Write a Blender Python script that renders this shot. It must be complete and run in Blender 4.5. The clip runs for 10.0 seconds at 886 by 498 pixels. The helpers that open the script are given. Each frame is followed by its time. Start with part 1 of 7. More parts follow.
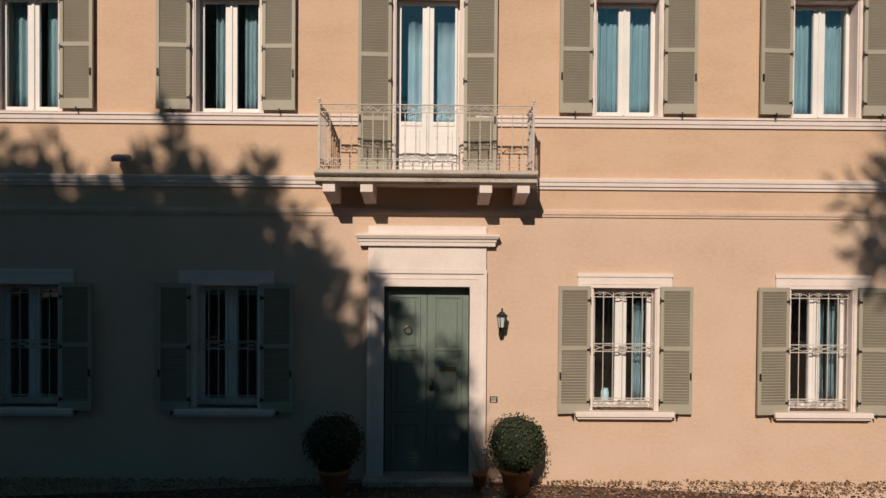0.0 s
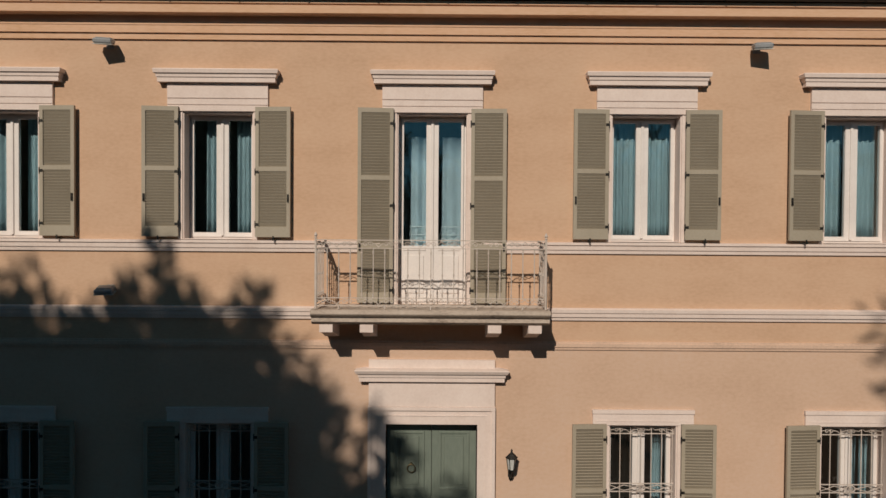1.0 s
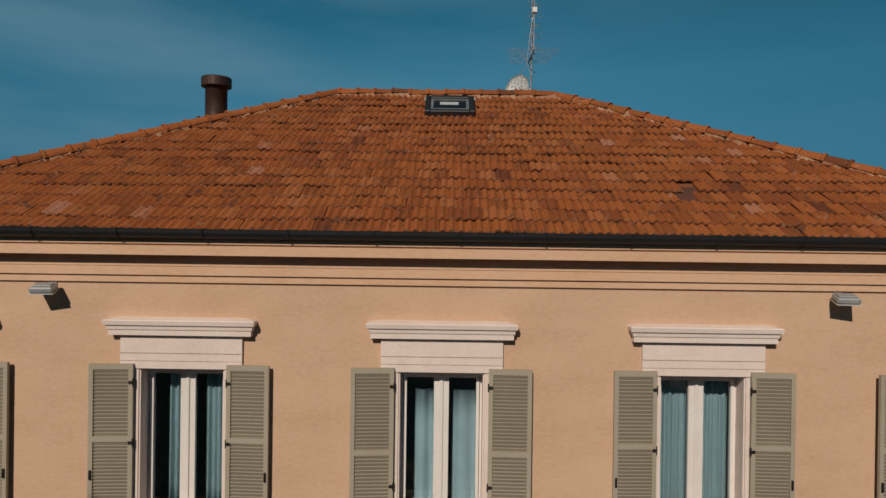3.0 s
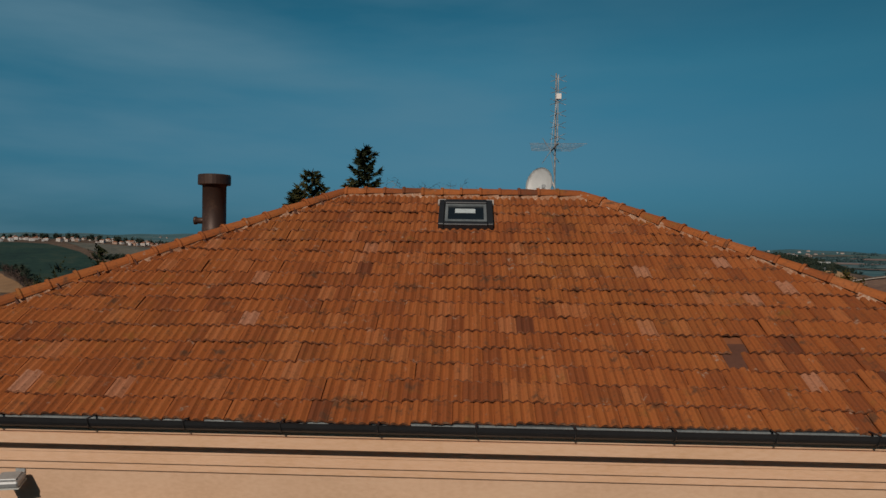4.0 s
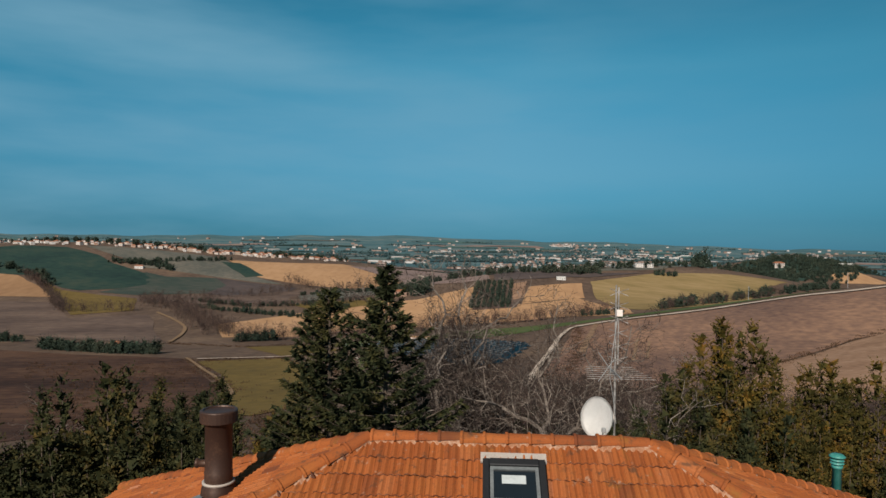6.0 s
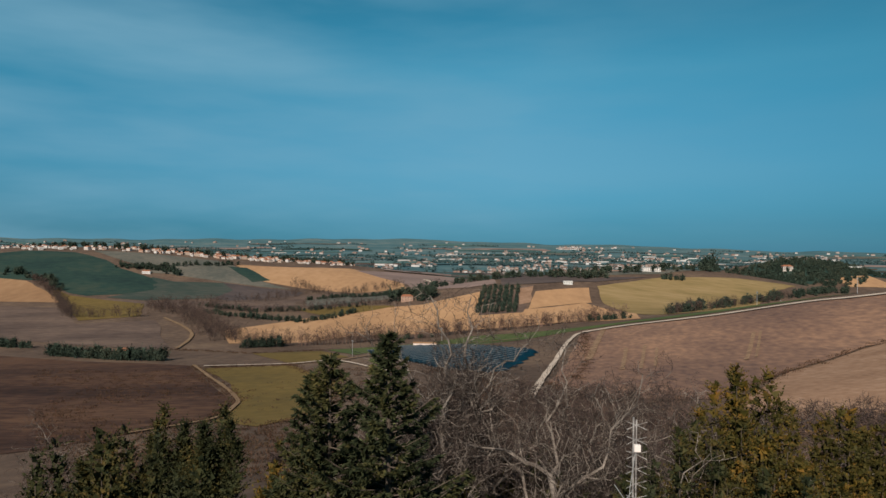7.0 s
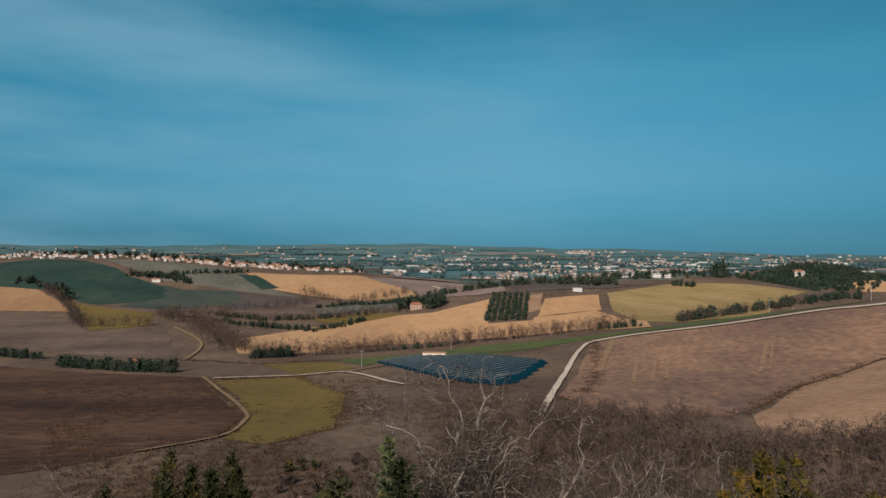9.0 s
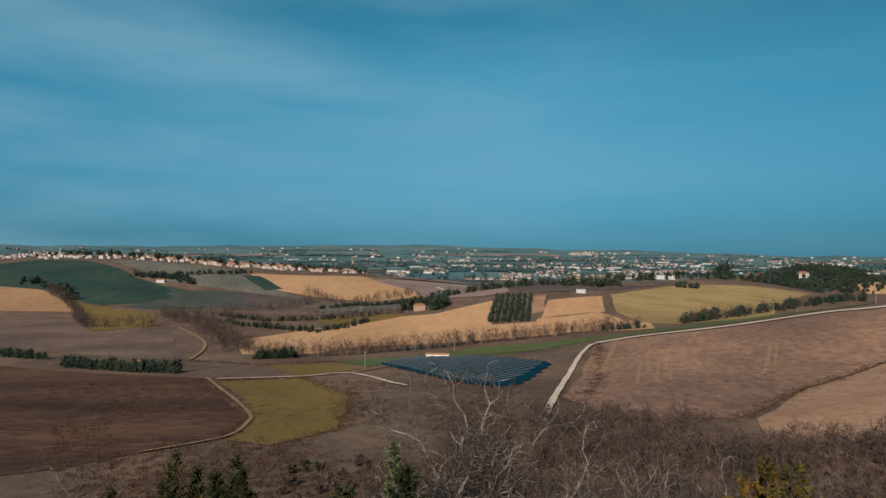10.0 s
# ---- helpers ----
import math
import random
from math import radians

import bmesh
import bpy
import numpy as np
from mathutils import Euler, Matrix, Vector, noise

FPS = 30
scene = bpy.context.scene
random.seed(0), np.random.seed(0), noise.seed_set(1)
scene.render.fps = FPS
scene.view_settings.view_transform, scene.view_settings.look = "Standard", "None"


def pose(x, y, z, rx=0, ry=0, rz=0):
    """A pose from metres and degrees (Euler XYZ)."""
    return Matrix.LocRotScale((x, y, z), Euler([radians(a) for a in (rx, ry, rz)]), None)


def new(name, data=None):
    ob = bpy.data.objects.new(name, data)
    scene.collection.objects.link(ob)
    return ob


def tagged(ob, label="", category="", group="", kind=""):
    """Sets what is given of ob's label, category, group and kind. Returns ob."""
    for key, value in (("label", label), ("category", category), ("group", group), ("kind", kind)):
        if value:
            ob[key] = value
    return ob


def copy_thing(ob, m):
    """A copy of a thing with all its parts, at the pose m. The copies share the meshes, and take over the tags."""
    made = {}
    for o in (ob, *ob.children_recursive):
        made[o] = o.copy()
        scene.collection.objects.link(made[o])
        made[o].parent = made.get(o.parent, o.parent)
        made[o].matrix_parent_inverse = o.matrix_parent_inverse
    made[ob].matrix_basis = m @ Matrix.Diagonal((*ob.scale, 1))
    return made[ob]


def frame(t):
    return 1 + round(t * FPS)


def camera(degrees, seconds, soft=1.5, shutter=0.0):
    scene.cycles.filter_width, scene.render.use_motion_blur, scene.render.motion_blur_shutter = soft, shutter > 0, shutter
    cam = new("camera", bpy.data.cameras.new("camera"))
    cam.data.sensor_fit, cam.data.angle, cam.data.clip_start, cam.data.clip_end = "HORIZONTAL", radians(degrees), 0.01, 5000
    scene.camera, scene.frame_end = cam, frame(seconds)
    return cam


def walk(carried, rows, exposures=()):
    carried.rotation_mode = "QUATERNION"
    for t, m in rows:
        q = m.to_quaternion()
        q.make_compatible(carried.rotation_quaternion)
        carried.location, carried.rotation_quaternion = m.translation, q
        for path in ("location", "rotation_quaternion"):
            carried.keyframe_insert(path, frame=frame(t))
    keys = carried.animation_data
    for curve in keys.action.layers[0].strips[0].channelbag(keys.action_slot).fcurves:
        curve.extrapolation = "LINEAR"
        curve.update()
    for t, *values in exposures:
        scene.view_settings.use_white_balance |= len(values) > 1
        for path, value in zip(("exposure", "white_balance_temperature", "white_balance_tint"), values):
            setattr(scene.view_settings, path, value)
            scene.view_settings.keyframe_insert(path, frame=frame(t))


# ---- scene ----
# camera rows: seconds, eye x y z, yaw, pitch, roll
cam = camera(67.0, 10.0, soft=1.5)
ROWS = [
    (0.0, -0.150, -10.429, 3.771, -0.47, -0.86, -0.45),
    (0.5, -0.181, -10.109, 4.822, -0.40, -1.12, -0.40),
    (1.0, -0.181, -9.728, 5.741, -0.14, -0.95, -0.40),
    (1.5, -0.222, -9.320, 6.563, -0.14, -0.57, -0.50),
    (2.0, -0.225, -8.898, 7.318, -0.06, -0.09, -0.60),
    (3.5, -0.286, -7.485, 10.025, 1.00, -0.40, -0.80),
    (4.0, -0.271, -6.983, 11.057, 1.86, -0.74, -0.80),
    (4.5, -0.398, -6.479, 12.026, 2.21, -0.83, -0.70),
    (5.0, -0.604, -6.039, 12.936, 2.55, -0.89, -0.70),
    (5.5, -0.750, -5.691, 13.832, 2.87, -0.86, -0.70),
    (7.0, -0.763, -4.493, 16.467, 3.73, -0.54, -0.50),
    (7.5, -0.792, -4.288, 17.376, 3.93, -0.43, -0.40),
    (8.0, -0.829, -3.920, 18.228, 4.16, -0.34, -0.30),
    (8.5, -0.888, -3.679, 19.121, 4.33, -0.20, -0.30),
    (9.0, -0.963, -3.427, 19.533, 4.47, -0.17, -0.20),
    (9.5, -0.990, -3.512, 19.691, 4.67, -0.20, -0.20),
    (10.0, -1.030, -3.601, 19.754, 4.76, -0.09, -0.30),
]
walk(cam, [(t, pose(x, y, z, 90 + pitch, roll, yaw)) for t, x, y, z, yaw, pitch, roll in ROWS],
     exposures=[(0.0, -0.20), (1.0, -0.60), (2.0, -0.62), (3.5, -0.73), (4.0, -0.75), (4.5, -0.42), (5.0, -0.05), (5.5, 0.05), (7.0, 0.15), (10.0, 0.13)])

# ---- world, sun, exposure ----
SUN_DIR = Vector((0.215, 0.80, -0.55)).normalized()      # the way the sunlight travels
SUN_ELEV = math.asin(-SUN_DIR.z)
SUN_AZ = math.atan2(-SUN_DIR.x, -SUN_DIR.y)


def link(nt, a, b):
    nt.links.new(a, b)


def make_world():
    world = bpy.data.worlds.new("sky")
    scene.world = world
    world.use_nodes = True
    nt = world.node_tree
    nt.nodes.clear()
    out = nt.nodes.new("ShaderNodeOutputWorld")
    back = nt.nodes.new("ShaderNodeBackground")
    sky = nt.nodes.new("ShaderNodeTexSky")
    sky.sky_type = "NISHITA"
    sky.sun_disc = False
    sky.sun_elevation = SUN_ELEV
    sky.sun_rotation = SUN_AZ
    sky.altitude = 1500
    sky.air_density = 1.0
    sky.dust_density = 0.3
    sky.ozone_density = 3.0
    # thin streaks of high cloud
    geo = nt.nodes.new("ShaderNodeTexCoord")
    mapping = nt.nodes.new("ShaderNodeMapping")
    mapping.inputs["Rotation"].default_value = (0, radians(14), radians(20))
    mapping.inputs["Scale"].default_value = (1.2, 1.2, 6.0)
    noise_a = nt.nodes.new("ShaderNodeTexNoise")
    noise_a.inputs["Scale"].default_value = 1.25
    noise_a.inputs["Detail"].default_value = 5
    noise_a.inputs["Roughness"].default_value = 0.5
    ramp = nt.nodes.new("ShaderNodeValToRGB")
    ramp.color_ramp.elements[0].position = 0.40
    ramp.color_ramp.elements[0].color = (0, 0, 0, 1)
    ramp.color_ramp.elements[1].position = 0.66
    ramp.color_ramp.elements[1].color = (0.62, 0.62, 0.62, 1)
    # the graded blue of the sky: less white near the horizon
    sep = nt.nodes.new("ShaderNodeSeparateXYZ")
    rise = nt.nodes.new("ShaderNodeMapRange")
    rise.inputs["From Max"].default_value = 0.7
    grade = nt.nodes.new("ShaderNodeValToRGB")
    g = grade.color_ramp.elements
    g[0].position, g[0].color = 0.0, (0.038, 0.145, 0.265, 1)
    g[1].position, g[1].color = 1.0, (0.02, 0.05, 0.075, 1)
    for p, c in ((0.04, (0.045, 0.167, 0.265)), (0.15, (0.110, 0.316, 0.355)), (0.35, (0.142, 0.505, 0.465)), (0.52, (0.128, 0.49, 0.44)), (0.66, (0.04, 0.115, 0.14))):
        g.new(p).color = (*c, 1)
    link(nt, geo.outputs["Generated"], sep.inputs["Vector"])
    link(nt, sep.outputs["Z"], rise.inputs["Value"])
    link(nt, rise.outputs["Result"], grade.inputs["Fac"])
    tint = nt.nodes.new("ShaderNodeMix")
    tint.data_type = "RGBA"
    tint.blend_type = "MULTIPLY"
    tint.inputs["Factor"].default_value = 1.0
    link(nt, grade.outputs["Color"], tint.inputs["B"])
    mix = nt.nodes.new("ShaderNodeMix")
    mix.data_type = "RGBA"
    mix.inputs["B"].default_value = (1.16, 2.38, 3.18, 1)
    link(nt, geo.outputs["Generated"], mapping.inputs["Vector"])
    link(nt, mapping.outputs["Vector"], noise_a.inputs["Vector"])
    link(nt, noise_a.outputs["Fac"], ramp.inputs["Fac"])
    link(nt, sky.outputs["Color"], tint.inputs["A"])
    link(nt, tint.outputs["Result"], mix.inputs["A"])
    # the cloud veil thins out towards the east
    veil = nt.nodes.new("ShaderNodeMapRange")
    veil.inputs["From Min"].default_value, veil.inputs["From Max"].default_value = -0.55, 0.45
    veil.inputs["To Min"].default_value, veil.inputs["To Max"].default_value = 1.25, 0.25
    times = nt.nodes.new("ShaderNodeMath")
    times.operation = "MULTIPLY"
    times.use_clamp = True
    link(nt, sep.outputs["X"], veil.inputs["Value"])
    link(nt, veil.outputs["Result"], times.inputs[0])
    link(nt, ramp.outputs["Color"], times.inputs[1])
    link(nt, times.outputs["Value"], mix.inputs["Factor"])
    dim = nt.nodes.new("ShaderNodeMapRange")
    dim.inputs["From Min"].default_value, dim.inputs["From Max"].default_value = 0.05, 0.6
    dim.inputs["To Min"].default_value, dim.inputs["To Max"].default_value = 1.0, 0.84
    scaled = nt.nodes.new("ShaderNodeVectorMath")
    scaled.operation = "SCALE"
    link(nt, sep.outputs["X"], dim.inputs["Value"])
    link(nt, mix.outputs["Result"], scaled.inputs[0])
    link(nt, dim.outputs["Result"], scaled.inputs["Scale"])
    link(nt, scaled.outputs["Vector"], back.inputs["Color"])
    back.inputs["Strength"].default_value = 0.15
    link(nt, back.outputs["Background"], out.inputs["Surface"])


make_world()
sun = new("sun", bpy.data.lights.new("sun", "SUN"))
sun.data.energy = 5.0
sun.data.angle = radians(0.53)
sun.data.color = (1.0, 0.88, 0.74)
sun.matrix_world = Matrix.Translation((-20, -60, 60)) @ SUN_DIR.to_track_quat("-Z", "Y").to_matrix().to_4x4()

# ---- materials ----
def material(name, base, rough=0.8, metal=0.0, spec=0.4, dark=None, light=None, scale=4.0, fine=40.0, amount=0.5,
             bump=0.2, bump_scale=60.0, depth=0.01, random_tint=0.0, stretch=(1, 1, 1), island=False, detail=6, coat=0.0):
    """A surface with two scales of colour variation and fine relief, in world-sized object space."""
    m = bpy.data.materials.new(name)
    m.use_nodes = True
    nt = m.node_tree
    b = nt.nodes["Principled BSDF"]
    b.inputs["Roughness"].default_value = rough
    b.inputs["Metallic"].default_value = metal
    b.inputs["Specular IOR Level"].default_value = spec
    b.inputs["Coat Weight"].default_value = coat
    dark = dark or tuple(c * 0.72 for c in base)
    light = light or tuple(min(1.0, c * 1.18) for c in base)
    geo = nt.nodes.new("ShaderNodeNewGeometry")
    mp = nt.nodes.new("ShaderNodeMapping")
    mp.inputs["Scale"].default_value = stretch
    link(nt, geo.outputs["Position"], mp.inputs["Vector"])
    n1 = nt.nodes.new("ShaderNodeTexNoise")
    n1.inputs["Scale"].default_value = scale
    n1.inputs["Detail"].default_value = detail
    n1.inputs["Roughness"].default_value = 0.6
    n2 = nt.nodes.new("ShaderNodeTexNoise")
    n2.inputs["Scale"].default_value = fine
    n2.inputs["Detail"].default_value = 3
    link(nt, mp.outputs["Vector"], n1.inputs["Vector"])
    link(nt, mp.outputs["Vector"], n2.inputs["Vector"])
    add = nt.nodes.new("ShaderNodeMix")
    add.data_type = "FLOAT"
    add.inputs["Factor"].default_value = 0.4
    link(nt, n1.outputs["Fac"], add.inputs["A"])
    link(nt, n2.outputs["Fac"], add.inputs["B"])
    ramp = nt.nodes.new("ShaderNodeValToRGB")
    e = ramp.color_ramp.elements
    e[0].position, e[0].color = 0.5 - 0.25 / max(amount, 0.05) * 0.5, (*dark, 1)
    e[0].position = max(0.0, min(0.45, e[0].position))
    e[1].position, e[1].color = 1 - e[0].position, (*light, 1)
    mid = ramp.color_ramp.elements.new(0.5)
    mid.color = (*base, 1)
    link(nt, add.outputs["Result"], ramp.inputs["Fac"])
    colour = ramp.outputs["Color"]
    if random_tint:
        hsv = nt.nodes.new("ShaderNodeHueSaturation")
        mr = nt.nodes.new("ShaderNodeMapRange")
        mr.inputs["To Min"].default_value = 1 - random_tint
        mr.inputs["To Max"].default_value = 1 + random_tint
        if island:
            link(nt, geo.outputs["Random Per Island"], mr.inputs["Value"])
        else:
            info = nt.nodes.new("ShaderNodeObjectInfo")
            link(nt, info.outputs["Random"], mr.inputs["Value"])
        link(nt, mr.outputs["Result"], hsv.inputs["Value"])
        hue = nt.nodes.new("ShaderNodeMapRange")
        hue.inputs["To Min"].default_value = 0.5 + 0.06 * random_tint
        hue.inputs["To Max"].default_value = 0.5 - 0.06 * random_tint
        link(nt, mr.inputs["Value"].links[0].from_socket, hue.inputs["Value"])
        link(nt, hue.outputs["Result"], hsv.inputs["Hue"])
        link(nt, colour, hsv.inputs["Color"])
        colour = hsv.outputs["Color"]
    link(nt, colour, b.inputs["Base Color"])
    if bump:
        bp = nt.nodes.new("ShaderNodeBump")
        bp.inputs["Strength"].default_value = bump
        bp.inputs["Distance"].default_value = depth
        n3 = nt.nodes.new("ShaderNodeTexNoise")
        n3.inputs["Scale"].default_value = bump_scale
        n3.inputs["Detail"].default_value = 4
        link(nt, mp.outputs["Vector"], n3.inputs["Vector"])
        link(nt, n3.outputs["Fac"], bp.inputs["Height"])
        link(nt, bp.outputs["Normal"], b.inputs["Normal"])
    return m


M_RENDER = material("ochre_render", (0.578, 0.382, 0.260), 0.9, dark=(0.50, 0.322, 0.208), light=(0.625, 0.436, 0.302), scale=0.9, fine=14, amount=0.6, bump=0.25, bump_scale=45, stretch=(1, 1, 2.2))
M_CORNICE = material("ochre_cornice", (0.624, 0.3965, 0.26), 0.9, dark=(0.52, 0.312, 0.1755), light=(0.689, 0.468, 0.3315), scale=1.1, fine=18, stretch=(0.5, 1, 2))
M_STONE = material("pale_stone", (0.715, 0.600, 0.545), 0.85, dark=(0.63, 0.515, 0.46), light=(0.78, 0.675, 0.62), scale=2.5, fine=30)

M_GROUND = material("earth", (0.112, 0.078, 0.060), 0.95, spec=0.1, dark=(0.066, 0.047, 0.038), light=(0.170, 0.120, 0.086), scale=0.02, fine=0.22, amount=0.8, bump=0.4, bump_scale=0.5, depth=0.3)
# distance haze is put into this blue-green base colour
M_HAZELAND = material("hazy_far_land", (0.070, 0.140, 0.158), 0.95, spec=0.1, dark=(0.046, 0.104, 0.124), light=(0.150, 0.185, 0.185), scale=0.006, fine=0.035, amount=0.9, stretch=(0.45, 1, 1), bump=0.3, bump_scale=0.05, depth=2.0)
M_RENDER_LOW = material("pink_render", (0.585, 0.408, 0.300), 0.9, dark=(0.50, 0.335, 0.235), light=(0.618, 0.458, 0.362), scale=0.8, fine=14, bump=0.25, bump_scale=45, stretch=(1, 1, 1.6))
M_STONE_PINK = material("pinkish_stone", (0.6016, 0.4288, 0.3264), 0.85, scale=2.0, fine=30)
M_PLASTER_IN = material("inner_plaster", (0.42, 0.42, 0.39), 0.9, scale=1.0, fine=10)
M_WHITE = material("white_paint", (0.735, 0.685, 0.655), 0.45, spec=0.5, dark=(0.65, 0.60, 0.57), light=(0.80, 0.755, 0.725), scale=3, fine=40, bump=0.08)
M_SHUTTER = material("shutter_paint", (0.355, 0.310, 0.242), 0.6, dark=(0.305, 0.262, 0.200), light=(0.395, 0.350, 0.280), scale=1.5, fine=35, bump=0.1)
M_IRON = material("dark_iron", (0.03, 0.028, 0.026), 0.55, metal=0.6, scale=8, fine=60, bump=0.15)
M_GREYIRON = material("weathered_iron", (0.5375, 0.4688, 0.4188), 0.75, metal=0.0, dark=(0.35, 0.275, 0.225), light=(0.65, 0.5813, 0.5312), scale=7, fine=60, bump=0.2)
M_CURTAIN = material("curtain_cloth", (0.53, 0.67, 0.71), 0.9, scale=2, fine=60, bump=0.1)
M_CURTAIN_WHITE = material("pale_curtain_cloth", (0.72, 0.86, 0.93), 0.9, scale=2, fine=60, bump=0.1)
M_DOOR = material("door_paint", (0.169, 0.2015, 0.169), 0.45, dark=(0.13, 0.1625, 0.1365), light=(0.208, 0.2405, 0.2015), scale=1.5, fine=30, bump=0.08, stretch=(1, 1, 0.3))


def glass_material():
    m = bpy.data.materials.new("window_glass")
    m.use_nodes = True
    nt = m.node_tree
    nt.nodes.clear()
    out = nt.nodes.new("ShaderNodeOutputMaterial")
    clear = nt.nodes.new("ShaderNodeBsdfTransparent")
    clear.inputs["Color"].default_value = (0.68, 0.84, 0.90, 1)
    gloss = nt.nodes.new("ShaderNodeBsdfGlossy")
    gloss.inputs["Roughness"].default_value = 0.02
    fres = nt.nodes.new("ShaderNodeFresnel")
    fres.inputs["IOR"].default_value = 2.2
    mix = nt.nodes.new("ShaderNodeMixShader")
    link(nt, fres.outputs["Fac"], mix.inputs["Fac"])
    link(nt, clear.outputs["BSDF"], mix.inputs[1])
    link(nt, gloss.outputs["BSDF"], mix.inputs[2])
    link(nt, mix.outputs["Shader"], out.inputs["Surface"])
    return m


M_GLASS = glass_material()
M_STONE_OLD = material("weathered_stone", (0.5002, 0.4161, 0.348), 0.9, dark=(0.2537, 0.203, 0.1668), light=(0.5988, 0.5104, 0.435), scale=3.0, fine=30, amount=0.7, stretch=(0.6, 1, 1.5))
M_BRASS = material("dull_brass", (0.20, 0.16, 0.09), 0.45, metal=0.9, scale=10, fine=60, bump=0.05)
M_LAMPGLASS = material("frosted_glass", (0.55, 0.56, 0.54), 0.35, spec=0.6, scale=6, fine=40, bump=0.05)
M_LAMPGREY = material("grey_enamel", (0.34, 0.35, 0.36), 0.5, metal=0.3, scale=6, fine=40, bump=0.05)


def tile_material(name, island):
    """Fired clay: each tile its own shade, with lichen, soot and yellow bloom in patches."""
    m = bpy.data.materials.new(name)
    m.use_nodes = True
    nt = m.node_tree
    b = nt.nodes["Principled BSDF"]
    b.inputs["Roughness"].default_value = 0.85
    b.inputs["Specular IOR Level"].default_value = 0.25
    geo = nt.nodes.new("ShaderNodeNewGeometry")
    if island:
        value = geo.outputs["Random Per Island"]
    else:
        value = nt.nodes.new("ShaderNodeObjectInfo").outputs["Random"]
    ramp = nt.nodes.new("ShaderNodeValToRGB")
    stops = [(0.0, (0.12, 0.036, 0.017)), (0.02, (0.22, 0.062, 0.020)), (0.25, (0.268, 0.076, 0.021)), (0.55, (0.305, 0.088, 0.023)), (0.85, (0.330, 0.100, 0.028)), (0.97, (0.345, 0.115, 0.040)), (1.0, (0.38, 0.17, 0.10))]
    e = ramp.color_ramp.elements
    e[0].position, e[0].color = stops[0][0], (*stops[0][1], 1)
    e[1].position, e[1].color = stops[-1][0], (*stops[-1][1], 1)
    for p, c in stops[1:-1]:
        e.new(p).color = (*c, 1)
    link(nt, value, ramp.inputs["Fac"])
    colour = ramp.outputs["Color"]
    for scale, lo, hi, tint, amount, detail in ((0.55, 0.52, 0.72, (0.34, 0.125, 0.03), 0.45, 4), (2.6, 0.60, 0.74, (0.19, 0.105, 0.022), 0.55, 5), (7.0, 0.63, 0.70, (0.36, 0.255, 0.19), 0.7, 6), (4.3, 0.58, 0.68, (0.085, 0.045, 0.026), 0.8, 6), (26.0, 0.54, 0.70, (0.11, 0.045, 0.022), 0.65, 4)):
        n = nt.nodes.new("ShaderNodeTexNoise")
        n.inputs["Scale"].default_value = scale
        n.inputs["Detail"].default_value = detail
        n.inputs["Roughness"].default_value = 0.65
        off = nt.nodes.new("ShaderNodeVectorMath")
        off.operation = "ADD"
        off.inputs[1].default_value = (scale * 3.1, scale * 1.7, scale)
        link(nt, geo.outputs["Position"], off.inputs[0])
        link(nt, off.outputs["Vector"], n.inputs["Vector"])
        mr = nt.nodes.new("ShaderNodeMapRange")
        mr.inputs["From Min"].default_value, mr.inputs["From Max"].default_value = lo, hi
        mr.inputs["To Max"].default_value = amount
        link(nt, n.outputs["Fac"], mr.inputs["Value"])
        mix = nt.nodes.new("ShaderNodeMix")
        mix.data_type = "RGBA"
        mix.inputs["B"].default_value = (*tint, 1)
        link(nt, mr.outputs["Result"], mix.inputs["Factor"])
        link(nt, colour, mix.inputs["A"])
        colour = mix.outputs["Result"]
    link(nt, colour, b.inputs["Base Color"])
    bp = nt.nodes.new("ShaderNodeBump")
    bp.inputs["Strength"].default_value = 0.35
    bp.inputs["Distance"].default_value = 0.01
    n3 = nt.nodes.new("ShaderNodeTexNoise")
    n3.inputs["Scale"].default_value = 55
    n3.inputs["Detail"].default_value = 4
    link(nt, geo.outputs["Position"], n3.inputs["Vector"])
    link(nt, n3.outputs["Fac"], bp.inputs["Height"])
    link(nt, bp.outputs["Normal"], b.inputs["Normal"])
    return m


M_TILE = tile_material("clay_tile", False)
M_TILE_FIELD = tile_material("clay_tile_field", True)
# tile noses, mottled dark and pale by fine noise
M_TILE_EDGE = material("mottled_tile_nose", (0.235, 0.088, 0.040), 0.95, dark=(0.075, 0.032, 0.018), light=(0.46, 0.255, 0.16), scale=6, fine=34, amount=0.95)
M_TILE_PLAIN = material("clay_bed", (0.22, 0.075, 0.03), 0.9, scale=1.2, fine=20)
M_TILE_DARK = material("dark_clay", (0.10, 0.04, 0.025), 0.9, scale=4, fine=30)
M_MORTAR = material("mortar", (0.33, 0.17, 0.10), 0.95, dark=(0.24, 0.095, 0.045), light=(0.46, 0.32, 0.24), scale=5, fine=40, amount=0.8)
M_GUTTER = material("dark_metal", (0.035, 0.036, 0.04), 0.45, metal=0.5, scale=3, fine=30, bump=0.1)
M_LEAD = material("lead", (0.17, 0.19, 0.20), 0.6, metal=0.3, dark=(0.08, 0.09, 0.10), light=(0.26, 0.28, 0.29), scale=5, fine=40)
M_LEAD_PALE = material("pale_lead", (0.42, 0.38, 0.35), 0.7, metal=0.2, scale=5, fine=40)
M_FLUE = material("brown_flue", (0.052, 0.028, 0.021), 0.5, metal=0.3, dark=(0.045, 0.025, 0.02), light=(0.11, 0.06, 0.04), scale=3, fine=30, bump=0.1)
M_SKYGLASS = material("dark_glass", (0.01, 0.014, 0.018), 0.05, spec=0.8, bump=0, scale=2)
M_SKYGLINT = material("pale_reflection", (0.45, 0.50, 0.52), 0.4, scale=8, fine=40, bump=0)
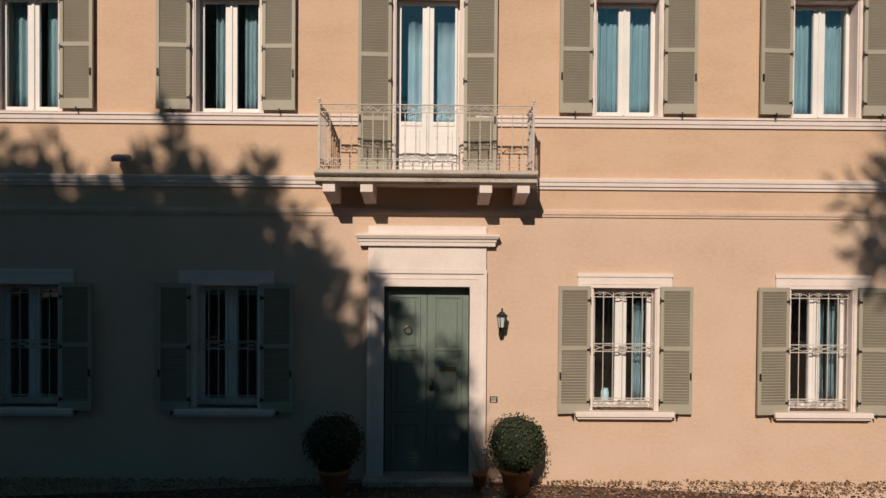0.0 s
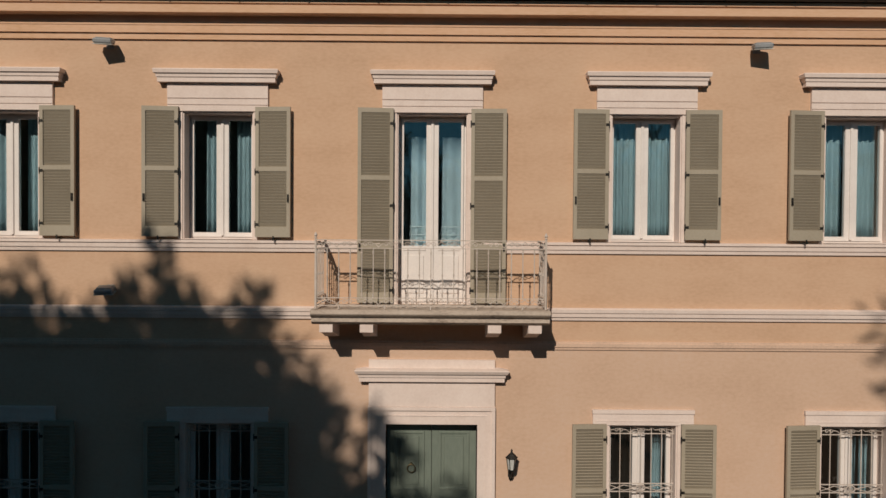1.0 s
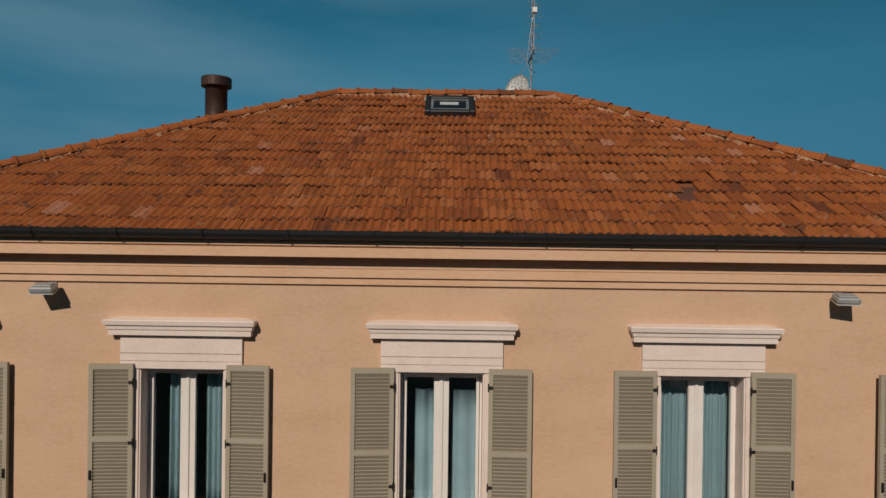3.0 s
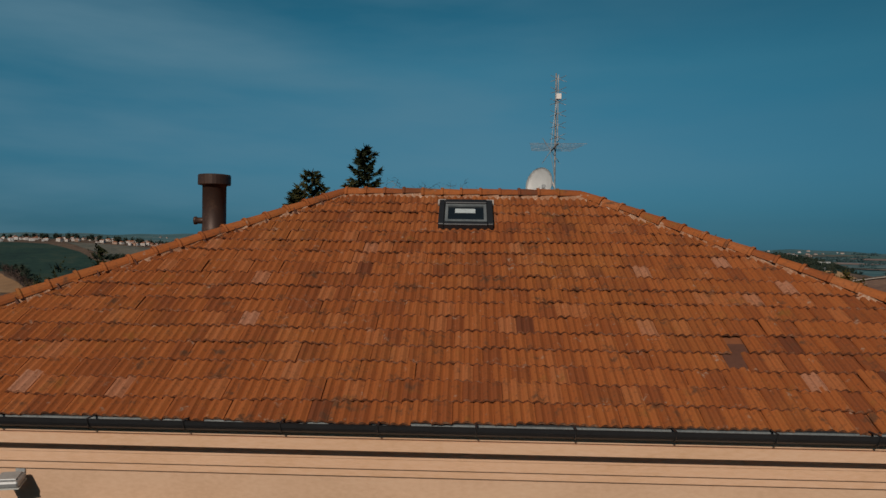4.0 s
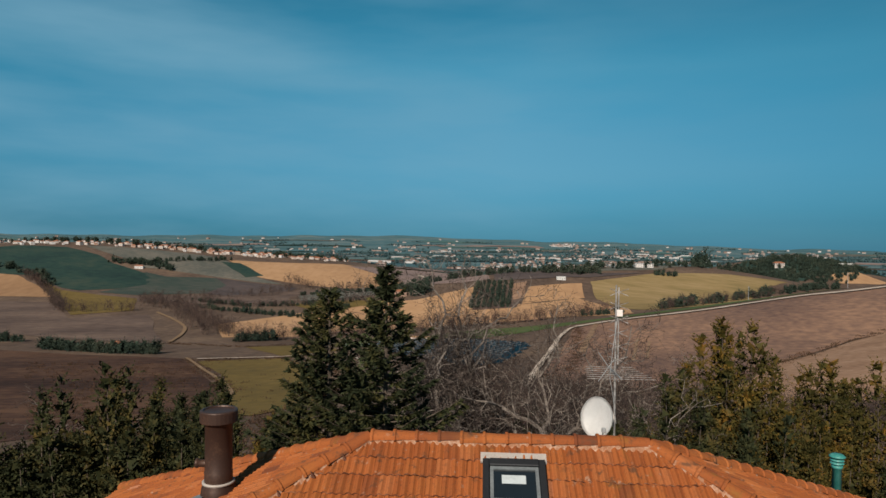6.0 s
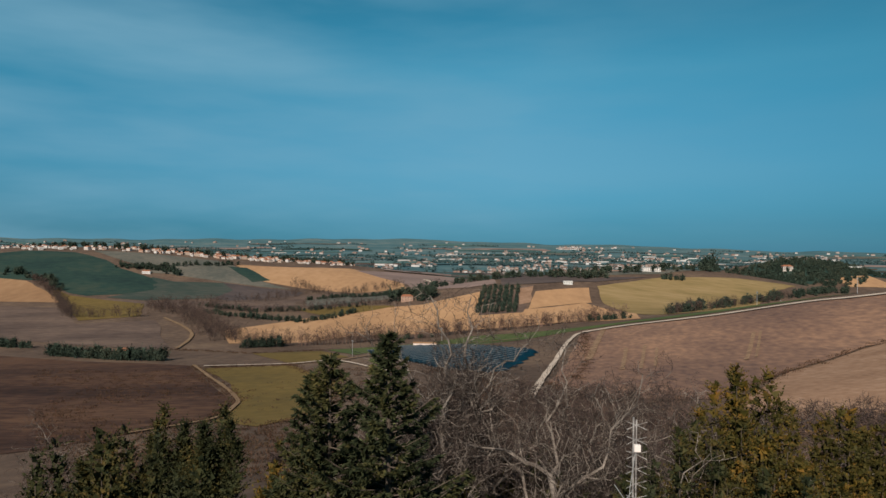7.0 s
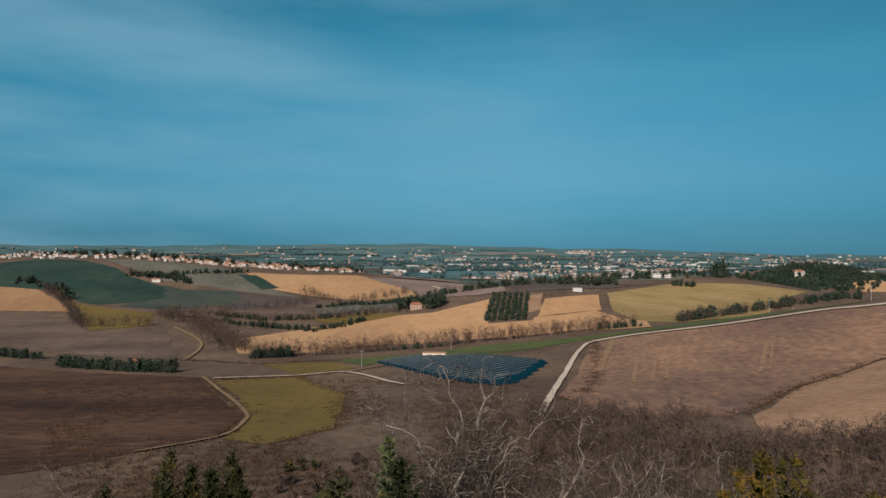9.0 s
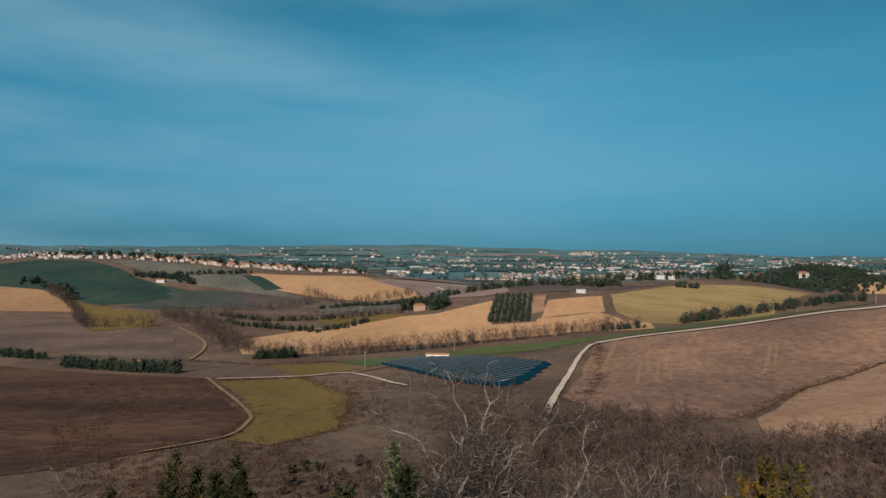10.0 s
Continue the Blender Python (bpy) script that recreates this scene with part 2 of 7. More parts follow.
M_TEAL = material("teal_plastic", (0.04, 0.22, 0.20), 0.5, dark=(0.03, 0.16, 0.15), light=(0.12, 0.36, 0.33), scale=5, fine=30, bump=0.05)
M_TERRACOTTA = material("terracotta", (0.36, 0.12, 0.045), 0.85, scale=4, fine=40)
M_BOX = material("box_leaf", (0.030, 0.042, 0.014), 0.6, scale=3, fine=20, bump=0, random_tint=0.4, island=True)
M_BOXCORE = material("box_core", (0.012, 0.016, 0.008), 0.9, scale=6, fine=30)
M_DRYGRASS = material("dry_grass", (0.40, 0.35, 0.25), 0.8, scale=6, fine=30, bump=0)
M_PEBBLE = material("pebble", (0.20, 0.13, 0.08), 0.9, scale=10, fine=60, bump=0, random_tint=0.5, island=True)
M_LITTER = material("leaf_litter", (0.26, 0.115, 0.035), 0.85, scale=8, fine=60, bump=0, random_tint=0.5, island=True)

# ---- building blocks ----
def mesh_of(name, bm, mats, smooth=False):
    me = bpy.data.meshes.new(name)
    bm.to_mesh(me)
    bm.free()
    for mt in mats if isinstance(mats, (list, tuple)) else [mats]:
        me.materials.append(mt)
    if smooth:
        me.polygons.foreach_set("use_smooth", [True] * len(me.polygons))
    return me


def part(name, bm, mat, parent, label="", smooth=False):
    ob = new(name, mesh_of(name, bm, mat, smooth))
    ob.parent = parent
    return tagged(ob, label)


def thing(name, x=0, y=0, z=0, label="", category="", group="", kind="", rz=0):
    ob = new(name)
    ob.matrix_world = pose(x, y, z, 0, 0, rz)
    return tagged(ob, label, category, group, kind)


def box(bm, x0, x1, y0, y1, z0, z1, bevel=0.0):
    r = bmesh.ops.create_cube(bm, size=1, matrix=Matrix.LocRotScale(((x0 + x1) / 2, (y0 + y1) / 2, (z0 + z1) / 2), None, (abs(x1 - x0), abs(y1 - y0), abs(z1 - z0))))
    if bevel:
        edges = list({e for v in r["verts"] for e in v.link_edges})
        bmesh.ops.bevel(bm, geom=edges, offset=bevel, segments=1, affect="EDGES", profile=0.5)
    return bm


def boxes(*rows, bevel=0.0):
    bm = bmesh.new()
    for r in rows:
        box(bm, *r, bevel=bevel)
    return bm


def rod(bm, a, b, r0, r1=None, sides=8):
    """A tapered round bar from a to b."""
    a, b = Vector(a), Vector(b)
    d = b - a
    m = Matrix.Translation((a + b) / 2) @ d.to_track_quat("Z", "Y").to_matrix().to_4x4()
    bmesh.ops.create_cone(bm, cap_ends=True, segments=sides, radius1=r0, radius2=r0 if r1 is None else r1, depth=d.length, matrix=m)
    return bm


def lathe(bm, profile, segments=24, centre=(0, 0, 0)):
    """A turned shape from (radius, height) pairs about the z axis."""
    rings = []
    for r, z in profile:
        rings.append([bm.verts.new((centre[0] + r * math.cos(2 * math.pi * k / segments), centre[1] + r * math.sin(2 * math.pi * k / segments), centre[2] + z)) for k in range(segments)])
    for p, q in zip(rings, rings[1:]):
        for k in range(segments):
            bm.faces.new((p[k], p[(k + 1) % segments], q[(k + 1) % segments], q[k]))
    bm.faces.new(rings[0][::-1])
    bm.faces.new(rings[-1])
    return bm


def extrude_profile(bm, pts, x0, x1):
    """A moulding: a closed (y, z) outline drawn along x."""
    a = [bm.verts.new((x0, y, z)) for y, z in pts]
    b = [bm.verts.new((x1, y, z)) for y, z in pts]
    n = len(pts)
    for k in range(n):
        bm.faces.new((a[k], a[(k + 1) % n], b[(k + 1) % n], b[k]))
    bm.faces.new(a[::-1])
    bm.faces.new(b)
    bmesh.ops.recalc_face_normals(bm, faces=bm.faces[:])
    return bm


def piece(name, me, parent, m, label=""):
    ob = new(name, me)
    ob.parent = parent
    ob.matrix_basis = m
    return tagged(ob, label)


def at(x, y, z):
    return Matrix.Translation((x, y, z))


# ---- the land ----
HILLS = [  # centre x, y, reach along, reach across, turn in degrees, height
    (-640, 905, 560, 220, 16, 56), (60, 690, 190, 110, 20, 28), (240, 790, 170, 110, -5, 28), (480, 1070, 150, 130, 10, 42),
    (330, 300, 239, 239, 0, 59), (-300, 150, 150, 150, 0, 12),
]
PROFILE = [(0, 0), (14, -0.6), (24, -3), (45, -10), (80, -19), (130, -29), (200, -39), (300, -48), (400, -52), (600, -53), (900, -51), (1500, -50), (2600, -47), (3600, -43), (4300, -36), (4900, -28)]


def height(x, y):
    """The lie of the land: level at the house, falling to the valley, with hills beyond."""
    d = math.hypot(x, max(0.0, y)) if y > 0 else abs(x) * 0.5 + max(0, -y - 40) * 0.3
    z = float(np.interp(d, [p[0] for p in PROFILE], [p[1] for p in PROFILE]))
    if y > 60:
        for cx, cy, rx, ry, turn, h in HILLS:
            c, s = math.cos(radians(turn)), math.sin(radians(turn))
            u, v = ((x - cx) * c + (y - cy) * s) / rx, (-(x - cx) * s + (y - cy) * c) / ry
            z += h * math.exp(-u * u - v * v) * min(1.0, (y - 60) / 120)
        if d > 2600:
            az = math.atan2(x, y)
            k = (d - 2600) / 2300
            z -= k * k * 27 * min(1.0, max(0.0, (-math.degrees(az) - 12) / 10))
            z += k * k * (53 - 97 * az - 49 * az * az + 69 * az ** 3 + 4 * math.sin(az * 21 + d / 500) + 3 * math.sin(az * 43) + 2 * math.sin(az * 97 + 2))
        z += min(1.0, (y - 60) / 200) * (1.6 * math.sin(x / 63 + y / 90) + 1.2 * math.sin(y / 47 - x / 120))
    return z


def make_ground():
    rings = [0.0]
    r, step = 4.0, 4.0
    while r < 4900:
        rings.append(r)
        step = max(4.0, r * 0.028)
        r += step
    rings.append(4900)
    angles = [radians(a) for a in (*range(-180, -60, 10), *np.arange(-60, 60, 0.8), *range(60, 180, 10))]
    verts, faces = [(0, 0, 0)], []
    for r in rings[1:]:
        for a in angles:
            x, y = r * math.sin(a), r * math.cos(a)
            verts.append((x, y, height(x, y)))
    n = len(angles)
    for k in range(n):
        faces.append((0, 1 + (k + 1) % n, 1 + k))
    for i in range(len(rings) - 2):
        p, q = 1 + i * n, 1 + (i + 1) * n
        for k in range(n):
            j = (k + 1) % n
            faces.append((p + k, p + j, q + j, q + k))
    me = bpy.data.meshes.new("ground")
    me.from_pydata(verts, [], faces)
    me.materials.append(M_GROUND)
    # beyond 1150 m the sheet takes the colour with haze painted in
    me.materials.append(M_HAZELAND)
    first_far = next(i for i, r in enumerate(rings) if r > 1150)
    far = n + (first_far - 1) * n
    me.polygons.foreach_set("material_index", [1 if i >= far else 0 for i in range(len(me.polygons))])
    me.polygons.foreach_set("use_smooth", [True] * len(me.polygons))
    me.update()
    ob = new("ground", me)
    return tagged(ob, "rolling farmland of brown earth and dry grass falling to a valley", "ground", kind="structure")


make_ground()

# ---- the house ----
CX = -0.32                                   # middle axis of the facade
WINX = [CX + 3.10 * k for k in (-2, -1, 0, 1, 2)]
HALF = 7.95                                  # half width of the walls
DEPTH = 8.7
Z_LOW, Z_TOP = 4.12, 8.98
HX, EY0, EY1, RY, EZ, RZ, RH = 8.15, -0.19, 8.89, 4.35, 9.18, 11.80, 1.98

house = thing("house", 0, 0, 0, "ochre rendered villa with grey-green shutters and a clay tile roof", "house")


def pierced_wall(bm, x0, x1, z0, z1, y0, y1, holes):
    """A wall from y0 (front) to y1 with rectangular openings (x0, x1, z0, z1) right through it."""
    xs = sorted({x0, x1, *(v for h in holes for v in h[:2] if x0 < v < x1)})
    zs = sorted({z0, z1, *(min(max(v, z0), z1) for h in holes for v in h[2:])})
    nx, nz = len(xs) - 1, len(zs) - 1

    def solid(i, k):
        if not (0 <= i < nx and 0 <= k < nz):
            return False
        cx, cz = (xs[i] + xs[i + 1]) / 2, (zs[k] + zs[k + 1]) / 2
        return not any(h[0] < cx < h[1] and h[2] < cz < h[3] for h in holes)

    cache = {}

    def vert(x, y, z):
        key = (round(x, 4), round(y, 4), round(z, 4))
        if key not in cache:
            cache[key] = bm.verts.new((x, y, z))
        return cache[key]

    for i in range(nx):
        for k in range(nz):
            if not solid(i, k):
                continue
            a, b, c, d = xs[i], xs[i + 1], zs[k], zs[k + 1]
            bm.faces.new([vert(*p) for p in ((a, y0, c), (b, y0, c), (b, y0, d), (a, y0, d))])
            bm.faces.new([vert(*p) for p in ((a, y1, d), (b, y1, d), (b, y1, c), (a, y1, c))])
            if not solid(i - 1, k):
                bm.faces.new([vert(*p) for p in ((a, y1, c), (a, y0, c), (a, y0, d), (a, y1, d))])
            if not solid(i + 1, k):
                bm.faces.new([vert(*p) for p in ((b, y0, c), (b, y1, c), (b, y1, d), (b, y0, d))])
            if not solid(i, k - 1):
                bm.faces.new([vert(*p) for p in ((a, y1, c), (b, y1, c), (b, y0, c), (a, y0, c))])
            if not solid(i, k + 1):
                bm.faces.new([vert(*p) for p in ((a, y0, d), (b, y0, d), (b, y1, d), (a, y1, d))])
    return bm


GROUND_WIN = (1.11, 3.03)
UPPER_WIN = (5.70, 7.54)
DOOR_X, DOOR_HALF, DOOR_TOP = -0.305, 0.665, 3.03
low_holes = [(x - 0.5, x + 0.5, *GROUND_WIN) for x in WINX if abs(x - CX) > 1]
low_holes.append((DOOR_X - DOOR_HALF, DOOR_X + DOOR_HALF, -0.3, DOOR_TOP))
high_holes = [(x - 0.51, x + 0.51, *(UPPER_WIN if abs(x - CX) > 1 else (4.76, 7.54))) for x in WINX]
part("wall", pierced_wall(bmesh.new(), CX - HALF, CX + HALF, -0.3, Z_LOW, 0.0, 0.45, low_holes), M_RENDER_LOW, house, "pinkish lime-rendered lower wall")
part("wall", pierced_wall(bmesh.new(), CX - HALF, CX + HALF, Z_LOW, Z_TOP, 0.0, 0.45, high_holes), M_RENDER, house, "ochre-rendered upper wall")
part("wall", boxes((CX - HALF, CX - HALF + 0.45, 0.45, DEPTH - 0.45, -4, Z_TOP)), M_RENDER, house)
part("wall", boxes((CX + HALF - 0.45, CX + HALF, 0.45, DEPTH - 0.45, -4, Z_TOP)), M_RENDER, house)
part("wall", boxes((CX - HALF, CX + HALF, DEPTH - 0.45, DEPTH, -4, Z_TOP)), M_RENDER, house)
part("floor_slab", boxes((CX - HALF + 0.45, CX + HALF - 0.45, 0.45, DEPTH - 0.45, 4.3, 4.55)), M_PLASTER_IN, house)
part("floor_slab", boxes((CX - HALF + 0.45, CX + HALF - 0.45, 0.45, DEPTH - 0.45, -0.25, 0.0)), M_PLASTER_IN, house)
part("floor_slab", boxes((CX - HALF + 0.45, CX + HALF - 0.45, 0.45, DEPTH - 0.45, 8.3, 8.5)), M_PLASTER_IN, house)
part("partition_wall", boxes((CX - HALF + 0.45, CX + HALF - 0.45, 4.0, 4.15, 0.0, 4.3), (CX - HALF + 0.45, CX + HALF - 0.45, 4.0, 4.15, 4.55, 8.3)), M_PLASTER_IN, house)

# cornice under the eaves, in three runs of moulding
CORNICE = [(0.1, 8.575), (-0.032, 8.575), (-0.032, 8.66), (-0.06, 8.662), (-0.06, 8.765), (-0.068, 8.77), (-0.068, 8.90),
           (-0.225, 8.902), (-0.225, 9.012), (-0.205, 9.016), (-0.205, 9.03), (-0.235, 9.034), (-0.235, 9.09), (0.1, 9.09)]
part("cornice", extrude_profile(bmesh.new(), CORNICE, CX - HALF - 0.15, CX + HALF + 0.15), M_CORNICE, house, "ochre moulded eaves cornice")
STRING = [(0.02, 4.555), (-0.03, 4.555), (-0.035, 4.60), (-0.055, 4.605), (-0.06, 4.66), (-0.075, 4.668), (-0.08, 4.715), (-0.02, 4.735), (0.02, 4.735)]
for x0, x1 in ((CX - HALF, CX - 1.62), (CX + 1.62, CX + HALF)):
    part("string_course", extrude_profile(bmesh.new(), STRING, x0, x1), M_STONE, house, "pale moulded string course")
LOWSTRING = [(0.02, 4.125), (-0.02, 4.125), (-0.022, 4.16), (-0.036, 4.165), (-0.036, 4.215), (-0.022, 4.22), (-0.02, 4.245), (0.02, 4.245)]
part("string_course", extrude_profile(bmesh.new(), LOWSTRING, CX - HALF, CX + HALF), M_STONE_PINK, house, "flat pinkish string course")
SILLBAND = [(0.02, 5.525), (-0.03, 5.525), (-0.035, 5.575), (-0.05, 5.58), (-0.055, 5.64), (-0.075, 5.65), (-0.075, 5.68), (0.02, 5.695)]
for x0, x1 in ((CX - HALF, CX - 0.75), (CX + 0.75, CX + HALF)):
    part("sill_course", extrude_profile(bmesh.new(), SILLBAND, x0, x1), M_STONE, house, "pale moulded sill course")


def hood_profile(z, h, out):
    return [(0.02, z), (-0.105, z), (-0.105, z + h * 0.34), (-0.118, z + h * 0.37), (-0.124, z + h * 0.62), (-0.146, z + h * 0.66),
            (-out, z + h * 0.93), (-out + 0.012, z + h), (0.02, z + h * 1.14)]


def mitred(bm, profile, x0, x1):
    """A moulding with returned ends: the same outline runs back to the wall at both ends."""
    loops = []
    for sx, xe in ((-1, x0), (1, x1)):
        loops.append([bm.verts.new((xe - sx * (-y) * 0.0 + sx * min(0.0, y) * -1.0, y, z)) for y, z in profile])
        loops[-1] = loops[-1]
    a, b = loops
    n = len(profile)
    for k in range(n):
        bm.faces.new((a[k], a[(k + 1) % n], b[(k + 1) % n], b[k]))
    for loop, xe in ((a, x0), (b, x1)):
        back = [bm.verts.new((v.co.x, 0.02, v.co.z)) for v in loop]
        for k in range(n - 1):
            bm.faces.new((loop[k], loop[k + 1], back[k + 1], back[k]))
    bmesh.ops.remove_doubles(bm, verts=bm.verts[:], dist=0.0005)
    bmesh.ops.recalc_face_normals(bm, faces=bm.faces[:])
    return bm


# window heads of the upper floor: architrave, frieze and hood
FRIEZE = [(0.02, 7.54), (-0.030, 7.54), (-0.030, 7.545), (-0.040, 7.547), (-0.040, 7.628), (-0.030, 7.630), (-0.030, 7.638), (-0.042, 7.640), (-0.042, 7.722), (-0.030, 7.724), (-0.030, 7.732), (-0.045, 7.734), (-0.045, 7.95), (0.02, 7.95)]
ME_FRIEZE = mesh_of("frieze", extrude_profile(bmesh.new(), FRIEZE, -0.725, 0.725), M_STONE)
ME_HOOD = mesh_of("hood", mitred(bmesh.new(), hood_profile(7.95, 0.185, 0.155), -0.74, 0.74), M_STONE)
ME_JAMB_UP = mesh_of("jamb", boxes((-0.0315, 0.0315, -0.022, 0.06, 5.695, 7.54)), M_STONE)
ME_LINTEL = mesh_of("lintel", boxes((-0.735, 0.735, -0.03, 0.02, 3.03, 3.20), (-0.745, 0.745, -0.045, 0.02, 3.20, 3.255), (-0.70, 0.70, -0.036, 0.02, 3.085, 3.095)), M_STONE)
ME_SILL = mesh_of("sill", boxes((-0.77, 0.77, -0.14, 0.2, 1.03, 1.11), (-0.74, 0.74, -0.11, 0.02, 0.99, 1.03), bevel=0.008), M_STONE)
ME_JAMB_LOW = mesh_of("jamb", boxes((-0.029, 0.029, -0.02, 0.06, 1.11, 3.03)), M_STONE)
for x in WINX:
    piece("frieze", ME_FRIEZE, house, at(x, 0, 0), "pale stone frieze over a window")
    piece("hood", ME_HOOD, house, at(x, 0, 0), "pale moulded stone window hood")
    if abs(x - CX) > 1:
        for s in (-1, 1):
            piece("jamb", ME_JAMB_UP, house, at(x + s * 0.5435, 0, 0))
            piece("jamb", ME_JAMB_LOW, house, at(x + s * 0.531, 0, 0))
        piece("lintel", ME_LINTEL, house, at(x, 0, 0), "flat pale stone lintel")
        piece("sill", ME_SILL, house, at(x, 0, 0), "pale stone window sill")
for s in (-1, 1):
    part("jamb", boxes((CX + s * 0.5435 - 0.0315, CX + s * 0.5435 + 0.0315, -0.022, 0.06, 4.765, 7.54)), M_STONE, house)


# white lining of the window reveals
def lining(w, z0, z1):
    return boxes((-w, -w + 0.018, -0.005, 0.30, z0, z1), (w - 0.018, w, -0.005, 0.30, z0, z1), (-w + 0.018, w - 0.018, -0.003, 0.30, z1 - 0.018, z1))


ME_LINE_UP = mesh_of("reveal_lining", lining(0.511, 5.70, 7.541), M_STONE)
ME_LINE_LOW = mesh_of("reveal_lining", lining(0.501, 1.11, 3.031), M_STONE)
ME_LINE_DOOR = mesh_of("reveal_lining", lining(0.511, 4.765, 7.541), M_STONE)
for x in WINX:
    if abs(x - CX) > 1:
        piece("reveal_lining", ME_LINE_UP, house, at(x, 0, 0))
        piece("reveal_lining", ME_LINE_LOW, house, at(x, 0, 0))
        piece("inner_sill", mesh_of("inner_sill", boxes((-0.49, 0.49, 0.0, 0.27, 5.685, 5.712)), M_STONE), house, at(x, 0, 0))
    else:
        piece("reveal_lining", ME_LINE_DOOR, house, at(x, 0, 0))


# casement windows: fixed frame > two casements, two panes
def window_meshes(w, z0, z1, panel=0.0):
    h = z1 - z0
    frame_bm = boxes((-w, -w + 0.04, -0.03, 0.03, 0, h), (w - 0.04, w, -0.03, 0.03, 0, h), (-w, w, -0.03, 0.03, h - 0.05, h), (-w, w, -0.035, 0.03, 0, 0.035))
    out = {"window": mesh_of("window", frame_bm, M_WHITE)}
    for name, s in (("left", -1), ("right", 1)):
        a, b = sorted((s * 0.012, s * (w - 0.05)))
        inner, outer = 0.078, 0.036
        la, lb = (outer, inner) if s < 0 else (inner, outer)
        bm = pierced_wall(bmesh.new(), a, b, 0.035, h - 0.05, -0.055, 0.0, [(a + la, b - lb, panel + 0.04 if panel else 0.10, h - 0.09)])
        if panel:
            box(bm, a + la + 0.03, b - lb - 0.03, -0.068, -0.054, 0.16, panel - 0.10, 0.006)
            box(bm, a + la, b - lb, -0.066, -0.054, panel - 0.03, panel + 0.03, 0.005)
        out["casement_" + name] = mesh_of("casement", bm, M_WHITE)
        lo = panel + 0.04 if panel else 0.10
        pb = bmesh.new()
        pb.faces.new([pb.verts.new(q) for q in ((a + la, -0.027, lo), (b - lb, -0.027, lo), (b - lb, -0.027, h - 0.09), (a + la, -0.027, h - 0.09))])
        out["pane_" + name] = mesh_of("pane", pb, M_GLASS)
    out["astragal"] = mesh_of("astragal", boxes((-0.022, 0.022, -0.075, -0.055, 0.05, h - 0.06), bevel=0.006), M_WHITE)
    return out


def place_window(meshes, x, y, z, label):
    frame_ob = piece("window", meshes["window"], house, at(x, y, z), label)
    for s in ("left", "right"):
        piece("casement", meshes["casement_" + s], frame_ob, at(0, 0, 0))
        pane = piece("pane", meshes["pane_" + s], frame_ob, at(0, 0, 0), "clear reflecting glass pane")
        pane.visible_shadow = False
    piece("astragal", meshes["astragal"], frame_ob, at(0, 0, 0))


WIN_UP = window_meshes(0.51, *UPPER_WIN)
WIN_LOW = window_meshes(0.50, *GROUND_WIN)
WIN_DOOR = window_meshes(0.51, 4.76, 7.54, panel=0.82)
for x in WINX:
    if abs(x - CX) > 1:
        place_window(WIN_UP, x, 0.245, UPPER_WIN[0], "white two-leaf casement window")
        place_window(WIN_LOW, x, 0.255, GROUND_WIN[0], "white two-leaf casement window behind an iron grille")
    else:
        place_window(WIN_DOOR, x, 0.225, 4.76, "white glazed balcony door with solid lower panels")


def curtain_mesh(w, h, folds, seed, gather=1.0):
    """A hanging sheet of cloth in soft folds, gathered at the top."""
    rng = random.Random(seed)
    n, rows = folds * 8, 6
    ph = [rng.uniform(0, 6) for _ in range(4)]
    bm = bmesh.new()
    grid = []
    for r in range(rows + 1):
        v = r / rows
        line = []
        for i in range(n + 1):
            u = i / n
            y = 0.028 * math.sin(u * folds * 2 * math.pi + ph[0] + 0.6 * math.sin(u * 5 + ph[1])) * (0.6 + 0.5 * (1 - v)) + 0.012 * math.sin(u * folds * 4.7 + ph[2])
            line.append(bm.verts.new((w * u * (1 - (1 - gather) * (0.4 + 0.6 * math.sin(v * math.pi))), y, h * v)))
        grid.append(line)
    for r in range(rows):
        for i in range(n):
            bm.faces.new((grid[r][i], grid[r][i + 1], grid[r + 1][i + 1], grid[r + 1][i]))
    bmesh.ops.solidify(bm, geom=bm.faces[:], thickness=0.003)
    return mesh_of("curtain", bm, M_CURTAIN, smooth=True)


def hang_curtain(x, z, w, h, folds, seed, gather=1.0, mat=None):
    ob = new("curtain", curtain_mesh(w, h, folds, seed, gather))
    if mat:
        ob.data.materials[0] = mat
    ob.matrix_world = at(x, 0.40, z)
    tagged(ob, "pale blue-green hanging curtain in soft folds behind the glass", "curtain", "window curtains")


for k, x in enumerate(WINX):
    if k == 2:
        hang_curtain(x - 0.33, 4.8, 0.30, 2.46, 2, 30 + k, mat=M_CURTAIN_WHITE)
        hang_curtain(x + 0.14, 4.8, 0.30, 2.46, 2, 40 + k, mat=M_CURTAIN_WHITE)
    elif k == 1:
        hang_curtain(x - 0.30, 5.72, 0.22, 1.80, 3, 50)
        hang_curtain(x + 0.14, 5.72, 0.30, 1.80, 4, 51)
    elif k == 0:
        hang_curtain(x - 0.46, 5.72, 0.36, 1.80, 4, 52)
        hang_curtain(x + 0.10, 5.72, 0.36, 1.80, 4, 53)
    else:
        hang_curtain(x - 0.47, 5.72, 0.45, 1.80, 5, 60 + k)
        hang_curtain(x + 0.03, 5.72, 0.45, 1.80, 5, 70 + k)
for k, pieces in ((3, ((0.24, 0.22),)), (4, ((-0.44, 0.22), (0.14, 0.13), (0.31, 0.15))), (0, ((-0.4, 0.2), (0.2, 0.2))), (1, ((-0.1, 0.12),))):
    for dx, w in pieces:
        hang_curtain(WINX[k] + dx, 1.16, w, 1.62, 3, 80 + k * 3 + int(dx * 10), gather=0.8)


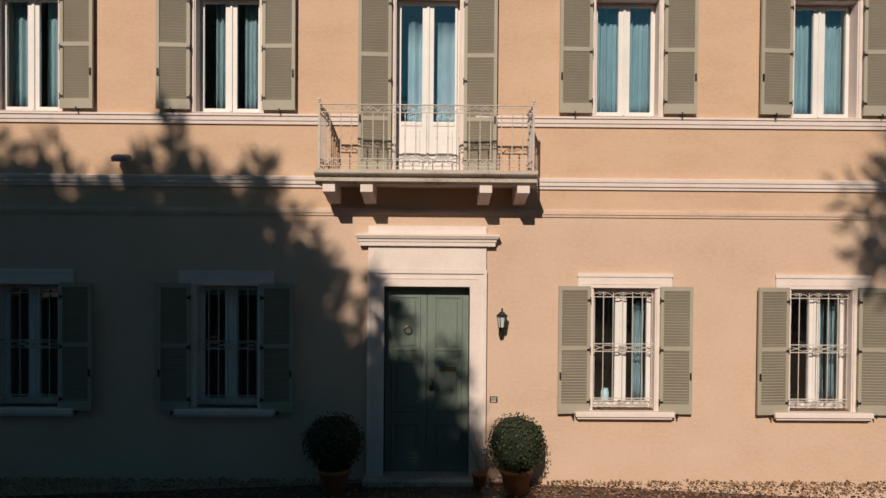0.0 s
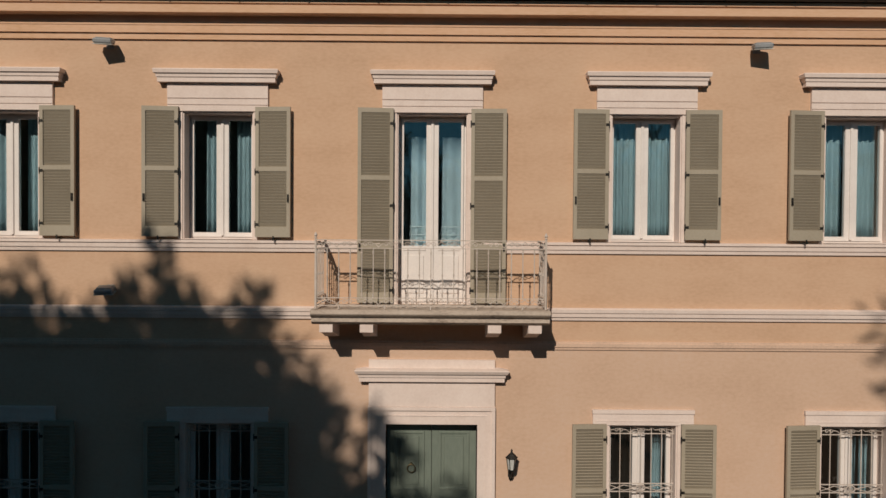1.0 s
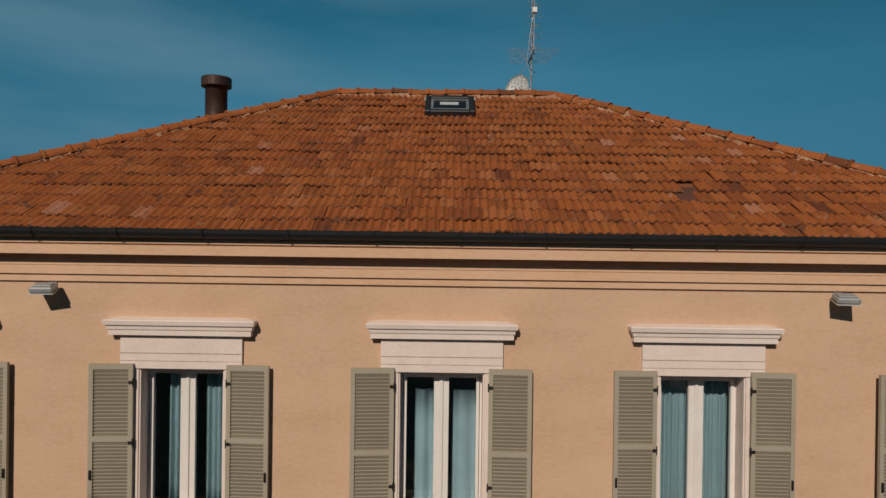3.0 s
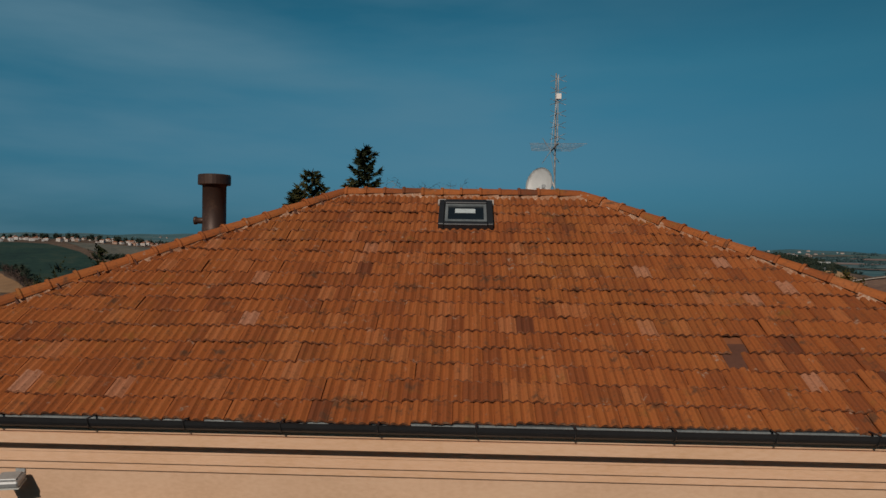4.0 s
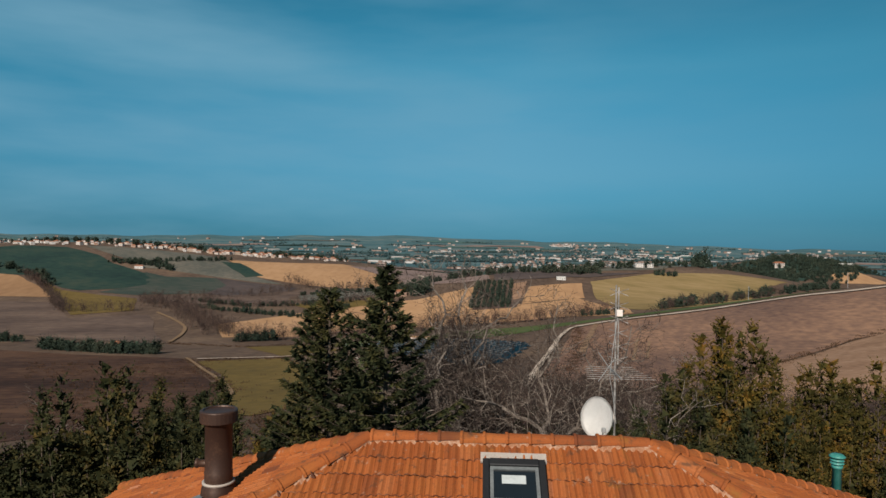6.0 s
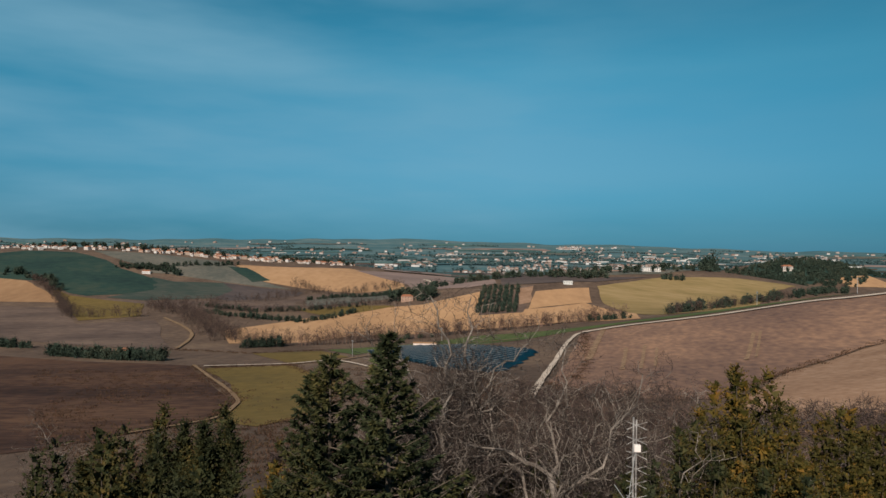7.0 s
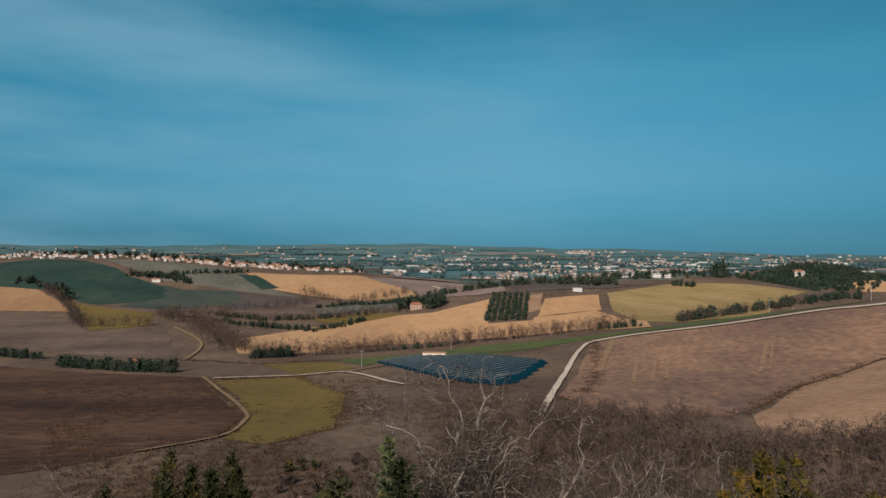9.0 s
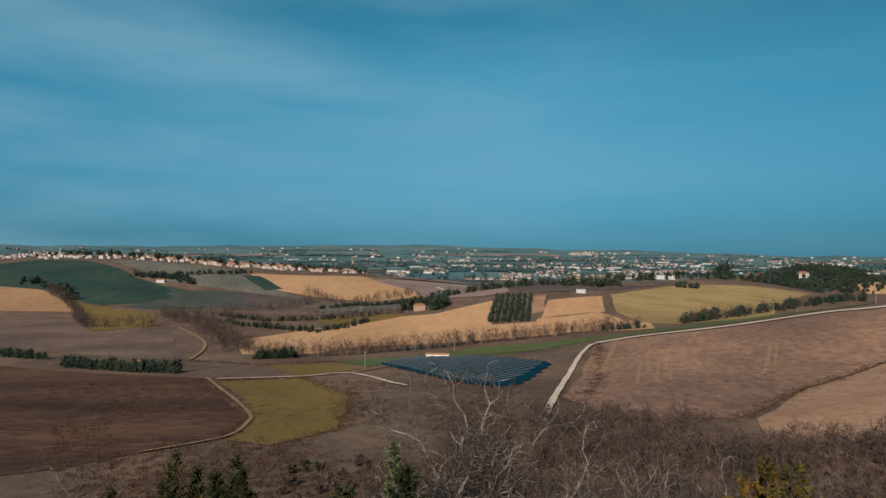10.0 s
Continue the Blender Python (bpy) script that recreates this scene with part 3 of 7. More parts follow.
# shutters: frame > two louvred panels, hinges, stay
def shutter_meshes(w, h, panels):
    st, rails = 0.052, [0.0]
    cuts = [0.0] + panels + [h]
    spans = []
    for i, z in enumerate(cuts):
        rh = 0.15 if i == 0 else 0.065 if i == len(cuts) - 1 else 0.065
        a = z if i == 0 else z - rh if i == len(cuts) - 1 else z - rh / 2
        spans.append((a, a + rh))
    bm = pierced_wall(bmesh.new(), -w / 2, w / 2, 0.0, h, -0.02, 0.02, [(-w / 2 + st, w / 2 - st, p[1], q[0]) for p, q in zip(spans, spans[1:])])
    out = {"shutter": mesh_of("shutter", bm, M_SHUTTER), "louvre": []}
    for (a0, a1), (b0, b1) in zip(spans, spans[1:]):
        bm = bmesh.new()
        n = max(2, round((b0 - a1) / 0.043))
        for k in range(n):
            z = a1 + (b0 - a1) * (k + 0.5) / n
            bmesh.ops.create_cube(bm, size=1, matrix=Matrix.LocRotScale((0, 0, z), Euler((radians(-58), 0, 0)), (w - 2 * st, 0.046, 0.006)))
        box(bm, -w / 2 + st, w / 2 - st, 0.0125, 0.0150, a1, b0)
        out["louvre"].append(mesh_of("louvre", bm, M_SHUTTER))
    hb = bmesh.new()
    rod(hb, (0, -0.012, -0.05), (0, -0.012, 0.05), 0.011, sides=8)
    box(hb, 0.0, 0.05, -0.024, -0.02, -0.02, 0.02)
    out["hinge"] = mesh_of("hinge", hb, M_IRON)
    sb = boxes((-0.012, 0.012, -0.055, 0.03, -0.03, -0.012), (-0.01, 0.01, -0.06, -0.048, -0.05, 0.015))
    out["stay"] = mesh_of("stay", sb, M_IRON)
    lb = boxes((-0.012, 0.012, -0.038, -0.02, 0.0, 0.11), (-0.006, 0.006, -0.05, -0.036, 0.02, 0.05))
    out["latch"] = mesh_of("latch", lb, M_IRON)
    return out


def place_shutter(ms, x, z, side, w, h, swing=0.0):
    """side -1: hung on the opening's left edge, +1: on its right edge; swung back against the wall."""
    m = at(x, -0.062, z) @ pose(0, 0, 0, 0, 0, -side * swing) @ at(side * w / 2, 0, 0)
    ob = piece("shutter", ms["shutter"], house, m, "green-grey louvred shutter folded back against the wall")
    for me in ms["louvre"]:
        piece("louvre", me, ob, at(0, 0, 0))
    for hz in (0.18, h * 0.5, h - 0.22):
        piece("hinge", ms["hinge"], ob, at(-side * w / 2, 0, hz) @ Matrix.Diagonal((side, 1, 1, 1)), "dark iron hinge")
    piece("stay", ms["stay"], ob, at(side * 0.02, 0, 0), "small dark shutter stay")
    piece("latch", ms["latch"], ob, at(side * (w / 2 - 0.03), 0, h * 0.27), "dark iron latch")


SH_UP = shutter_meshes(0.51, 1.87, [0.98])
SH_LOW = shutter_meshes(0.50, 1.98, [1.02])
SH_DOOR = shutter_meshes(0.51, 2.80, [0.82, 1.80])
for k, x in enumerate(WINX):
    if k == 2:
        for s in (-1, 1):
            place_shutter(SH_DOOR, x + s * 0.56, 4.80, s, 0.51, 2.80, 2 + (s < 0) * 3)
    else:
        for s in (-1, 1):
            place_shutter(SH_UP, x + s * 0.555, 5.735, s, 0.51, 1.87, (3, 4, 0, 2, 5)[k] if s < 0 else (2, 3, 0, 2, 2)[k])
            place_shutter(SH_LOW, x + s * 0.545, 1.075, s, 0.50, 1.98, (2, 2, 0, 3, 5)[k] if s < 0 else 2)


# ---- wrought iron ----
def tube(bm, pts, r, sides=5, close=False):
    """A thin bar bent through a run of points."""
    pts = [Vector(p) for p in pts]
    rings = []
    up = Vector((0, 1, 0.013))
    for i, p in enumerate(pts):
        d = (pts[min(i + 1, len(pts) - 1)] - pts[max(i - 1, 0)])
        d = d.normalized() if d.length > 1e-6 else Vector((0, 0, 1))
        a = d.cross(up)
        a = a.normalized() if a.length > 1e-3 else d.cross(Vector((1, 0, 0))).normalized()
        b = d.cross(a)
        rings.append([bm.verts.new(p + r * (a * math.cos(2 * math.pi * k / sides) + b * math.sin(2 * math.pi * k / sides))) for k in range(sides)])
    for p, q in zip(rings, rings[1:]):
        for k in range(sides):
            bm.faces.new((p[k], p[(k + 1) % sides], q[(k + 1) % sides], q[k]))
    if len(rings) > 1:
        bm.faces.new(rings[0][::-1])
        bm.faces.new(rings[-1])
    return bm


def spiral(cx, cz, r, turns, start, way, n=18):
    return [(cx + r * (1 - 0.78 * i / n) * math.cos(start + way * turns * 2 * math.pi * i / n), 0, cz + r * (1 - 0.78 * i / n) * math.sin(start + way * turns * 2 * math.pi * i / n)) for i in range(n + 1)]


def scroll_band(length, h, cell):
    """A band of paired C-scrolls and slanting links between two rails, along x from 0."""
    bm = bmesh.new()
    n = max(1, round(length / cell))
    c = length / n
    r = min(h * 0.36, c * 0.2)
    for k in range(n):
        x = (k + 0.5) * c
        tube(bm, spiral(x - r, h * 0.5, r, 1.2, 0, 1), 0.006)
        tube(bm, spiral(x + r, h * 0.5, r, 1.2, math.pi, -1), 0.006)
        tube(bm, [(x - c / 2, 0, h * (0.1 if k % 2 else 0.9)), (x - c * 0.36, 0, h * 0.5), (x - 2 * r, 0, h * 0.62)], 0.006)
        tube(bm, [(x + 2 * r, 0, h * 0.62), (x + c * 0.36, 0, h * 0.5), (x + c / 2, 0, h * (0.9 if k % 2 else 0.1))], 0.006)
    return bm


BAL_W, BAL_Y, BAL_Z, BAL_H = 1.55, -0.72, 4.775, 0.93
slab = [(0.0, 4.56), (-0.66, 4.56), (-0.70, 4.585), (-0.72, 4.60), (-0.725, 4.66), (-0.76, 4.675), (-0.79, 4.70), (-0.80, 4.715), (-0.80, 4.765), (0.0, 4.775)]
balcony = part("balcony", extrude_profile(bmesh.new(), slab, CX - 1.61, CX + 1.61), M_STONE_OLD, house, "weathered stone balcony slab with a moulded edge")
for dx in (-1.42, -0.87, 0.87, 1.42):
    prof = [(0.0, 4.56), (-0.66, 4.56), (-0.66, 4.45), (-0.60, 4.44), (-0.40, 4.40), (-0.20, 4.33), (0.0, 4.30)]
    part("corbel", extrude_profile(bmesh.new(), prof, CX + dx - 0.09, CX + dx + 0.09), M_STONE, balcony, "pale stone bracket under the balcony")

railing = thing("balcony_railing", 0, 0, 0, "weathered grey wrought-iron balcony railing with scrolled bands", "railing")


def rail_run(a, b, bars):
    """One straight side of the railing from a to b."""
    a, b = Vector(a), Vector(b)
    length = (b - a).length
    m = Matrix.Translation(a) @ pose(0, 0, 0, 0, 0, math.degrees(math.atan2(b.y - a.y, b.x - a.x)))
    for z in (0.045, 0.15, BAL_H - 0.11, BAL_H):
        bm = boxes((0, length, -0.009, 0.009, z - 0.005, z + 0.005)) if z != BAL_H else boxes((0, length, -0.018, 0.018, z - 0.006, z + 0.006))
        ob = part("rail", bm, M_GREYIRON, railing)
        ob.matrix_basis = m
    for z, h in ((0.05, 0.1), (BAL_H - 0.105, 0.1)):
        ob = part("scroll_band", scroll_band(length, h, 0.27 if length > 1 else 0.24), M_GREYIRON, railing)
        ob.matrix_basis = m @ at(0, 0, z)
    bar_me = None
    for k in range(1, bars):
        if bar_me is None:
            bm = bmesh.new()
            rod(bm, (0, 0, 0.15), (0, 0, BAL_H - 0.11), 0.0075, sides=6)
            for z in (0.19, 0.46, BAL_H - 0.17):
                rod(bm, (0, 0, z - 0.012), (0, 0, z + 0.012), 0.013, sides=6)
            bar_me = mesh_of("bar", bm, M_GREYIRON)
        piece("bar", bar_me, railing, m @ at(length * k / bars, 0, 0))


x0, x1 = CX - BAL_W, CX + BAL_W
rail_run((x0, BAL_Y, BAL_Z), (x1, BAL_Y, BAL_Z), 20)
rail_run((x0, -0.02, BAL_Z), (x0, BAL_Y, BAL_Z), 6)
rail_run((x1, BAL_Y, BAL_Z), (x1, -0.02, BAL_Z), 6)
post_bm = bmesh.new()
box(post_bm, -0.014, 0.014, -0.014, 0.014, 0, BAL_H + 0.02, 0.003)
lathe(post_bm, [(0.008, BAL_H + 0.02), (0.022, BAL_H + 0.03), (0.012, BAL_H + 0.045), (0.024, BAL_H + 0.065), (0.015, BAL_H + 0.09), (0.003, BAL_H + 0.11)], 10)
POST = mesh_of("post", post_bm, M_GREYIRON)
for x in (x0, x1):
    piece("post", POST, railing, at(x, BAL_Y, BAL_Z - 0.003))
foot_bm = bmesh.new()
rod(foot_bm, (0, 0, 0), (0, 0, 0.05), 0.012, sides=6)
FOOT = mesh_of("foot", foot_bm, M_GREYIRON)
for k in range(5):
    piece("foot", FOOT, railing, at(x0 + (k + 0.5) * 2 * BAL_W / 5, BAL_Y, BAL_Z - 0.004))


# grilles of the ground floor windows: outer bars, scroll bands
def make_grille(x):
    g = thing("window_grille", x, 0, 0, "grey wrought-iron window grille with scrolled middle band", "grille", "ground floor grilles")
    w, z0, z1 = 0.49, 1.13, 3.01
    for z in (z0 + 0.03, z0 + 0.15, 2.02, 2.14, z1 - 0.03, z1 - 0.13):
        part("rail", boxes((-w, w, 0.072, 0.088, z - 0.006, z + 0.006)), M_GREYIRON, g)
    me = None
    for k in range(7):
        if me is None:
            me = mesh_of("bar", rod(bmesh.new(), (0, 0.08, z0), (0, 0.08, z1), 0.0075, sides=6), M_GREYIRON)
        piece("bar", me, g, at(-w + 0.03 + (2 * w - 0.06) * k / 6, 0, 0))
    for z, h in ((z0 + 0.035, 0.11), (z1 - 0.125, 0.09)):
        ob = part("scroll_band", scroll_band(2 * w, h, 0.33), M_GREYIRON, g)
        ob.matrix_basis = at(-w, 0.08, z)
    bm = bmesh.new()
    for s in (-1, 1):
        tube(bm, [(s * 0.07, 0, 0.06), (s * 0.25, 0, 0.10), (s * 0.46, 0, 0.02)], 0.006)
        tube(bm, [(s * 0.07, 0, 0.06), (s * 0.25, 0, 0.02), (s * 0.46, 0, 0.10)], 0.006)
    tube(bm, [(0.065 * math.cos(a), 0, 0.06 + 0.05 * math.sin(a)) for a in np.linspace(0, 2 * math.pi, 17)], 0.009)
    tube(bm, [(0.03 * math.cos(a), 0, 0.06 + 0.03 * math.sin(a)) for a in np.linspace(0, 2 * math.pi, 13)], 0.006)
    ob = part("rosette_band", bm, M_GREYIRON, g)
    ob.matrix_basis = at(0, 0.068, 2.02)


for k in (0, 1, 3, 4):
    make_grille(WINX[k])

# a jar and a plant pot on the inner sills
for x, z, me_label in ((WINX[3] - 0.19, 1.165, "pale ribbed glass jar on the window sill"),):
    jar = new("jar", mesh_of("jar", lathe(bmesh.new(), [(0.055, 0), (0.065, 0.02), (0.065, 0.15), (0.05, 0.18), (0.052, 0.2), (0.04, 0.2)], 16), M_CURTAIN_WHITE, True))
    jar.matrix_world = at(x, 0.40, z)
    tagged(jar, me_label, "jar")
part("inner_sill", boxes(*[(WINX[k] - 0.5, WINX[k] + 0.5, 0.325, 0.50, 1.12, 1.16) for k in (0, 1, 3, 4)]), M_STONE, house)


# ---- entrance door ----
def door_surround():
    x0, x1 = DOOR_X - DOOR_HALF, DOOR_X + DOOR_HALF
    o = 0.26
    rows = [(x0 - o, x0, -0.05, 0.22, 0.0, 3.03), (x1, x1 + o, -0.05, 0.22, 0.0, 3.03), (x0 - o, x1 + o, -0.05, 0.22, 3.03, 3.29)]
    rows += [(x0 - o, x0 - o + 0.05, -0.072, -0.04, 0.0, 3.24), (x1 + o - 0.05, x1 + o, -0.072, -0.04, 0.0, 3.24), (x0 - o, x1 + o, -0.074, -0.04, 3.235, 3.285)]
    rows += [(x0 - 0.13, x0 - 0.115, -0.057, -0.04, 0.0, 3.15), (x1 + 0.115, x1 + 0.13, -0.057, -0.04, 0.0, 3.15), (x0 - 0.13, x1 + 0.13, -0.058, -0.04, 3.15, 3.165)]
    for a in range(3):
        part("door_surround", boxes(*rows[a::3]), M_STONE, house, "pale moulded stone door surround")
    part("frieze", boxes((x0 - o + 0.01, x1 + o - 0.01, -0.055, 0.02, 3.292, 3.66)), M_STONE, house)
    part("hood", mitred(bmesh.new(), hood_profile(3.66, 0.175, 0.17), x0 - o - 0.02, x1 + o + 0.02), M_STONE, house, "pale moulded stone door hood")
    part("blocking", boxes((x0 - o + 0.01, x1 + o - 0.01, -0.05, 0.02, 3.85, 3.97)), M_STONE, house)
    part("threshold", boxes((x0 - o - 0.05, x1 + o + 0.05, -0.28, 0.3, -0.1, 0.07), bevel=0.012), M_STONE_OLD, house, "worn stone threshold")


door_surround()


def door_leaf(s):
    w, h = DOOR_HALF - 0.006, 2.95
    a, b = sorted((s * 0.004, s * w))
    bm = boxes((a, b, -0.025, 0.02, 0, h))
    for z0, z1 in ((0.18, 0.78), (0.95, 1.75), (1.92, 2.80)):
        p, q = a + 0.10, b - 0.10
        for r in ((p, q, z0, z0 + 0.04), (p, q, z1 - 0.04, z1), (p, p + 0.04, z0 + 0.04, z1 - 0.04), (q - 0.04, q, z0 + 0.04, z1 - 0.04)):
            box(bm, r[0], r[1], -0.04, -0.024, r[2], r[3], 0.006)
        box(bm, p + 0.08, q - 0.08, -0.036, -0.024, z0 + 0.08, z1 - 0.08, 0.01)
    ob = part("door_leaf", bm, M_DOOR, house, "green-grey panelled door leaf")
    ob.matrix_basis = at(DOOR_X, 0.19, 0.075)
    if s > 0:
        kb = bmesh.new()
        rod(kb, (0.07, -0.03, 1.38), (0.07, -0.07, 1.38), 0.012)
        bmesh.ops.create_uvsphere(kb, u_segments=14, v_segments=8, radius=0.035, matrix=at(0.07, -0.085, 1.38))
        box(kb, 0.045, 0.095, -0.03, -0.024, 1.28, 1.48)
        part("knob", kb, M_BRASS, ob, "dull brass knob and plate", True)
        part("letter_plate", boxes((0.2, 0.46, -0.048, -0.036, 1.60, 1.67), bevel=0.005), M_BRASS, ob, "dull brass letter plate")
    else:
        rb = bmesh.new()
        tube(rb, [(-0.3 + 0.06 * math.cos(t), -0.06, 2.25 + 0.06 * math.sin(t)) for t in np.linspace(0, 2 * math.pi, 17)], 0.009)
        box(rb, -0.315, -0.285, -0.06, -0.03, 2.30, 2.33)
        part("knocker", rb, M_BRASS, ob, "small metal ring knocker")


door_leaf(-1)
door_leaf(1)
part("door_frame", boxes((DOOR_X - DOOR_HALF, DOOR_X + DOOR_HALF, 0.21, 0.30, 3.025, 3.03)), M_DOOR, house)


def wall_lantern():
    t = thing("wall_lantern", 0.85, 0, 2.42, "black iron wall lantern on a curved bracket", "lantern")
    bm = bmesh.new()
    tube(bm, [(0, 0.0, -0.18), (0, -0.05, -0.16), (0, -0.13, -0.12), (0, -0.17, -0.06), (0, -0.17, 0.0)], 0.012, 6)
    lathe(bm, [(0.002, -0.22), (0.02, -0.20), (0.028, -0.16), (0.02, -0.10), (0.012, -0.02), (0.02, 0.0)], 10, (0, -0.02, 0))
    box(bm, -0.035, 0.035, -0.012, 0.0, -0.16, 0.1)
    part("bracket", bm, M_IRON, t)
    bm = bmesh.new()
    for k in range(6):
        a = math.pi / 3 * k
        rod(bm, (0.05 * math.cos(a), -0.17 + 0.05 * math.sin(a), 0.0), (0.075 * math.cos(a), -0.17 + 0.075 * math.sin(a), 0.17), 0.006, sides=5)
    lathe(bm, [(0.055, -0.012), (0.058, 0.004)], 6, (0, -0.17, 0))
    part("cage", bm, M_IRON, t)
    part("glass", lathe(bmesh.new(), [(0.046, 0.004), (0.068, 0.168)], 6, (0, -0.17, 0)), M_LAMPGLASS, t, "frosted pale glass")
    part("cap", lathe(bmesh.new(), [(0.085, 0.168), (0.09, 0.178), (0.05, 0.215), (0.045, 0.225), (0.02, 0.24), (0.012, 0.27), (0.018, 0.28), (0.003, 0.3)], 6, (0, -0.17, 0)), M_IRON, t)


wall_lantern()
bell = thing("doorbell_panel", 0.745, 0, 1.27, "small dark bronze doorbell panel", "doorbell")
part("plate", boxes((-0.06, 0.06, -0.02, 0.0, -0.045, 0.045), bevel=0.004), M_IRON, bell)
part("speaker", boxes(*[(-0.045, 0.045, -0.024, -0.018, 0.0 + k * 0.01, 0.005 + k * 0.01) for k in range(4)]), M_GREYIRON, bell)
part("button", boxes((-0.04, 0.04, -0.026, -0.018, -0.035, -0.015)), M_GREYIRON, bell, "pale push button")


def floodlight(x, z, flip):
    t = thing("floodlight", x, 0, z, "grey metal floodlight on a short wall arm", "floodlight", "facade floodlights")
    m = pose(0, -0.19, 0.0, 12, 0, 12 * flip)
    bm = bmesh.new()
    box(bm, -0.125, 0.125, -0.11, 0.11, -0.04, 0.03, 0.016)
    box(bm, -0.10, 0.10, -0.07, 0.09, 0.03, 0.045, 0.008)
    part("housing", bm, M_LAMPGREY, t).matrix_basis = m
    part("lens", boxes((-0.13, 0.13, -0.11, 0.10, -0.052, -0.044)), M_LAMPGLASS, t, "flat frosted lens").matrix_basis = m
    part("arm", boxes((-0.02, 0.02, -0.16, 0.0, -0.02, 0.02), (-0.05, 0.05, -0.015, 0.0, -0.06, 0.06)), M_LAMPGREY, t)


floodlight(-4.97, 4.97, 1)
floodlight(-4.98, 8.50, 1)
floodlight(4.36, 8.50, -1)


def lace(x, z, w, h):
    """A crocheted border: rings and leaf loops between two cords."""
    bm = bmesh.new()
    n = 3
    c = w / n
    for k in range(n):
        cx = (k + 0.5) * c
        tube(bm, [(cx + c * 0.34 * math.cos(a), 0, h * 0.30 + c * 0.34 * math.sin(a)) for a in np.linspace(0, 2 * math.pi, 13)], 0.006, 4)
        tube(bm, [(cx + c * 0.15 * math.cos(a), 0, h * 0.30 + c * 0.15 * math.sin(a)) for a in np.linspace(0, 2 * math.pi, 9)], 0.006, 4)
        tube(bm, [(cx - c * 0.4, 0, h * 0.62), (cx - c * 0.2, 0, h * 0.84), (cx, 0, h * 0.66), (cx + c * 0.2, 0, h * 0.84), (cx + c * 0.4, 0, h * 0.62)], 0.006, 4)
    for z0 in (0.0, 0.55, 0.95):
        tube(bm, [(0, 0, h * z0), (w, 0, h * z0)], 0.007, 4)
    ob = new("lace_border", mesh_of("lace_border", bm, M_LACE))
    ob.matrix_world = at(x, 0.345, z)
    tagged(ob, "white crocheted lace border on a door curtain", "lace", "lace borders")


M_LACE = material("white_lace", (0.78, 0.80, 0.82), 0.9, scale=3, fine=60, bump=0)
lace(CX - 0.345, 5.62, 0.31, 0.30)
lace(CX + 0.115, 5.62, 0.31, 0.30)


# ---- roof body, gutter, and what stands on the roof ----
EAVES = [Vector((CX - HX, EY0, EZ)), Vector((CX + HX, EY0, EZ)), Vector((CX + HX, EY1, EZ)), Vector((CX - HX, EY1, EZ))]
RIDGE = [Vector((CX - RH, RY, RZ)), Vector((CX + RH, RY, RZ))]


def roof_body():
    bm = bmesh.new()
    top = [bm.verts.new(p) for p in (*EAVES, *RIDGE)]
    low = [bm.verts.new(p - Vector((0, 0, 0.06))) for p in EAVES]
    for f in ((0, 1, 5, 4), (1, 2, 5), (2, 3, 4, 5), (3, 0, 4)):
        bm.faces.new([top[i] for i in f])
    bm.faces.new(low[::-1])
    for k in range(4):
        bm.faces.new((top[k], low[k], low[(k + 1) % 4], top[(k + 1) % 4]))
    return part("roof", bm, M_TILE_PLAIN, house, "hipped roof of weathered orange clay tiles")


roof = roof_body()
SLOPE = (RZ - EZ) / (RY - EY0)


def roof_z(y):
    return EZ + (y - EY0) * SLOPE


def gutter_run(y, x0, x1):
    prof = []
    for k in range(9):
        a = math.pi + math.pi * k / 8
        prof.append((y + 0.085 * math.cos(a), 9.20 + 0.105 * math.sin(a)))
    prof += [(y + 0.085, 9.205), (y + 0.077, 9.205)]
    for k in range(8, -1, -1):
        a = math.pi + math.pi * k / 8
        prof.append((y + 0.077 * math.cos(a), 9.20 + 0.097 * math.sin(a)))
    prof += [(y - 0.077, 9.207), (y - 0.088, 9.207)]
    return extrude_profile(bmesh.new(), prof, x0, x1)


gutter = part("gutter", gutter_run(EY0 - 0.095, CX - HX, CX + HX), M_GUTTER, house, "dark half-round metal eaves gutter")
part("drip_strip", extrude_profile(bmesh.new(), [(EY0 + 0.02, 9.195), (EY0 - 0.03, 9.185), (EY0 - 0.035, 9.15), (EY0 - 0.03, 9.15), (EY0 - 0.02, 9.175), (EY0 + 0.02, 9.18)], CX - HX, CX + HX), M_LEAD, gutter, "grey lead drip strip")
br_bm = bmesh.new()
tube(br_bm, [(0, EY0 - 0.095 + 0.092 * math.cos(a), 9.2 + 0.112 * math.sin(a)) for a in np.linspace(math.pi, 2 * math.pi, 9)], 0.007, 4)
box(br_bm, -0.012, 0.012, EY0 - 0.19, EY0 - 0.0, 9.208, 9.214)
BR = mesh_of("bracket", br_bm, M_GUTTER)
for k in range(19):
    piece("bracket", BR, gutter, at(CX - HX + 0.5 + k * 0.98, 0, 0))


M_DISH = material("white_enamel", (0.80, 0.79, 0.78), 0.4, dark=(0.70, 0.68, 0.66), light=(0.85, 0.84, 0.83), scale=4, fine=30, bump=0.03)


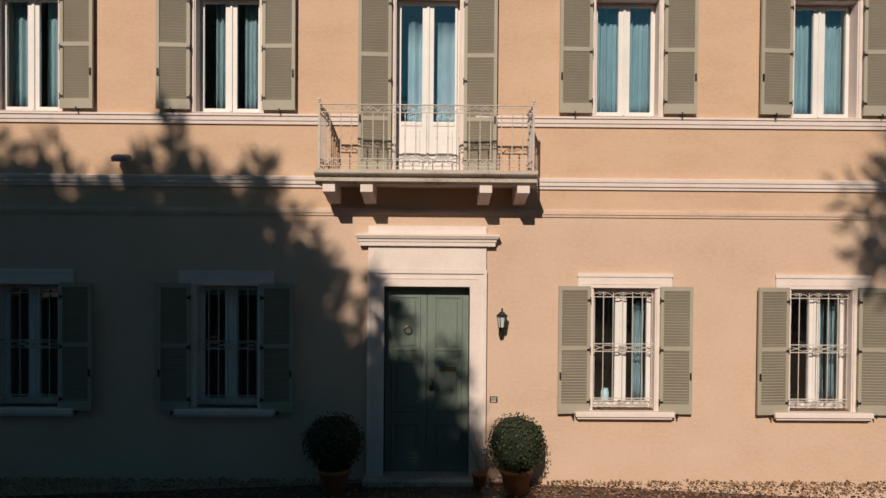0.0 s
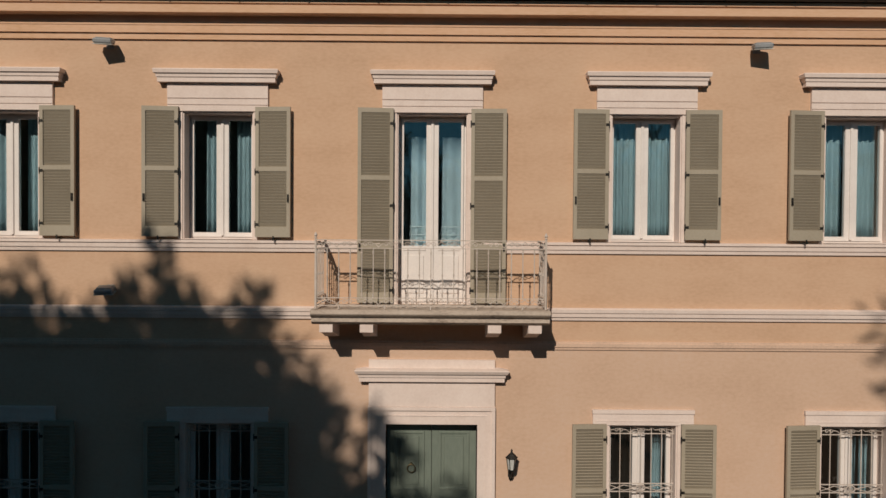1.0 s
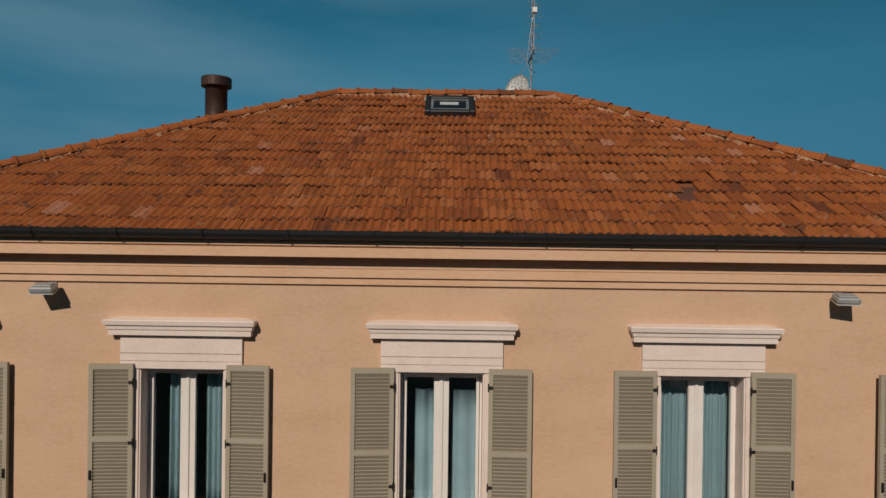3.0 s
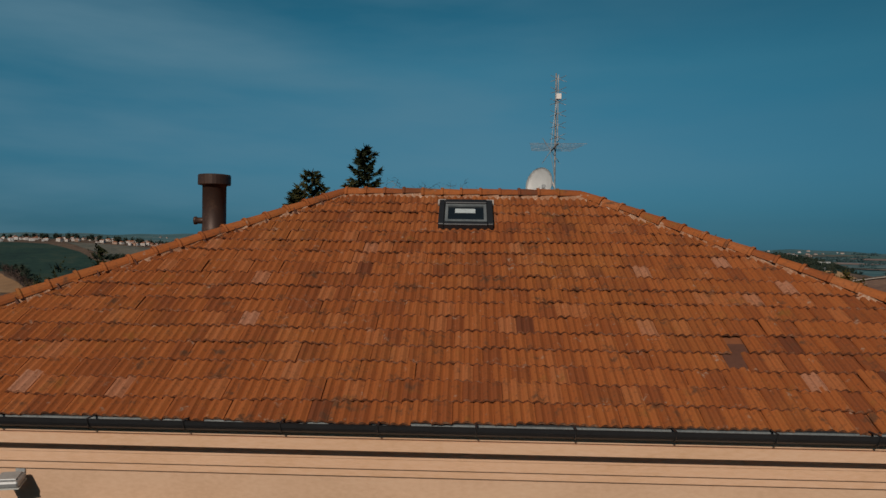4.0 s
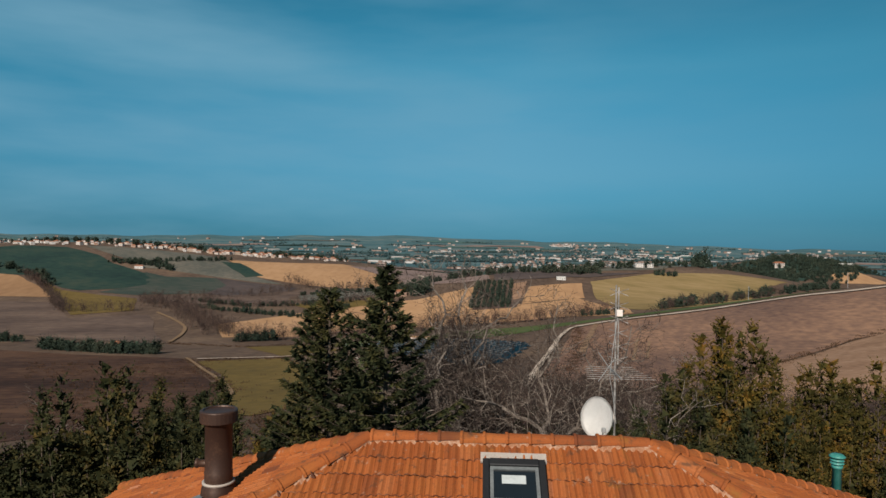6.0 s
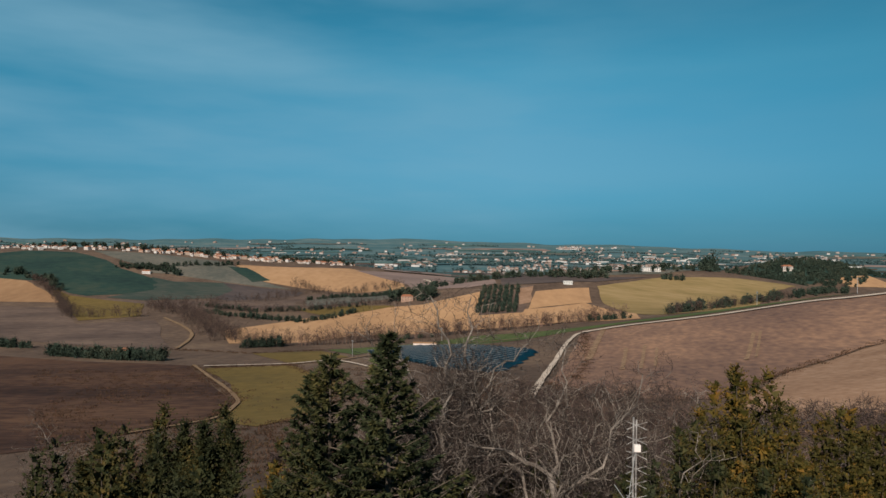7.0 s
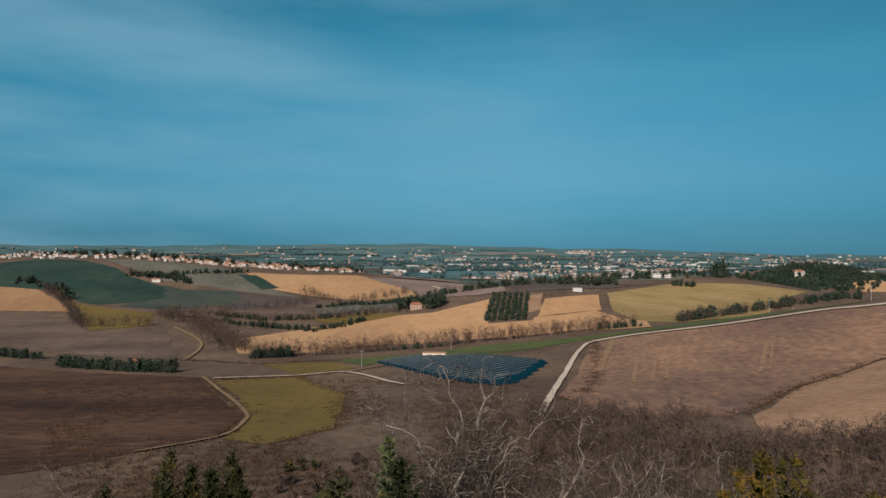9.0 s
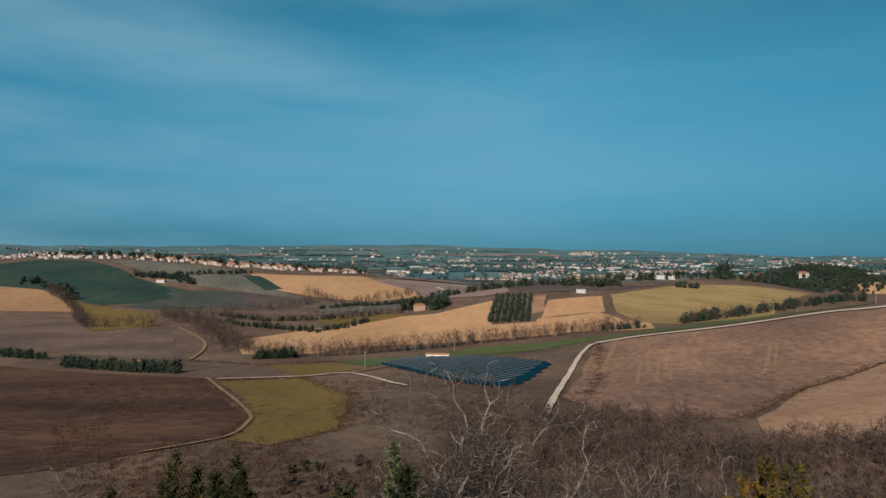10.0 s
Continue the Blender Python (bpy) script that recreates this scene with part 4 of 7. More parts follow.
def chimney_flue():
    x, y = -4.62, 4.50
    zb = EZ + (x - (CX - HX)) * (RZ - EZ) / (HX - RH)
    t = thing("chimney_flue", x, y, 10.92, "brown metal chimney flue with a flat drum cap", "chimney")
    part("base", lathe(bmesh.new(), [(0.30, -0.40), (0.245, 0.06), (0.225, 0.10), (0.225, 0.12)], 20), M_FLUE, t, "dark flashing collar", True)
    part("ring", lathe(bmesh.new(), [(0.208, 0.12), (0.238, 0.122), (0.238, 0.15), (0.208, 0.152)], 24), M_LEAD_PALE, t, "pale metal ring", True)
    part("flue", lathe(bmesh.new(), [(0.20, 0.0), (0.205, 0.16), (0.205, 0.30), (0.20, 0.31), (0.20, 1.02), (0.215, 1.03), (0.215, 1.05), (0.2, 1.06), (0.2, 1.08)], 28), M_FLUE, t, "", True)
    part("cap", lathe(bmesh.new(), [(0.19, 1.03), (0.27, 1.04), (0.275, 1.05), (0.275, 1.20), (0.265, 1.215), (0.23, 1.22), (0.22, 1.20), (0.05, 1.19)], 28), M_FLUE, t, "dark drum-shaped cap")
    stub = part("side_stub", lathe(bmesh.new(), [(0.05, 0.0), (0.055, 0.03), (0.055, 0.16), (0.07, 0.165), (0.07, 0.20), (0.02, 0.205)], 14), M_FLUE, t, "short capped side pipe", True)
    stub.matrix_basis = pose(-0.12, -0.06, 0.42, 0, -90, 0)
    strip = part("lead_apron", boxes((-0.75, -0.22, -0.30, 0.05, -0.012, 0.0)), M_LEAD, t, "grey-blue lead apron")
    strip.matrix_basis = pose(0.05, -0.02, 0.065, 0, -math.degrees(math.atan2(RZ - EZ, HX - RH)), 0)


chimney_flue()


def skylight():
    ang = math.degrees(math.atan(SLOPE))
    yb = 3.26
    t = thing("skylight", CX + 0.06, yb, roof_z(yb) + 0.03, "dark grey framed roof window reflecting the sky", "skylight")
    w, l = 0.425, 0.82
    m = pose(0, 0, 0, ang, 0, 0)
    rows = [(-w, -w + 0.09, 0, l, 0, 0.13), (w - 0.09, w, 0, l, 0, 0.13), (-w + 0.09, w - 0.09, 0, 0.10, 0, 0.125), (-w + 0.09, w - 0.09, l - 0.12, l, 0, 0.14)]
    part("frame", boxes(*rows, bevel=0.01), M_GUTTER, t).matrix_basis = m
    rows = [(-w + 0.1, -w + 0.145, 0.11, l - 0.13, 0.06, 0.115), (w - 0.145, w - 0.1, 0.11, l - 0.13, 0.06, 0.115), (-w + 0.145, w - 0.145, 0.11, 0.17, 0.06, 0.115), (-w + 0.145, w - 0.145, l - 0.18, l - 0.13, 0.06, 0.115)]
    part("sash", boxes(*rows), M_LEAD, t, "grey metal sash").matrix_basis = m
    pane = part("pane", boxes((-w + 0.145, w - 0.145, 0.17, l - 0.18, 0.085, 0.092)), M_SKYGLASS, t, "dark reflecting pane")
    pane.matrix_basis = m
    # the sky's whitish reflection, laid on the pane as a pale plate
    glint_patch = part("glint_patch", boxes((-0.17, 0.15, 0.42, 0.56, 0.094, 0.097)), M_SKYGLINT, t, "pale rectangle painted as a sky reflection on the glass")
    glint_patch.matrix_basis = m
    part("flashing", boxes((-w - 0.03, w + 0.03, l, l + 0.17, 0.02, 0.05)), M_LEAD_PALE, t, "pale lead flashing").matrix_basis = m


skylight()


M_MAST = material("weathered_aluminium", (0.25, 0.24, 0.235), 0.5, metal=0.2, dark=(0.10, 0.096, 0.092), light=(0.48, 0.47, 0.46), scale=9, fine=50, amount=0.9, bump=0.05)


def antenna():
    x, y = 1.31, 4.99
    t = thing("tv_antenna", x, y, 11.9, "tall grey television antenna mast with several arrays", "antenna")
    part("mast", rod(bmesh.new(), (0, 0, -0.6), (0, 0, 2.15), 0.017, 0.013, 8), M_MAST, t)
    # upper array: a vertical boom with pairs of slanting rods
    bm = bmesh.new()
    box(bm, 0.028, 0.044, -0.02, 0.0, 0.95, 2.12)
    part("boom", bm, M_MAST, t)
    for k in range(6):
        z = 1.02 + k * 0.205
        bm = bmesh.new()
        for sx in (-1, 1):
            rod(bm, (0.036, -0.01, z), (0.036 + sx * 0.14, -0.05, z + 0.055), 0.0048, sides=4)
            rod(bm, (0.036, -0.01, z), (0.036 + sx * 0.14, -0.05, z - 0.055), 0.0048, sides=4)
        part("dipole", bm, M_MAST, t)
    part("amplifier_box", boxes((0.0, 0.09, -0.07, 0.0, 1.68, 1.78), bevel=0.006), M_WHITE, t, "small white plastic amplifier box")
    # lower array: a boom across with long level rods
    part("boom", boxes((-0.025, -0.005, -0.55, 0.45, 0.822, 0.842)), M_MAST, t)
    for k in range(7):
        yy = -0.52 + k * 0.155
        part("element", rod(bmesh.new(), (-0.5 + 0.02 * k, yy, 0.83), (0.47 - 0.02 * k, yy, 0.83), 0.004, sides=5), M_MAST, t)
    bm = bmesh.new()
    for sx in (-1, 1):
        rod(bm, (-0.02, 0.40, 0.83), (sx * 0.16 - 0.02, 0.40, 1.06), 0.006, sides=4)
        rod(bm, (-0.02, 0.40, 0.83), (sx * 0.16 - 0.02, 0.40, 0.60), 0.006, sides=4)
    part("reflector", bm, M_LAMPGREY, t)
    bm = bmesh.new()
    tube(bm, [(0.02, -0.03, 1.66), (-0.05, -0.06, 1.2), (-0.09, -0.06, 0.75), (-0.03, -0.04, 0.45), (0.02, -0.02, 0.05)], 0.005, 5)
    part("cable", bm, M_LAMPGREY, t, "grey loose aerial cable")
    d = thing("satellite_dish", 1.02, 4.86, 11.96, "white offset satellite dish on a curved arm", "satellite dish")
    bm = bmesh.new()
    rings = []
    for i in range(7):
        r = i / 6
        rings.append([bm.verts.new((0.26 * r * math.cos(a), 0.07 * (1 - r * r), 0.31 * r * math.sin(a))) for a in np.linspace(0, 2 * math.pi, 29)[:-1]] if i else [bm.verts.new((0, 0.07, 0))])
    for k in range(28):
        bm.faces.new((rings[0][0], rings[1][k], rings[1][(k + 1) % 28]))
    for p, q in zip(rings[1:], rings[2:]):
        for k in range(28):
            bm.faces.new((p[k], q[k], q[(k + 1) % 28], p[(k + 1) % 28]))
    bmesh.ops.solidify(bm, geom=bm.faces[:], thickness=0.012)
    part("reflector", bm, M_DISH, d, "", True).matrix_basis = pose(0, 0, 0.11, -14, 0, -34)
    bm = bmesh.new()
    tube(bm, [(0.03, 0.10, 0.05), (0.16, 0.12, 0.18), (0.25, 0.13, 0.16), (0.285, 0.13, 0.05), (0.29, 0.13, -0.05)], 0.014, 6)
    part("arm", bm, M_WHITE, d)
    bm = bmesh.new()
    tube(bm, [(0, -0.02, -0.19), (0.02, -0.30, -0.12), (0.03, -0.42, 0.02)], 0.009, 6)
    box(bm, 0.0, 0.06, -0.46, -0.40, 0.0, 0.07, 0.01)
    part("feed", bm, M_LAMPGREY, d)
    v = thing("vent_pipe", 6.12, 7.9, 9.80, "teal plastic vent pipe with a slotted cap", "vent pipe")
    part("pipe", lathe(bmesh.new(), [(0.085, -0.3), (0.085, 0.62), (0.10, 0.625), (0.10, 0.68)], 18), M_TEAL, v, "", True)
    for z in (0.71, 0.77):
        part("louvre_ring", lathe(bmesh.new(), [(0.12, z), (0.125, z + 0.005), (0.11, z + 0.03), (0.09, z + 0.035)], 18), M_TEAL, v)
    part("cap", lathe(bmesh.new(), [(0.05, 0.66), (0.05, 0.83), (0.145, 0.835), (0.145, 0.855), (0.10, 0.89), (0.01, 0.90)], 18), M_TEAL, v, "pale teal domed cap", True)


antenna()


# ---- in front of the door ----
def ball_bush(x, y, r, seed, label):
    t = thing("potted_bush", x, y, 0.0, label, "potted plant", "bushes beside the door")
    rng = random.Random(seed)
    part("pot", lathe(bmesh.new(), [(0.15, 0.0), (0.17, 0.01), (0.225, 0.30), (0.25, 0.305), (0.255, 0.36), (0.225, 0.365), (0.21, 0.33), (0.05, 0.33)], 24), M_TERRACOTTA, t, "orange terracotta pot", True)
    lumps = [(0, 0, 0.36 + r * 0.85, r)] + [(rng.uniform(-0.6, 0.6) * r, rng.uniform(-0.5, 0.5) * r, 0.36 + r * rng.uniform(0.45, 1.2), r * rng.uniform(0.4, 0.62)) for _ in range(7)]
    bm_verts, bm_faces = [], []
    for i in range(5200):
        cx, cy, cz, rr = lumps[i % len(lumps)] if i % 3 else lumps[0]
        d = Vector((rng.gauss(0, 1), rng.gauss(0, 1), rng.gauss(0, 1))).normalized()
        p = Vector((cx, cy, cz)) + d * rr * rng.uniform(0.72, 1.03)
        if p.z < 0.3:
            continue
        n = (d + Vector((rng.uniform(-1, 1), rng.uniform(-1, 1), rng.uniform(-1, 1))) * 0.8).normalized()
        s = n.cross(Vector((rng.uniform(-1, 1), rng.uniform(-1, 1), rng.uniform(-1, 1)))).normalized() * 0.014
        u = n.cross(s).normalized() * rng.uniform(0.03, 0.055)
        b = len(bm_verts)
        bm_verts += [tuple(p), tuple(p + u * 0.5 + s), tuple(p + u), tuple(p + u * 0.5 - s)]
        bm_faces.append((b, b + 1, b + 2, b + 3))
    me = bpy.data.meshes.new("foliage")
    me.from_pydata(bm_verts, [], bm_faces)
    me.materials.append(M_BOX)
    ob = new("foliage", me)
    ob.parent = t
    # near-black ball behind the leaves: the bush's inner shade given as colour
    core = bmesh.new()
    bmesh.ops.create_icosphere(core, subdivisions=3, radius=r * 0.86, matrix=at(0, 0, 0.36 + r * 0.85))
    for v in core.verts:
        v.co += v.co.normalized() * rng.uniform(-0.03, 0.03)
    part("shade_core", core, M_BOXCORE, t)
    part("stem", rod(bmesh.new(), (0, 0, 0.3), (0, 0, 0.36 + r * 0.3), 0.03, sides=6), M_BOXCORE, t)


ball_bush(1.05, -0.50, 0.44, 5, "clipped dark green ball bush in a terracotta pot")
ball_bush(-1.66, -0.50, 0.44, 6, "clipped dark green ball bush in a terracotta pot")


def grass_tuft():
    t = thing("potted_grass", 0.52, -0.30, 0.0, "small pot of pale dry grass by the door", "potted plant")
    rng = random.Random(3)
    part("pot", lathe(bmesh.new(), [(0.07, 0.0), (0.085, 0.01), (0.11, 0.18), (0.12, 0.185), (0.12, 0.21), (0.1, 0.21)], 18), M_TERRACOTTA, t, "orange terracotta pot", True)
    bm = bmesh.new()
    for k in range(26):
        a, l = rng.uniform(0, 6.28), rng.uniform(0.3, 0.6)
        lean = rng.uniform(0.05, 0.3)
        tube(bm, [(0, 0, 0.2), (lean * 0.4 * math.cos(a), lean * 0.4 * math.sin(a), 0.2 + l * 0.6), (lean * math.cos(a), lean * math.sin(a), 0.2 + l)], 0.004, 3)
    part("blades", bm, M_DRYGRASS, t)


grass_tuft()


# gravel and fallen leaves along the foot of the wall
def litter():
    rng = random.Random(8)
    for name, count, mat, size, label in (("gravel", 2600, M_PEBBLE, 0.022, "loose brown gravel along the wall"), ("fallen_leaves", 1900, M_LITTER, 0.05, "fallen orange-brown leaves along the wall")):
        verts, faces = [], []
        for k in range(count):
            x, y = rng.uniform(CX - 7.5, CX + 7.6), -abs(rng.gauss(0, 0.55)) - 0.02
            if y < -2.2 or abs(x - DOOR_X) < 0.95 and y > -0.3:
                continue
            s, a = size * rng.uniform(0.5, 1.3), rng.uniform(0, 6.28)
            c, q = math.cos(a) * s, math.sin(a) * s
            b = len(verts)
            z = 0.004
            if name == "gravel":
                h = s * 0.7
                verts += [(x + c, y + q, z), (x - q, y + c, z), (x - c, y - q, z), (x + q, y - c, z), (x + c * 0.4, y + q * 0.4, z + h), (x - c * 0.5, y - q * 0.4, z + h * 0.9)]
                faces += [(b, b + 1, b + 4), (b + 1, b + 5, b + 4), (b + 1, b + 2, b + 5), (b + 2, b + 3, b + 5), (b + 3, b + 4, b + 5), (b + 3, b, b + 4)]
            else:
                lift = rng.uniform(0.005, 0.04)
                verts += [(x, y, z + rng.uniform(0, 0.01)), (x + c * 0.5 - q * 0.35, y + q * 0.5 + c * 0.35, z + lift), (x + c, y + q, z + rng.uniform(0, 0.03)), (x + c * 0.5 + q * 0.35, y + q * 0.5 - c * 0.35, z + lift * 0.6)]
                faces.append((b, b + 1, b + 2, b + 3))
        me = bpy.data.meshes.new(name)
        me.from_pydata(verts, [], faces)
        me.materials.append(mat)
        tagged(new(name, me), label, "gravel" if name == "gravel" else "leaves", kind="stuff")


litter()


# ---- fields, tracks ----
def drape(name, pts, mat, lift, cell, label, category="field"):
    """A field: its outline cut into a fine net and laid over the land."""
    bm = bmesh.new()
    vs = [bm.verts.new((x, y, 0)) for x, y in pts]
    f = bm.faces.new(vs)
    bmesh.ops.triangulate(bm, faces=[f])
    xs, ys = [p[0] for p in pts], [p[1] for p in pts]
    for axis, lo, hi in ((0, min(xs), max(xs)), (1, min(ys), max(ys))):
        c = lo + cell
        while c < hi:
            co, no = ((c, 0, 0), (1, 0, 0)) if axis == 0 else ((0, c, 0), (0, 1, 0))
            bmesh.ops.bisect_plane(bm, geom=bm.verts[:] + bm.edges[:] + bm.faces[:], plane_co=co, plane_no=no)
            c += cell
    for v in bm.verts:
        v.co.z = height(v.co.x, v.co.y) + lift
    bmesh.ops.recalc_face_normals(bm, faces=bm.faces[:])
    if bm.faces and sum(fc.normal.z for fc in bm.faces) < 0:
        bmesh.ops.reverse_faces(bm, faces=bm.faces[:])
    ob = new(name, mesh_of(name, bm, mat, True))
    return tagged(ob, label, category, kind="structure")


def wavy(pts, n=4, amp=0.02, seed=0):
    """Round off an outline's straight edges with a slight waver."""
    rng = random.Random(seed)
    out = []
    for (x0, y0), (x1, y1) in zip(pts, pts[1:] + pts[:1]):
        l = math.hypot(x1 - x0, y1 - y0)
        for k in range(n):
            t = k / n
            j = rng.uniform(-1, 1) * amp * l * (0 if k == 0 else 1)
            out.append((x0 + (x1 - x0) * t - (y1 - y0) / max(l, 1) * j, y0 + (y1 - y0) * t + (x1 - x0) / max(l, 1) * j))
    return out


def ribbon(name, pts, width, mat, lift, label, category="track"):
    """A track of even width along a smooth line over the land."""
    pts = [Vector((x, y)) for x, y in pts]
    line = []
    for i in range(len(pts) - 1):
        p0, p1, p2, p3 = pts[max(i - 1, 0)], pts[i], pts[i + 1], pts[min(i + 2, len(pts) - 1)]
        n = max(3, int((p2 - p1).length / 6))
        for k in range(n):
            t = k / n
            line.append(0.5 * ((2 * p1) + (p2 - p0) * t + (2 * p0 - 5 * p1 + 4 * p2 - p3) * t * t + (3 * p1 - p0 - 3 * p2 + p3) * t * t * t))
    line.append(pts[-1])
    bm = bmesh.new()
    last = None
    for i, p in enumerate(line):
        d = (line[min(i + 1, len(line) - 1)] - line[max(i - 1, 0)]).normalized()
        s = Vector((d.y, -d.x))
        w = width / 2 * (1 + 0.12 * math.sin(i * 1.3))
        row = []
        for k in (-1, 0, 1):
            q = p + s * w * k
            row.append(bm.verts.new((q.x, q.y, height(q.x, q.y) + lift)))
        if last:
            for k in range(2):
                bm.faces.new((last[k], last[k + 1], row[k + 1], row[k]))
        last = row
    bmesh.ops.recalc_face_normals(bm, faces=bm.faces[:])
    if sum(fc.normal.z for fc in bm.faces) < 0:
        bmesh.ops.reverse_faces(bm, faces=bm.faces[:])
    return tagged(new(name, mesh_of(name, bm, mat, True)), label, category, kind="structure")


def soil(name, base, dark, light, scale=0.03, fine=0.35, stretch=(1, 1, 1), amount=0.7):
    return material(name, base, 0.95, spec=0.1, dark=dark, light=light, scale=scale, fine=fine, amount=amount, bump=0.5, bump_scale=0.6, depth=0.4, stretch=stretch)


M_GREEN = soil("winter_wheat", (0.0225, 0.0480, 0.0410), (0.0155, 0.0330, 0.0325), (0.0420, 0.0600, 0.0470), 0.014, 0.1, (1, 1.6, 1), 0.85)
M_TAN_DIM = soil("dull_stubble", (0.265, 0.158, 0.088), (0.20, 0.118, 0.068), (0.32, 0.20, 0.115), 0.012, 0.14, (1, 0.5, 1), 0.7)
M_GREYGREEN = soil("thin_wheat", (0.044, 0.060, 0.052), (0.030, 0.046, 0.043), (0.072, 0.076, 0.066), 0.016, 0.1, (0.7, 1.6, 1), 0.9)
M_PLOUGH_DIM = soil("dim_plough", (0.076, 0.062, 0.062), (0.052, 0.045, 0.047), (0.108, 0.084, 0.078), 0.018, 0.15, (0.6, 1.6, 1), 0.85)
M_PINKSOIL = soil("pink_soil", (0.235, 0.172, 0.155), (0.165, 0.125, 0.118), (0.31, 0.235, 0.205), 0.008, 0.05, (0.5, 1.6, 1), 0.8)
M_TAN = soil("stubble", (0.385, 0.232, 0.128), (0.30, 0.178, 0.10), (0.455, 0.285, 0.165), 0.012, 0.14, (1, 0.5, 1), 0.7)
M_OLIVE = soil("olive_grass", (0.1355, 0.0963, 0.0327), (0.0968, 0.0716, 0.0272), (0.1755, 0.1234, 0.0454), 0.02, 0.2)
M_PLOUGH = soil("grey_plough", (0.112, 0.080, 0.067), (0.070, 0.050, 0.045), (0.165, 0.118, 0.095), 0.02, 0.2, (0.6, 1.6, 1), 0.85)
M_DARKPLOUGH = soil("dark_plough", (0.056, 0.031, 0.0235), (0.026, 0.0155, 0.0135), (0.115, 0.064, 0.041), 0.012, 0.3, (0.5, 1.6, 1), 0.95)
M_BROWN = soil("brown_field", (0.202, 0.122, 0.090), (0.118, 0.075, 0.064), (0.32, 0.190, 0.125), 0.011, 0.3, (1.3, 0.6, 1), 0.95)
M_STUBBLE = soil("pale_stubble", (0.2541, 0.158, 0.106), (0.1815, 0.1086, 0.0726), (0.3267, 0.216, 0.1525), 0.05, 0.4, (1, 1.5, 1))
M_YELLOW = soil("yellow_grass", (0.2321, 0.1688, 0.0779), (0.138, 0.1126, 0.0508), (0.3073, 0.2239, 0.1185), 0.02, 0.12, (0.5, 2.2, 1))
M_MEADOW = soil("meadow", (0.0749, 0.1018, 0.0374), (0.053, 0.0796, 0.0304), (0.103, 0.1209, 0.0515), 0.03, 0.3)
M_ROAD = soil("white_gravel", (0.5016, 0.4174, 0.3485), (0.4092, 0.3366, 0.2759), (0.594, 0.5116, 0.4501), 0.2, 1.5)
M_TRACK = soil("earth_track", (0.209, 0.1405, 0.0867), (0.1615, 0.1037, 0.0627), (0.2565, 0.1841, 0.1202), 0.2, 1.5)
M_GREY = soil("grey_slope", (0.1134, 0.1124, 0.0972), (0.068, 0.0793, 0.072), (0.1782, 0.1586, 0.1322), 0.02, 0.2)

